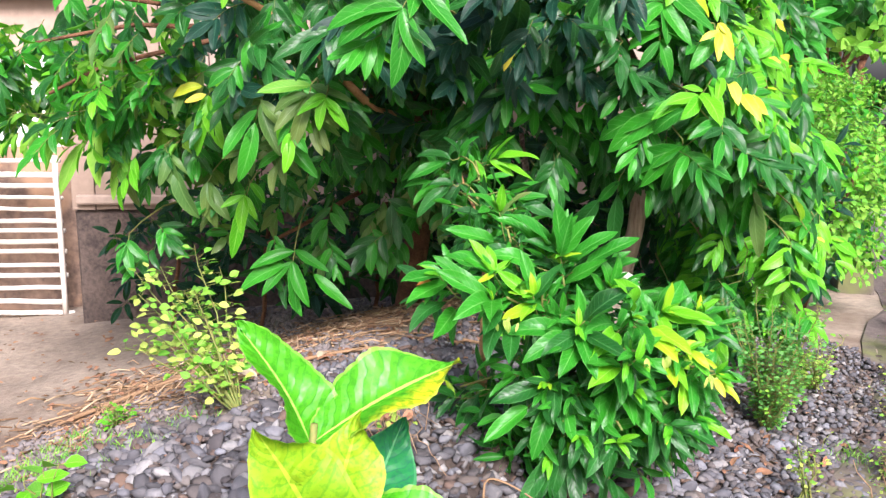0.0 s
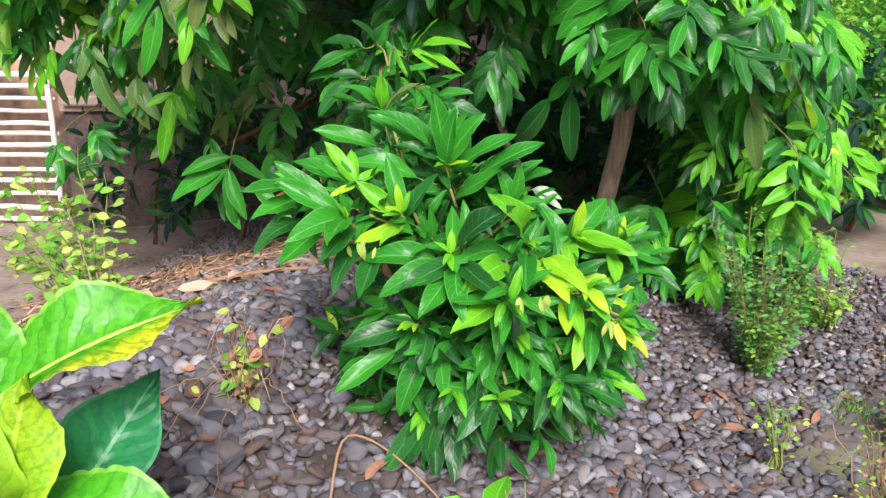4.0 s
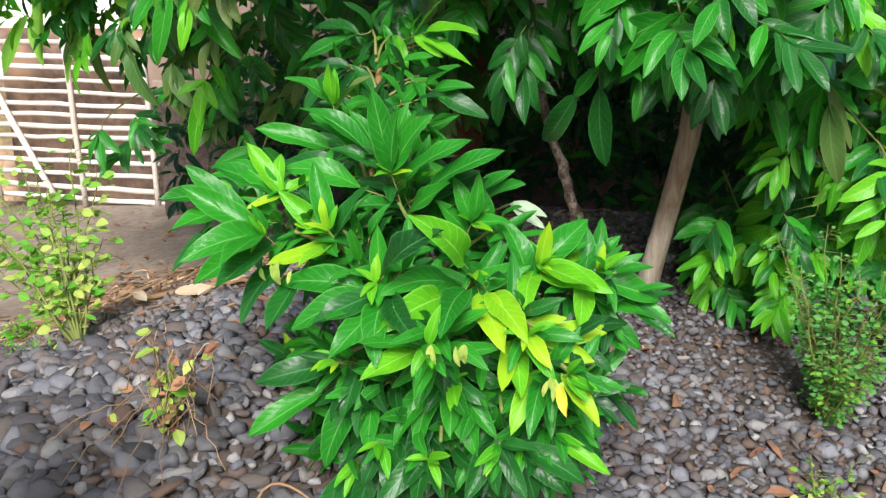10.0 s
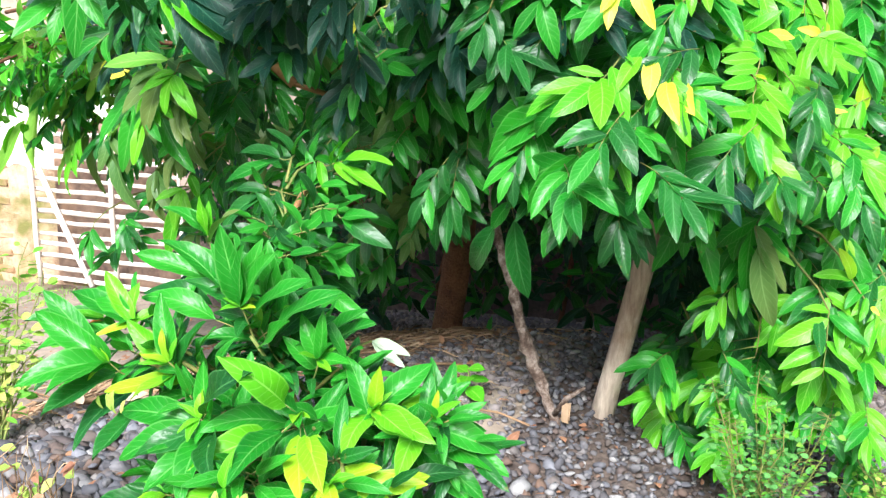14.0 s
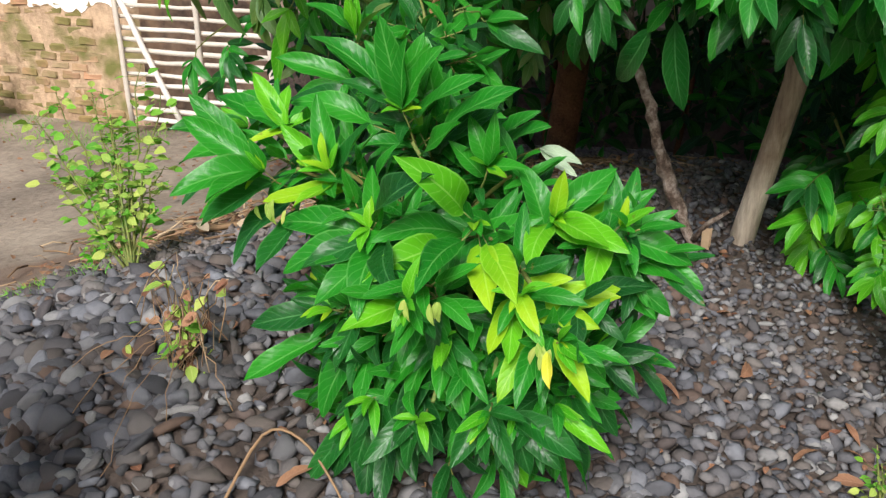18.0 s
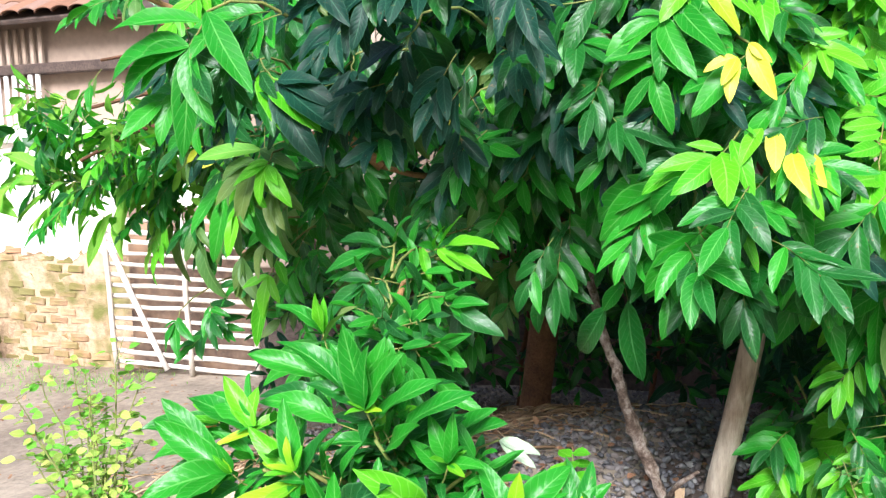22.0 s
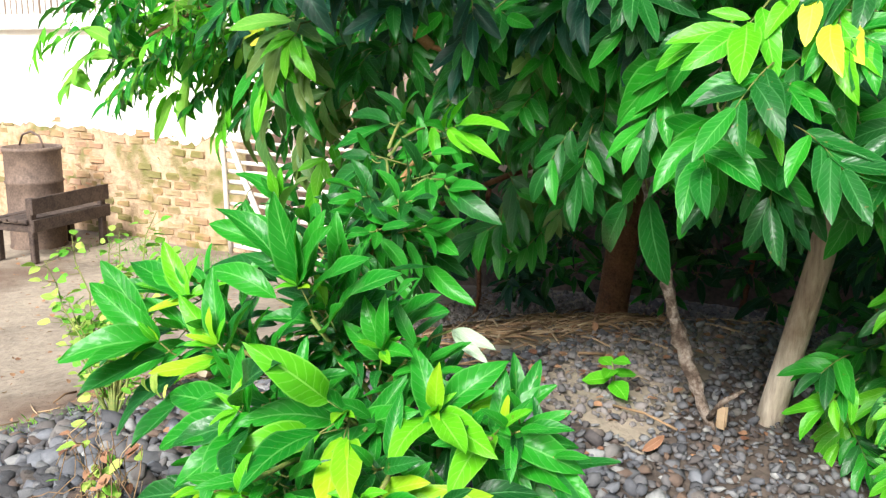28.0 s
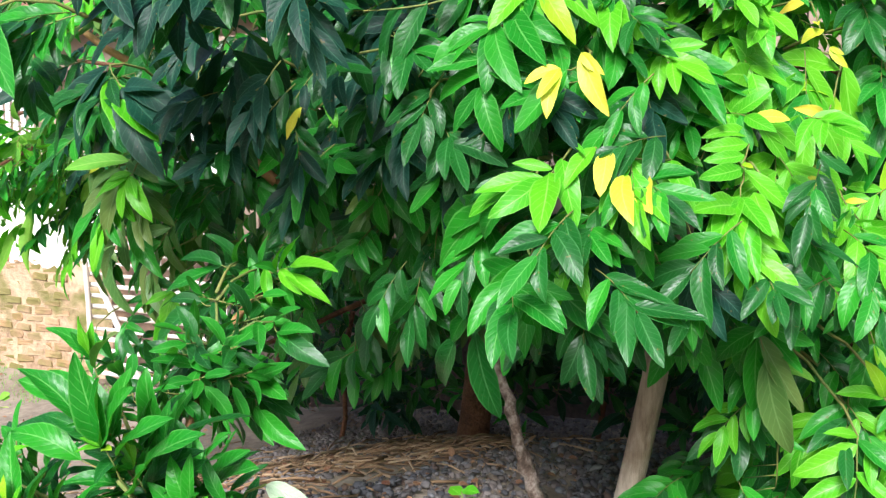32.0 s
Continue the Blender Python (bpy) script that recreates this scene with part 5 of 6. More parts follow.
def middle_sapling():
    rng = random.Random(101)
    sap = thing("sapling", Matrix(), "slender sapling with orange-brown stem and fresh green leaves", "sapling", "saplings")
    pts = [(0.16, 3.42, land(0.16, 3.42) - 0.03), (0.15, 3.44, 0.6), (0.16, 3.47, 0.95), (0.16, 3.53, 1.13), (0.08, 3.83, 1.24), (0.06, 4.10, 1.36)]
    trunk_part(sap, "stem", pts, [0.016, 0.015, 0.014, 0.013, 0.010, 0.006], BARK_ORANGE, 102, 8)
    fo = Foliage(sap, 103, "wide")

    def shoot(kind, base, end, *tips):
        fo.fan(kind, base, end, tips, (0.13, 3.75, 1.1), 0.17)
        fo.stalks.append(tube(bent((0.14, 3.62, Vector(base).z - 0.06), base, 4, 0.02, 0.005, rng), [0.005, 0.004, 0.0035, 0.003], 5, rng=rng))

    shoot("b", (0.12, 3.85, 1.34), (0.19, 3.83, 1.34), (0.07, 3.80, 1.33), (0.12, 3.80, 1.27), (0.18, 3.80, 1.25), (0.22, 3.80, 1.41), (0.38, 3.80, 1.38), (0.37, 3.80, 1.27), (0.29, 3.80, 1.43), (0.28, 3.80, 1.28))
    shoot("d", (0.07, 3.80, 1.36), (0.03, 3.78, 1.35), (-0.10, 3.75, 1.38), ("m", -0.13, 3.75, 1.26), (0.01, 3.75, 1.44), ("m", 0.12, 3.75, 1.45), (-0.04, 3.75, 1.30))
    shoot("m", (0.23, 3.65, 1.08), (0.25, 3.63, 1.01), (0.12, 3.60, 1.07), (0.41, 3.60, 0.93), (0.30, 3.60, 0.96), (0.18, 3.60, 0.97), (0.37, 3.60, 1.14), (0.36, 3.60, 1.05), ("d", 0.20, 3.60, 1.15))
    shoot("m", (0.26, 3.70, 1.22), (0.29, 3.68, 1.20), (0.40, 3.65, 1.23), ("d", 0.45, 3.65, 1.14), (0.25, 3.65, 1.19), (0.36, 3.65, 1.28), (0.35, 3.65, 1.17))
    shoot("d", (0.07, 3.70, 1.26), (0.04, 3.68, 1.26), (-0.01, 3.65, 1.23), (-0.05, 3.65, 1.27), (-0.10, 3.65, 1.14), (0.00, 3.65, 1.13), (0.12, 3.65, 1.22))
    shoot("d", (0.15, 3.75, 1.02), (0.19, 3.73, 1.02), (0.33, 3.70, 0.98), (0.28, 3.70, 0.94), (0.11, 3.70, 0.95), (0.31, 3.70, 1.05), (0.04, 3.70, 1.00), (0.21, 3.70, 0.90))
    shoot("m", (-0.03, 3.80, 1.24), (-0.00, 3.78, 1.23), (-0.15, 3.75, 1.26), (-0.12, 3.75, 1.18), (-0.05, 3.75, 1.15), (0.10, 3.75, 1.10), (0.08, 3.75, 1.18))
    for _ in range(36):
        s = rng.uniform(0.45, 0.98)
        a = rng.uniform(0, 6.28)
        i = min(4, int(s * 5))
        p = Vector(pts[i]).lerp(Vector(pts[i + 1]), s * 5 - i)
        q = p + Vector((math.cos(a), math.sin(a), 0.3)) * rng.uniform(0.05, 0.15)
        fo.stalks.append(tube([p, q], [0.0035, 0.002], 4, rng=rng))
        fo.rosette(rng.choice("mmmdd"), 6, q, (math.cos(a), math.sin(a), 0.4), 0.118, 20, 95, 0.25, True, 0.07)
    fo.finish()


middle_sapling()


def bush():
    """The dense young tree in the gravel that the walk goes round."""
    rng = random.Random(111)
    b = thing("sapling", Matrix(), "bushy young fruit tree with long glossy leaves growing in gravel", "sapling", "saplings")
    root = Vector((0.45, 3.12, land(0.45, 3.12) - 0.03))
    fo = Foliage(b, 112, "long")

    def shoot(kind, base, end, *tips):
        heart = root + Vector((rng.uniform(-0.12, 0.12), 0.12, 0.32))
        line = bent(root, heart, 4, 0, 0.01, rng)[:-1] + bent(heart, base, 5, 0.05, 0.01, rng)
        fo.holder = trunk_part(b, "branch", line, [0.011, 0.010, 0.009, 0.008, 0.007, 0.006, 0.005, 0.004], TWIG, 120, 6)
        low = Vector(end) - (Vector(end) - heart).normalized() * 0.13
        fo.fan(kind, low, end, tips, (0.45, 3.25, 0.62), 0.185, True, "slim")
        out = (Vector(base) - Vector((0.45, 3.25, 0.6))).normalized() + Vector((0, -0.3, 0.15))
        for _ in range(4):
            young = (Vector(end) - low).normalized() + Vector([rng.uniform(-0.7, 0.7) for _ in range(3)])
            fo.leaf(Vector(end), young, (0.1, -0.6, 0.7), rng.uniform(0.05, 0.09), rng.choice("bbbml"))
        fo.rosette("m" if kind == "b" else kind, 8, Vector(end) + Vector((rng.uniform(-0.05, 0.05), 0.05, rng.uniform(-0.04, 0.02))), out, 0.115, 20, 85, 0.2)
        fo.rosette("m", 8, Vector(base) + Vector((rng.uniform(-0.06, 0.06), 0.04, rng.uniform(-0.06, 0.02))), out, 0.125, 20, 85, 0.2)
        # deep green leaves behind each shoot paint the shade between leaves
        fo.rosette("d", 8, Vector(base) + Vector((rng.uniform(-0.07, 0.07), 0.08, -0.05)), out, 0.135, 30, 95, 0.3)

    shoot("m", (0.20, 2.87, 0.99), (0.15, 2.83, 0.99), (0.06, 2.67, 1.00), (0.14, 2.66, 0.98), ("l", 0.14, 2.81, 1.03), ("d", 0.12, 2.67, 0.92), ("d", 0.13, 2.72, 0.86), ("d", 0.20, 2.72, 0.82), (-0.02, 2.82, 1.08), (-0.03, 2.86, 1.11))
    shoot("m", (0.20, 2.90, 1.05), (0.16, 2.90, 1.06), (0.04, 2.91, 1.14), ("b", 0.08, 2.92, 1.16), ("b", 0.14, 2.93, 1.15), (-0.00, 2.90, 1.12))
    shoot("m", (0.31, 2.87, 1.00), (0.28, 2.86, 1.00), (0.24, 2.90, 1.13), ("l", 0.27, 2.84, 1.07), ("d", 0.37, 2.87, 1.09), ("b", 0.17, 2.88, 1.07), ("l", 0.18, 2.79, 0.93), ("l", 0.24, 2.79, 0.94))
    shoot("m", (0.39, 3.01, 1.03), (0.38, 2.99, 1.10), (0.20, 2.96, 1.25), (0.14, 2.96, 1.12), ("d", 0.26, 2.96, 1.16), (0.35, 2.96, 1.28), (0.41, 2.96, 1.24), (0.47, 2.96, 1.23), (0.54, 2.96, 1.20), (0.61, 2.96, 1.18), (0.29, 2.96, 1.03), (0.53, 2.96, 1.08))
    shoot("m", (0.35, 3.07, 1.04), (0.34, 3.05, 1.09), (0.20, 3.02, 1.24), ("d", 0.10, 3.02, 1.12), (0.44, 3.02, 1.22), (0.40, 3.02, 1.24), (0.30, 3.02, 1.23))
    shoot("m", (0.22, 3.17, 1.16), (0.19, 3.15, 1.22), (0.10, 3.12, 1.30), ("b", 0.20, 3.12, 1.32), ("o", 0.28, 3.12, 1.30), (0.01, 3.12, 1.16), (0.16, 3.12, 1.28))
    shoot("d", (0.42, 3.07, 1.03), (0.39, 3.05, 1.04), (0.54, 3.02, 1.12), (0.51, 3.02, 1.11), (0.29, 3.02, 1.08), (0.34, 3.02, 0.99), (0.48, 3.02, 0.98), (0.56, 3.02, 1.10))
    shoot("m", (0.61, 2.89, 0.89), (0.59, 2.87, 0.92), ("b", 0.55, 2.69, 1.08), (0.45, 2.75, 0.93), ("b", 0.47, 2.68, 0.88), (0.60, 2.60, 0.91), ("l", 0.69, 2.68, 0.85), ("l", 0.73, 2.69, 0.87), (0.62, 2.99, 0.96), (0.69, 2.93, 0.93), (0.56, 2.78, 0.99))
    shoot("m", (0.59, 3.05, 0.97), (0.55, 3.03, 0.99), (0.57, 3.00, 1.10), (0.60, 3.00, 1.04), (0.52, 3.00, 1.09), (0.48, 3.00, 1.04), (0.64, 3.00, 1.00), ("d", 0.55, 3.00, 0.93))
    shoot("b", (0.73, 2.97, 0.90), (0.71, 2.97, 0.92), ("l", 0.73, 2.95, 1.02), ("l", 0.80, 3.06, 0.96), (0.84, 2.86, 0.90), (0.86, 2.91, 0.90), ("m", 0.63, 3.02, 1.01), ("m", 0.75, 3.05, 0.99), ("m", 0.80, 3.04, 1.02), (0.71, 2.83, 0.89))
    shoot("m", (0.83, 2.96, 0.90), (0.83, 3.00, 0.91), (0.86, 3.14, 0.94), (0.93, 3.06, 0.88), (0.97, 3.03, 0.86), (0.98, 3.04, 0.80), (0.92, 3.07, 0.72), (0.89, 3.06, 0.71), (0.80, 3.05, 0.99), ("b", 0.83, 2.85, 0.86))
    shoot("m", (0.45, 2.80, 0.93), (0.41, 2.78, 0.92), (0.20, 2.78, 0.92), (0.41, 2.80, 1.03), ("d", 0.53, 2.70, 1.07), (0.25, 2.71, 0.85), (0.35, 2.68, 0.80), (0.45, 2.64, 0.83), ("d", 0.53, 2.63, 0.88), ("d", 0.30, 2.72, 0.85))
    shoot("m", (0.57, 2.65, 0.88), (0.56, 2.63, 0.86), ("b", 0.43, 2.63, 0.78), (0.42, 2.65, 0.83), (0.53, 2.66, 0.72), ("b", 0.53, 2.63, 0.80), ("d", 0.61, 2.63, 0.79), (0.60, 2.61, 0.81))
    shoot("m", (0.35, 2.80, 0.76), (0.32, 2.78, 0.74), ("d", 0.15, 2.75, 0.69), (0.13, 2.75, 0.56), (0.28, 2.75, 0.51), (0.40, 2.75, 0.56), ("d", 0.25, 2.75, 0.76), ("d", 0.43, 2.75, 0.66), ("d", 0.34, 2.75, 0.63))
    shoot("m", (0.61, 2.77, 0.78), (0.58, 2.75, 0.74), (0.46, 2.72, 0.61), (0.50, 2.72, 0.61), (0.63, 2.72, 0.60), (0.67, 2.72, 0.65), (0.58, 2.72, 0.63), ("d", 0.66, 2.72, 0.71), ("d", 0.49, 2.72, 0.53), ("d", 0.53, 2.72, 0.68))
    shoot("b", (0.74, 2.76, 0.86), (0.73, 2.72, 0.86), ("l", 0.69, 2.69, 0.75), (0.72, 2.69, 0.74), ("l", 0.78, 2.65, 0.84), ("l", 0.84, 2.80, 0.79), (0.79, 2.66, 0.81), ("l", 0.85, 2.90, 0.80), ("l", 0.86, 2.90, 0.83), ("l", 0.73, 2.67, 0.85), ("l", 0.78, 2.83, 0.86))
    shoot("b", (0.81, 2.71, 0.80), (0.81, 2.69, 0.80), ("y", 0.82, 2.66, 0.75), ("l", 0.87, 2.66, 0.72), ("m", 0.79, 2.66, 0.72), ("m", 0.75, 2.66, 0.69), ("l", 0.84, 2.66, 0.79), ("l", 0.72, 2.66, 0.70), ("m", 0.89, 2.66, 0.79))
    # Low shoots take the deep green kind: lower shade put into colour
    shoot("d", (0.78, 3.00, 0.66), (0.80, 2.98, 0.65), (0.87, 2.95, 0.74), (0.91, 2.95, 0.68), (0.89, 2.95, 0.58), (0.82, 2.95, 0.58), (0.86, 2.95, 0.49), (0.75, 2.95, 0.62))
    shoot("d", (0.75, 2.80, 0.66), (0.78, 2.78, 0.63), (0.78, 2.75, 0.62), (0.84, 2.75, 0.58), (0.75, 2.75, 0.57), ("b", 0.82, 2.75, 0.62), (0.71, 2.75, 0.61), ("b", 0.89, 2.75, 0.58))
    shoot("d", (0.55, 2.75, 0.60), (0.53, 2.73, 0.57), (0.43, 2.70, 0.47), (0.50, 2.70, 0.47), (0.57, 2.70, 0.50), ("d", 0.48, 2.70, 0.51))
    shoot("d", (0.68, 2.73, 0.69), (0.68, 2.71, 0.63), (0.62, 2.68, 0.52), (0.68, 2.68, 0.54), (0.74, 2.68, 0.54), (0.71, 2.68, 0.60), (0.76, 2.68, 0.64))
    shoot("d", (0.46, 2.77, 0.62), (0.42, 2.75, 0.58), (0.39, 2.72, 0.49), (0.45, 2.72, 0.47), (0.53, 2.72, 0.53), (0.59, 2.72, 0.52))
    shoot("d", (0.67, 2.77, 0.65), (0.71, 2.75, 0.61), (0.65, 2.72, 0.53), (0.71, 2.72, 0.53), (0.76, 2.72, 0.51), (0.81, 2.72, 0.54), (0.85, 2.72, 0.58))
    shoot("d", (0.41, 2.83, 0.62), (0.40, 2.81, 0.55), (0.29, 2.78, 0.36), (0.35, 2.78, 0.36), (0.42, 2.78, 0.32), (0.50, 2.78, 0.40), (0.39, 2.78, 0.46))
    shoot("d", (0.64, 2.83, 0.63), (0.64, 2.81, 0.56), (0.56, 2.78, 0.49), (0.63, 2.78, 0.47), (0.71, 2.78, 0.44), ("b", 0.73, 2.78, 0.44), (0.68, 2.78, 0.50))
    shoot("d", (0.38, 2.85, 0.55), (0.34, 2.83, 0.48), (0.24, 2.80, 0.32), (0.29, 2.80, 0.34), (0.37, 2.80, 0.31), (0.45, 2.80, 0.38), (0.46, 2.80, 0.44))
    shoot("m", (0.00, 3.06, 1.02), (-0.01, 3.01, 1.03), (-0.13, 2.90, 1.03), (-0.11, 2.90, 0.97), ("d", -0.10, 2.87, 0.91), (-0.06, 2.94, 0.98), (0.05, 2.97, 1.09), (-0.03, 2.85, 0.86))
    shoot("d", (0.06, 3.20, 0.59), (0.04, 3.18, 0.56), ("d", -0.02, 3.15, 0.49), ("d", 0.05, 3.15, 0.41), (0.14, 3.15, 0.51), ("d", -0.04, 3.15, 0.61))
    shoot("m", (0.43, 3.15, 1.03), (0.40, 3.13, 1.05), (0.38, 3.10, 1.22), (0.43, 3.10, 1.16), (0.49, 3.10, 1.04), (0.61, 3.10, 1.10), (0.54, 3.10, 1.02), (0.64, 3.10, 1.07))
    v, f = tube([(0.52, 3.20, 0.90), (0.55, 3.20, 0.97), (0.603, 3.194, 0.996)], [0.004, 0.003, 0.003], 5)
    mesh_object("bent_stalk", v, f, TWIG, b)
    for way in ((0.86, -0.1, -0.42), (0.96, 0.05, -0.08)):
        fo.leaf(Vector((0.603, 3.194, 0.996)), way, (0.2, -0.7, 0.7), 0.10, "w", True)
    for x, y, z in ((0.195, 2.78, 0.935), (0.61, 2.58, 0.88), (0.78, 2.66, 0.80)):
        for _ in range(5):
            fo.leaf(Vector((x + rng.uniform(-0.035, 0.035), y, z + rng.uniform(-0.01, 0.02))), (rng.uniform(-0.5, 0.5), -0.3, -0.9), (0, -1, 0.3), rng.uniform(0.028, 0.045), "k", False, "slim")
    fo.leaf(Vector((-0.03, 3.04, 1.0)), (-0.9, -0.2, 0.1), (0, -0.8, 0.6), 0.06, "t", True, "slim")
    # inner leaves, many in deep green: the shade inside the bush put into colour
    fo.holder = None
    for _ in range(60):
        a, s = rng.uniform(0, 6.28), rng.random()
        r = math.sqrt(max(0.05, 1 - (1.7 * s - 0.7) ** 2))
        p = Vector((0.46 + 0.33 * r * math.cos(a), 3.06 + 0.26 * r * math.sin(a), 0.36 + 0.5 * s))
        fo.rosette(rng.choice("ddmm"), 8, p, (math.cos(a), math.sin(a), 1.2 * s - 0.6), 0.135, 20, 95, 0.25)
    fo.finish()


bush()


def broad_leaf(fo, p, way, face, length, kind, shape):
    fo.leaf(Vector(p), way, face, length, kind, True, shape)


def broadleaf_plant():
    pl = thing("broadleaf_plant", Matrix(), "young plant with large bright ribbed leaves in the gravel", "plant")
    g = land(-0.3, 1.95)
    trunk_part(pl, "stem", [(-0.33, 1.98, g - 0.03), (-0.32, 1.97, g + 0.15), (-0.3, 1.96, 0.72), (-0.28, 1.95, 0.92)], [0.013, 0.012, 0.01, 0.008], TWIG, 131, 8)
    fo = Foliage(pl, 132, "broad")
    broad_leaf(fo, (-0.29, 1.97, 0.86), (-0.40, 0.08, 1.0), (0.85, -0.5, 0.2), 0.33, "g", "broad")
    broad_leaf(fo, (-0.28, 1.95, 0.88), (0.80, 0.28, 0.54), (-0.38, -0.62, 0.75), 0.385, "a", "broad")
    broad_leaf(fo, (-0.27, 1.92, 0.66), (-0.32, -0.50, 1.0), (0.25, -0.9, 0.2), 0.34, "v", "lobe")
    broad_leaf(fo, (-0.25, 1.91, 0.66), (0.22, -0.18, 1.0), (-0.1, -0.95, 0.3), 0.31, "v", "lobe")
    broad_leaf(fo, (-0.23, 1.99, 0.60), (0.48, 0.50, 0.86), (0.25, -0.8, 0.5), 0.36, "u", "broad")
    broad_leaf(fo, (-0.28, 1.90, 0.68), (1.0, -0.10, 0.10), (0.1, -0.35, 0.9), 0.42, "g", "broad")
    fo.finish()


broadleaf_plant()


# ---- small plants ----
def small_plant(name, label, base, tops, kind, leaf, count, seed, shape="round", twig=TWIG, category="weed"):
    """Thin stems from one root, each with small leaves along it."""
    rng = random.Random(seed)
    w = thing(name, Matrix(), label, category)
    fo = Foliage(w, seed, shape)
    fo.plain = leaf < 0.06
    root = Vector((*base, land(*base) - 0.02))
    for top in tops:
        pts = bent(root, top, 7, rng.uniform(0.0, 0.05), 0.015, rng)
        trunk_part(w, "stem", pts, [0.005 - 0.0006 * i for i in range(7)], twig, seed, 5)
        for _ in range(count):
            s = rng.uniform(0.2, 1.0)
            i = min(5, int(s * 6))
            p = pts[i].lerp(pts[i + 1], s * 6 - i)
            a = rng.uniform(0, 6.28)
            out = Vector((math.cos(a), math.sin(a), rng.uniform(-0.3, 0.6)))
            q = p + out * rng.uniform(0.008, 0.05)
            fo.stalks.append(tube([p, q], [0.0012, 0.001], 3, rng=rng))
            fo.leaf(q, out, Vector((rng.uniform(-0.7, 0.7), rng.uniform(-1, 0.4), 0.7)) + out * 0.3, leaf * rng.uniform(0.6, 1.25), rng.choice(kind))
    fo.finish()
    return w


rng_w = random.Random(201)
small_plant("weed_shrub", "spindly weed shrub with small yellow-green leaves", (-0.76, 3.40), [(-1.04 + rng_w.uniform(-0.26, 0.24), 3.65 + rng_w.uniform(-0.22, 0.25), 0.62 + 0.42 * rng_w.random()) for _ in range(15)], "kkhkhh", 0.042, 30, 202)
small_plant("weed_shrub", "bushy light green weed with tiny round leaves", (1.50, 4.17), [(1.50 + rng_w.uniform(-0.19, 0.17), 4.16 + rng_w.uniform(-0.17, 0.17), 0.26 + 0.5 * rng_w.random() ** 1.5) for _ in range(28)], "ccch", 0.022, 64, 203)
small_plant("weed_shrub", "low light green weed at the edge of the bushes", (1.95, 4.75), [(1.95 + rng_w.uniform(-0.25, 0.25), 4.75 + rng_w.uniform(-0.25, 0.25), 0.22 + 0.3 * rng_w.random()) for _ in range(16)], "hhhk", 0.026, 26, 204)


def bank_seedling():
    s = thing("seedling", Matrix(), "small seedling with soft round green leaves on the bank", "seedling")
    g = land(0.38, 4.64)
    trunk_part(s, "stem", [(0.38, 4.64, g - 0.02), (0.385, 4.63, g + 0.06), (0.38, 4.62, g + 0.13)], [0.004, 0.0035, 0.003], TWIG, 205, 6)
    fo = Foliage(s, 205, "round")
    for k in range(6):
        a = 2.4 * k
        fo.leaf(Vector((0.38, 4.62, g + 0.13 - 0.015 * k)), (math.cos(a), math.sin(a) - 0.2, 0.25 - 0.08 * k), (0, -0.5, 1), 0.075 + 0.008 * k, "b", True)
    fo.finish()


bank_seedling()
small_plant("weed_tuft", "yellowing weed tuft among the pebbles", (1.40, 3.42), [(1.40 + rng_w.uniform(-0.06, 0.06), 3.42 + rng_w.uniform(-0.06, 0.06), 0.2 + 0.14 * rng_w.random()) for _ in range(6)], "kh", 0.022, 12, 206)
small_plant("weed_tuft", "green weed tuft beside the straw litter", (-1.45, 3.95), [(-1.45 + rng_w.uniform(-0.07, 0.07), 3.95 + rng_w.uniform(-0.07, 0.07), 0.16 + 0.1 * rng_w.random()) for _ in range(7)], "hb", 0.03, 10, 207)
small_plant("seedling", "young seedling with bright lobed leaves", (0.55, 2.36), [(0.52 + 0.04 * i, 2.33, 0.53 + 0.02 * i) for i in range(3)], "b", 0.12, 4, 208)
small_plant("seedling", "young seedling with bright lobed leaves", (-1.36, 2.98), [(-1.40 + 0.06 * i, 2.97, 0.36 + 0.02 * i) for i in range(3)], "bh", 0.13, 4, 209)
small_plant("seedling", "thin weed seedling with tiny grey-green leaves under the bush", (0.12, 3.27), [(0.04 + 0.05 * i, 3.27, 0.50 + 0.05 * i) for i in range(3)], "chc", 0.035, 9, 231)
for i in range(7):
    y = 3.1 + 0.62 * i
    x = edge_x(y) + 0.05
    small_plant("weed_tuft", "dry yellow-green weeds in the joint beside the road", (x, y), [(x + rng_w.uniform(-0.1, 0.1), y + rng_w.uniform(-0.25, 0.25), land(x, y) + 0.08 + 0.26 * rng_w.random()) for _ in range(26)], "khkr", 0.017, 16, 210 + i, twig=STRAW)


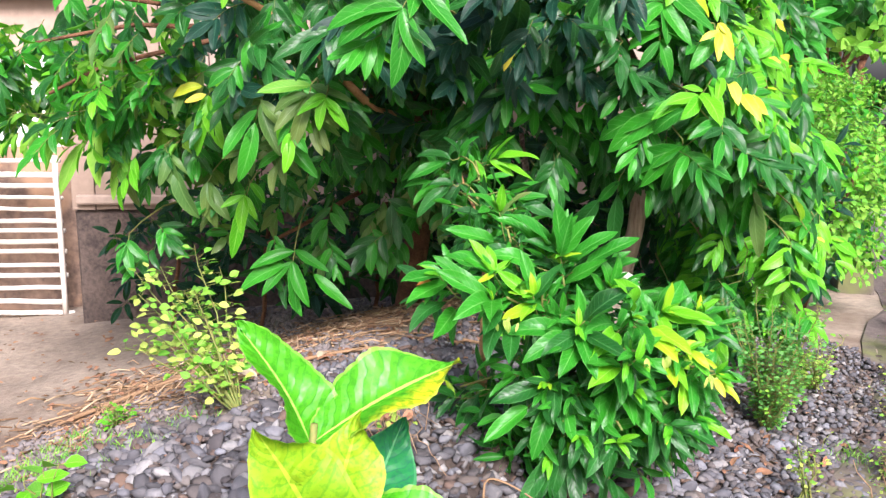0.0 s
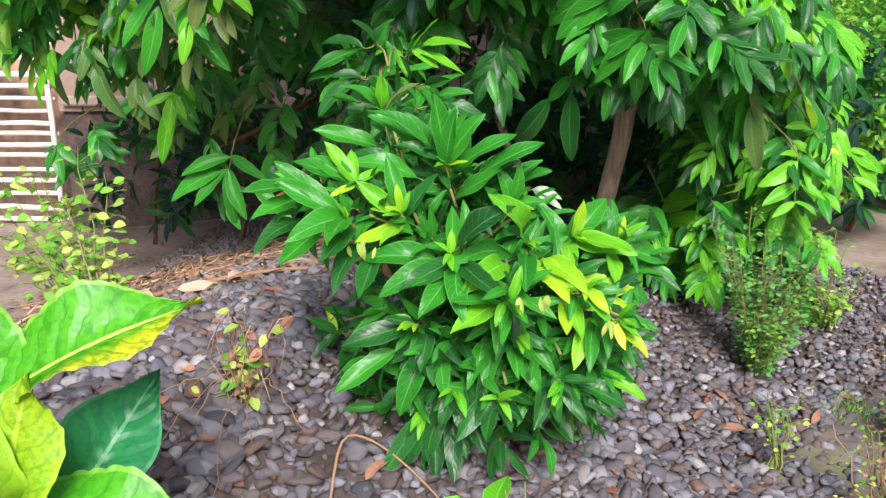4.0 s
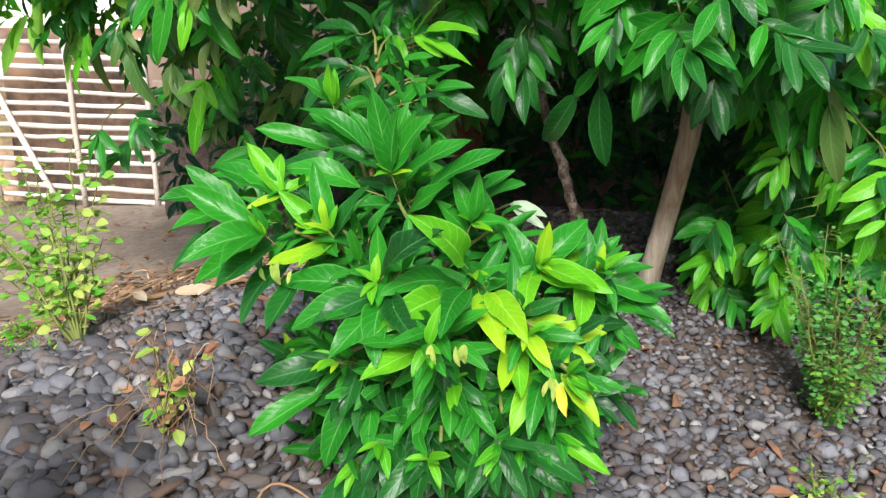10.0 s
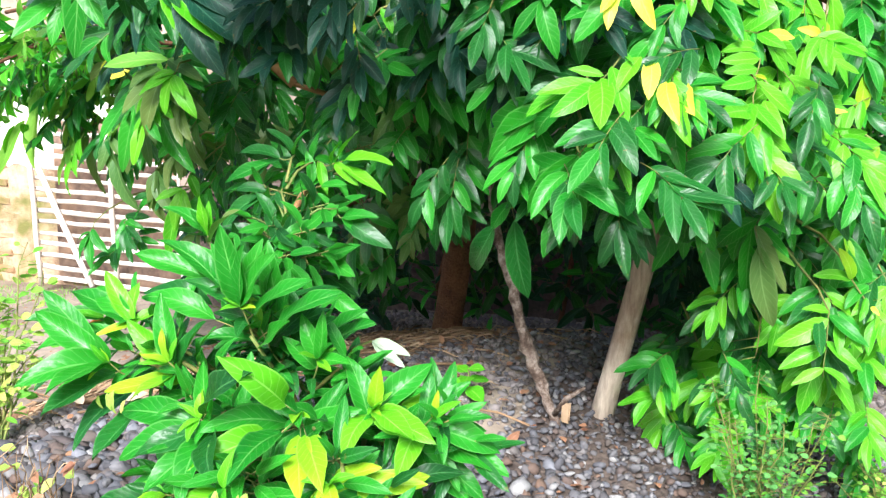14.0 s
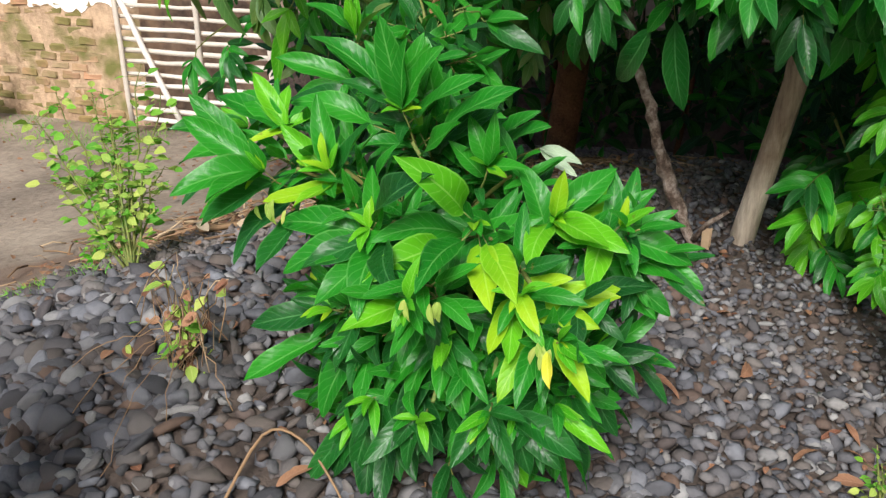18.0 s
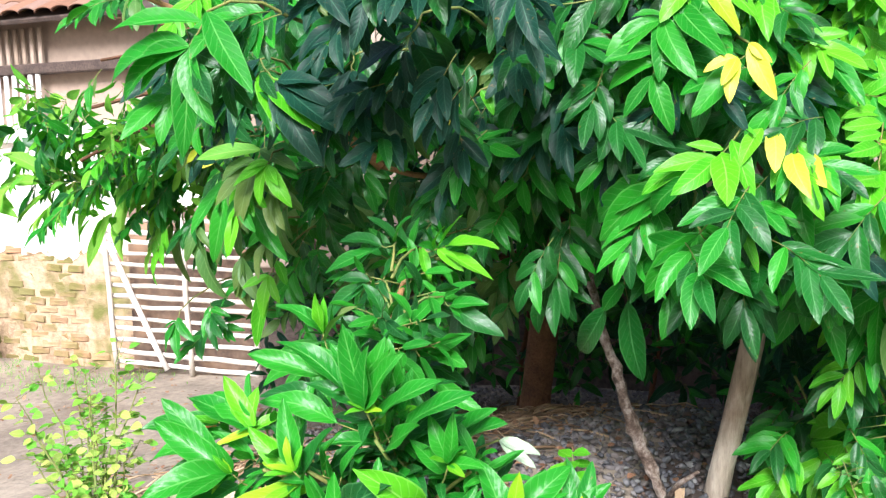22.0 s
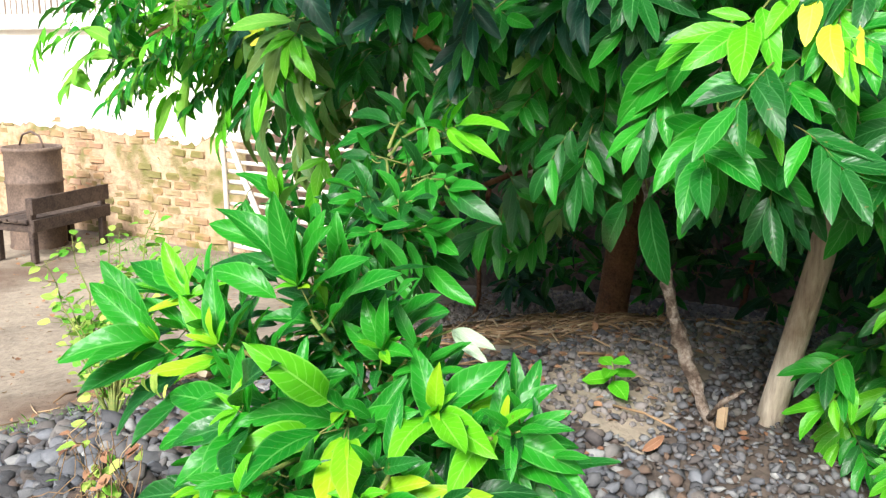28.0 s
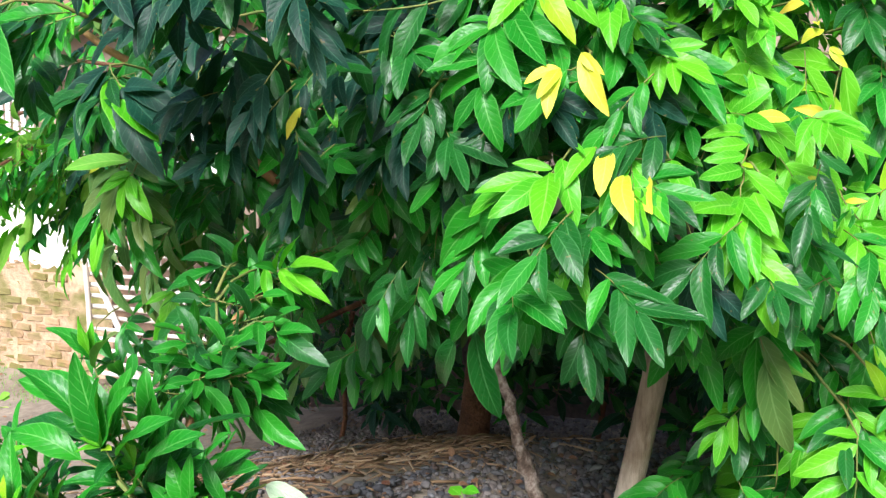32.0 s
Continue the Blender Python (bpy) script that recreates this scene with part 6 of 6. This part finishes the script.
def dried_weed():
    rng = random.Random(221)
    w = thing("dried_weed", Matrix(), "withered brown weed with a few yellow leaves on the pebbles", "weed")
    fo = Foliage(w, 222, "round")
    base = Vector((-0.17, 2.92, land(-0.17, 2.92) - 0.01))
    for i in range(26):
        top = base + Vector((rng.gauss(0.02, 0.045), rng.gauss(0, 0.04), rng.uniform(0.10, 0.36)))
        pts = bent(base + Vector((rng.uniform(-0.05, 0.05), rng.uniform(-0.04, 0.04), 0)), top, 9, rng.uniform(-0.05, 0.05), 0.014, rng)
        if i % 3 == 0:
            pts += [pts[-1] + Vector((rng.uniform(-0.06, 0.06), -0.03, -0.05)), pts[-1] + Vector((rng.uniform(-0.09, 0.09), -0.05, -0.13))]
        trunk_part(w, "stem", pts, [0.0015] * len(pts), STRAW, 223 + i, 4)
        for _ in range(3):
            fo.leaf(pts[rng.randrange(2, len(pts))], (rng.uniform(-1, 1), -0.6, rng.uniform(-0.6, 0.4)), (rng.uniform(-0.6, 0.6), -0.5, 0.8), rng.uniform(0.02, 0.05), rng.choice("kkrrh"))
    for dx, dy in ((-0.16, -0.22), (0.02, -0.34), (-0.28, -0.12), (0.18, -0.08), (-0.1, -0.12), (0.08, -0.2)):
        end = (base.x + dx, base.y + dy, land(base.x + dx, base.y + dy) + 0.03)
        trunk_part(w, "trailing_stem", bent(base + Vector((0, 0, 0.12)), end, 12, 0.04, 0.008, rng), [0.0013] * 12, STRAW, 240, 4)
    fo.finish(twig=STRAW)


dried_weed()


def dead_branch():
    d = thing("dead_branch", Matrix(), "grey peeling dead branch leaning under the tree", "branch")
    pts = [(0.745, 4.64, 0.26), (0.70, 4.65, 0.38), (0.64, 4.66, 0.49), (0.60, 4.67, 0.58), (0.56, 4.68, 0.70), (0.52, 4.69, 0.84), (0.46, 4.70, 0.98), (0.42, 4.75, 1.15), (0.4, 4.8, 1.4)]
    rng = random.Random(253)
    radii = [0.017, 0.019, 0.023, 0.028, 0.019, 0.018, 0.017, 0.016, 0.013]
    line, thick = [], []
    for k in range(33):
        s = 8 * k / 32
        i = min(7, int(s))
        line.append(Vector(pts[i]).lerp(Vector(pts[i + 1]), s - i) + Vector((rng.uniform(-0.006, 0.006), rng.uniform(-0.006, 0.006), 0)))
        thick.append((radii[i] + (radii[i + 1] - radii[i]) * (s - i)) * rng.uniform(0.85, 1.2))
    mesh_object("stem", *tube(line, thick, 12, 0.2, rng), BARK_GREY, d, "flaking grey bark")
    trunk_part(d, "side_twig", [(0.73, 4.63, 0.34), (0.78, 4.6, 0.42), (0.85, 4.58, 0.48)], [0.012, 0.010, 0.006], BARK_GREY, 252, 7)
    part("bark_flake", box((0.026, 0.010, 0.075), (0.78, 4.6, 0.365), 0.004, 0.006, random.Random(3)), STRAW, d)


dead_branch()


def stick(points, radius, label, seed):
    pts = [Vector((x, y, land(x, y) + h)) for x, y, h in points]
    fine = []
    for k in range(4 * len(pts) - 3):
        i = min(len(pts) - 2, k // 4)
        s = k / 4 - i
        p0, p3 = pts[max(0, i - 1)], pts[min(len(pts) - 1, i + 2)]
        p1, p2 = pts[i], pts[i + 1]
        fine.append(0.5 * (2 * p1 + (p2 - p0) * s + (2 * p0 - 5 * p1 + 4 * p2 - p3) * s ** 2 + (3 * p1 - p0 - 3 * p2 + p3) * s ** 3))
    v, f = tube(fine, [radius * (1.15 - 0.5 * k / len(fine)) for k in range(len(fine))], 6, 0.12, random.Random(seed))
    tagged(mesh_object("stick", v, f, STRAW), label, "stick")


stick([(0.13, 2.60, 0.03), (0.13, 2.78, 0.07), (0.20, 2.82, 0.06), (0.32, 2.76, 0.05), (0.45, 2.66, 0.03)], 0.0035, "thin pale bent twig lying on the pebbles", 1)
stick([(-0.9, 3.9, 0.03), (-0.5, 4.1, 0.02), (-0.1, 4.2, 0.025)], 0.010, "brown fallen stick among the straw litter", 2)
stick([(-1.9, 4.6, 0.03), (-1.4, 4.75, 0.03), (-0.9, 4.7, 0.02)], 0.012, "brown fallen stick among the straw litter", 3)


def litter():
    """Straw, husks and stems strewn between the gravel and the trees."""
    rng = random.Random(261)
    tubes = []
    for _ in range(1900):
        if rng.random() < 0.66:
            x, y = rng.gauss(-1.25, 0.5), rng.gauss(4.75, 0.5)
        else:
            x, y = rng.gauss(-0.42, 0.3), rng.gauss(5.6, 0.3)
        a, n = rng.gauss(0.35, 0.8), rng.uniform(0.04, 0.26)
        z = land(x, y) + rng.uniform(0.004, 0.03)
        dx, dy = n * math.cos(a), n * math.sin(a)
        r = rng.uniform(0.0015, 0.0065)
        tubes.append(tube([(x, y, z), (x + dx / 2, y + dy / 2, z + rng.uniform(0, 0.02)), (x + dx, y + dy, max(z - 0.01, land(x + dx, y + dy) + 0.004))], [r] * 3, 4, rng=rng))
    for _ in range(420):
        y = rng.uniform(3.0, 5.4)
        x = edge_x(y) + rng.uniform(0.02, 0.6) * rng.random()
        a, n, r = rng.gauss(1.0, 0.6), rng.uniform(0.04, 0.2), rng.uniform(0.001, 0.004)
        z = land(x, y) + 0.026
        tubes.append(tube([(x, y, z), (x + n / 2 * math.cos(a), y + n / 2 * math.sin(a), z + rng.uniform(0, 0.03)), (x + n * math.cos(a), y + n * math.sin(a), z)], [r] * 3, 4, rng=rng))
    ob = mesh_object("straw_litter", *join_tubes(tubes), STRAW)
    tagged(ob, "dry orange-brown straw and stems strewn on the soil", "straw", kind="stuff")
    crumbs = Foliage(thing("leaf_litter", Matrix(), "small brown leaf scraps strewn on soil and pebbles", "leaf litter", kind="stuff"), 262, "round")
    for _ in range(1500):
        if rng.random() < 0.5:
            x, y = rng.uniform(-7.5, -1.5), rng.uniform(3.6, 8.0)
        elif rng.random() < 0.6:
            x, y = rng.uniform(-2.4, 0.9), rng.uniform(4.0, 6.2)
        else:
            x, y = rng.uniform(-2.2, 1.9), rng.uniform(2.4, 5.2)
        if x > edge_x(y) - 0.2:
            x = edge_x(y) + rng.uniform(-0.3, 0.75) if y < 5.2 else x - 1.0
        crumbs.plain = True
        crumbs.leaf(Vector((x, y, land(x, y) + rng.uniform(0.012, 0.035))), (rng.uniform(-1, 1), rng.uniform(-1, 1), rng.uniform(-0.15, 0.3)), (rng.uniform(-0.5, 0.5), rng.uniform(-0.5, 0.5), 1), rng.uniform(0.015, 0.05), "r")
    crumbs.finish("scraps")


litter()


def fallen_leaves():
    rng = random.Random(271)
    spots = [(1.50, 4.08), (1.30, 3.92), (1.30, 3.78), (1.18, 3.64), (0.74, 3.67), (1.24, 3.79), (1.01, 4.03), (1.36, 3.66), (0.77, 3.72), (1.15, 4.5), (-0.35, 3.75), (-0.55, 3.95), (-1.2, 4.2), (0.62, 4.3), (1.62, 3.8), (0.2, 2.72)]
    for x, y in spots:
        k = rng.randrange(6)
        a = rng.uniform(0, 6.28)
        m = leaf_matrix(Vector((x, y, land(x, y) + 0.03)), (math.cos(a), math.sin(a), rng.uniform(0.0, 0.45)), (rng.uniform(-1, 1), rng.uniform(-1, 0.5), 0.8), rng.uniform(0.06, 0.14))
        ob = new("fallen_leaf", leaf_mesh("wide", k, "r"))
        ob.matrix_basis = m
        tagged(ob, "dry reddish-brown curled leaf lying on the pebbles", "fallen leaf", "fallen leaves")
    for x, y, turn, n in ((-0.71, 3.87, 0.3, 0.15), (-0.78, 3.80, 2.6, 0.12), (-0.55, 3.98, 1.2, 0.10)):
        ob = new("fallen_leaf", leaf_mesh("wide", rng.randrange(6), "p"))
        ob.matrix_basis = leaf_matrix(Vector((x, y, land(x, y) + 0.035)), (math.cos(turn), math.sin(turn), 0.15), (0.1, -0.6, 0.8), n)
        tagged(ob, "pale papery dry leaf lying on the soil beside the pebbles", "fallen leaf", "fallen leaves")


fallen_leaves()


def grass():
    rng = random.Random(281)
    owner = thing("grass", Matrix(), "short green grass and moss patches on the soil", "grass", kind="stuff")
    vs, fs = [], []
    for cx, cy, r, n in ((-1.75, 3.75, 0.28, 420), (-1.12, 3.42, 0.18, 260), (-1.7, 4.1, 0.2, 160), (1.82, 3.95, 0.12, 160), (-5.2, 7.6, 0.5, 260), (-4.6, 7.75, 0.4, 200), (-6.2, 7.9, 0.5, 220)):
        for _ in range(n):
            x, y = rng.gauss(cx, r * 0.6), rng.gauss(cy, r * 0.5)
            z, h, w = land(x, y), rng.uniform(0.02, 0.06), 0.003
            a, lean = rng.uniform(0, 6.28), rng.uniform(0.0, 0.04)
            d = (math.cos(a), math.sin(a))
            k = len(vs)
            vs += [(x - d[1] * w, y + d[0] * w, z), (x + d[1] * w, y - d[0] * w, z), (x + d[0] * lean * 0.4, y + d[1] * lean * 0.4, z + h * 0.6), (x + d[0] * lean, y + d[1] * lean, z + h)]
            fs += [(k, k + 1, k + 2), (k + 2, k + 1, k + 3)]
    mesh_object("blades", vs, fs, rough_material("grass_blade", (0.05, 0.22, 0.02), (0.20, 0.40, 0.05), 3.0, 0.6, 0.1), owner)


grass()


def understory():
    """Young growth between the trunks and the shed, deep shade put into its dark leaf colour."""
    rng = random.Random(291)
    lab = "shrub before the shed, leaf colour darkened for the deep shade"
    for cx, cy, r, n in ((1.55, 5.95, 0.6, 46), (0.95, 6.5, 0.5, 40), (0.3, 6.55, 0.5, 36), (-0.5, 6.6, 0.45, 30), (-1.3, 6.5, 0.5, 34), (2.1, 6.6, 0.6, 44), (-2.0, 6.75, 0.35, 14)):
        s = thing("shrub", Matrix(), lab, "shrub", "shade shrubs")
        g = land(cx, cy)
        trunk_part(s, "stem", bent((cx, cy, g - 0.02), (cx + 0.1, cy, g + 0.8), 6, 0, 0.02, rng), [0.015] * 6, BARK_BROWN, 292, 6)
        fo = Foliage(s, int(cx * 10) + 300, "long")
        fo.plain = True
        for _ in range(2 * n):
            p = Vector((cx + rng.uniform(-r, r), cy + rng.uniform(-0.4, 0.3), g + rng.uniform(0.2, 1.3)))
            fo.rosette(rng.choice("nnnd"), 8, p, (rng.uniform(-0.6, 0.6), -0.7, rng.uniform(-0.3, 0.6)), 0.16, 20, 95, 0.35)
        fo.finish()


understory()


# ---- the road side and the distance ----
def hedge():
    rng = random.Random(301)
    for i, (cx, cy, h) in enumerate(((2.75, 7.0, 1.5), (3.42, 8.3, 1.75), (3.9, 9.6, 1.85), (4.45, 11.2, 1.9), (2.5, 7.9, 2.1), (2.9, 9.4, 2.2))):
        s = thing("hedge_shrub", Matrix(), "light green leafy hedge shrub beside the road", "shrub", "hedge shrubs")
        g = land(cx, cy)
        for _ in range(4):
            trunk_part(s, "stem", bent((cx, cy, g - 0.02), (cx + rng.uniform(-0.4, 0.4), cy + rng.uniform(-0.4, 0.4), g + h * 0.8), 6, 0, 0.03, rng), [0.014] * 6, BARK_BROWN, 302, 6)
        fo = Foliage(s, 310 + i, "round")
        fo.plain = True
        for _ in range(430):
            a, b = rng.uniform(0, 6.28), math.asin(rng.uniform(-0.6, 1))
            r = rng.uniform(0.6, 1.0)
            d = Vector((math.cos(a) * math.cos(b), math.sin(a) * math.cos(b), math.sin(b)))
            p = Vector((cx + 0.62 * r * d.x, cy + 0.85 * r * d.y, g + h * (0.5 + 0.55 * r * d.z)))
            fo.rosette(rng.choice("hhhbm"), 8, p, d + Vector((0, 0, 0.3)), 0.062, 20, 100, 0.2, False, 0.09)
        fo.finish()
    part("kerb", box((0.28, 5.0, 0.3), (0, 0, 0), 0.02, 0.012, rng), CONCRETE).matrix_basis = pose(4.08, 9.9, 0.08, 0, 0, -16.7)
    tagged(bpy.data.objects["kerb"], "low mossy concrete kerb wall under the hedge", "kerb", kind="structure")


hedge()


def pavilion():
    p = thing("pavilion", pose(13.8, 28.0, 0.1), "open roadside pavilion with grey columns and dark roof", "pavilion", kind="structure")
    for x in (0.0, 3.2, 6.4):
        for y in (0.0, 4.0):
            part("column", box((0.22, 0.22, 2.6), (x, y, 1.5), 0.03), GREY, p)
            part("plinth", box((0.5, 0.5, 0.3), (x, y, 0.15), 0.03), GREY, p)
    part("floor_slab", box((8, 5.4, 0.2), (3.2, 2, 0.06), 0.03), CONCRETE, p)
    part("beam", box((6.4, 0.3, 0.3), (3.6, 0, 2.8), 0.02), DARK_WOOD, p)
    part("low_wall", box((6.2, 0.2, 0.55), (3.4, 0.1, 0.42), 0.02), BLACK, p)
    part("rail", box((6.4, 0.12, 0.12), (3.2, 0.0, 1.05), 0.02), GREY, p)
    bm = bmesh.new()
    bmesh.ops.create_cone(bm, cap_ends=True, segments=4, radius1=6.6, radius2=0.6, depth=1.5, matrix=Matrix.Translation((3.2, 2, 3.75)) @ Matrix.Rotation(radians(45), 4, "Z"))
    part("roof", bm, DARK_WOOD, p)


pavilion()


def far_tree(h, seed):
    rng = random.Random(seed)
    t = thing("tree", Matrix(), "distant leafy roadside tree", "tree", "distant trees")
    trunk_part(t, "trunk", bent((0, 0, -0.1), (0.3, 0, h * 0.75), 7, 0, 0.1, rng), [0.11 - 0.011 * i for i in range(7)], BARK_BROWN, seed, 8)
    for k in range(5):
        a = rng.uniform(0, 6.28)
        trunk_part(t, "limb", bent((0.15, 0, h * 0.4), (1.6 * math.cos(a), 1.6 * math.sin(a), h * rng.uniform(0.6, 0.9)), 5, 0.2, 0.08, rng), [0.07, 0.06, 0.05, 0.04, 0.03], BARK_BROWN, seed + k, 6)
    fo = Foliage(t, seed, "round")
    fo.plain = True
    for _ in range(120):
        a, b, r = rng.uniform(0, 6.28), math.asin(rng.uniform(-0.8, 1)), rng.uniform(0.45, 1.0) * (1 + 0.25 * rng.random())
        d = Vector((math.cos(a) * math.cos(b), math.sin(a) * math.cos(b), math.sin(b)))
        fo.rosette(rng.choice("hmmd"), 6, Vector((2.0 * r * d.x, 2.0 * r * d.y, h * 0.78 + h * 0.30 * r * d.z)), d, 0.46, 20, 100, 0.2, False, 0.4)
    fo.finish("crown")
    return t


first_tree = far_tree(5.5, 330)
first_tree.matrix_basis = pose(9.5, 22, 0)
for i, (x, y, s) in enumerate(((12, 36, 1.2), (16, 38, 1.3), (20.5, 39, 1.2), (25, 38, 1.3), (29, 36, 1.2), (8, 31, 1.1), (7.2, 18, 0.7), (23, 34, 1.0), (18, 44, 1.5), (13, 40.5, 1.6), (22, 42, 1.6), (15.5, 47, 2.0), (26, 44, 1.8), (10, 44, 1.9), (-14, 22, 1.4), (-8, 24, 1.3), (-3, 20, 1.2), (3, 22, 1.3))):
    copy_thing(first_tree, pose(x, y, -0.1, 0, 0, 77 * i) @ Matrix.Scale(s, 4))

far_bush = far_tree(2.3, 360)
tagged(far_bush, "distant low leafy bush beyond the road", "bush", "distant bushes")
far_bush.name = "bush"
far_bush.matrix_basis = pose(11.5, 33, -0.1)
for i in range(13):
    copy_thing(far_bush, pose(9.0 + 1.9 * i, 34.5 + 2.5 * math.sin(2.1 * i), -0.1, 0, 0, 53 * i) @ Matrix.Scale(0.62 + 0.15 * math.sin(3.7 * i), 4))


def soil_clods():
    """Crumbly dark earth on the bank under the trees."""
    rng = random.Random(341)
    v0, f0 = [], []
    bm = bmesh.new()
    bmesh.ops.create_icosphere(bm, subdivisions=1, radius=0.5)
    v0 = np.array([tuple(v.co) for v in bm.verts])
    f0 = np.array([[v.index for v in f.verts] for f in bm.faces])
    bm.free()
    vs, fs, base = [], [], 0
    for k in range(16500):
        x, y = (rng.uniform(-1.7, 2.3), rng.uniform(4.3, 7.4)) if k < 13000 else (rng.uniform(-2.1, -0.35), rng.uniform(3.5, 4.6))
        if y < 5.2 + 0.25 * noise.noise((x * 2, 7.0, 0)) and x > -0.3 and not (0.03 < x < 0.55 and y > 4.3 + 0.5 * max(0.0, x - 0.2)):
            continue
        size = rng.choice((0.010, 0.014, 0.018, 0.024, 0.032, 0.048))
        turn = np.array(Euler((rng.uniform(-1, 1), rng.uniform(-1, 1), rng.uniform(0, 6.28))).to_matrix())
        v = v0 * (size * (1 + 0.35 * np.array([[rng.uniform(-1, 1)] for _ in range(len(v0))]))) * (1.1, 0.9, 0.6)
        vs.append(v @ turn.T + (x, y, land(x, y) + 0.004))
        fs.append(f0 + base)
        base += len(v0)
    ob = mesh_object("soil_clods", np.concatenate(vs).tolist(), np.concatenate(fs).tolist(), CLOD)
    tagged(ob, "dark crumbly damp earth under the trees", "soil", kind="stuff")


soil_clods()
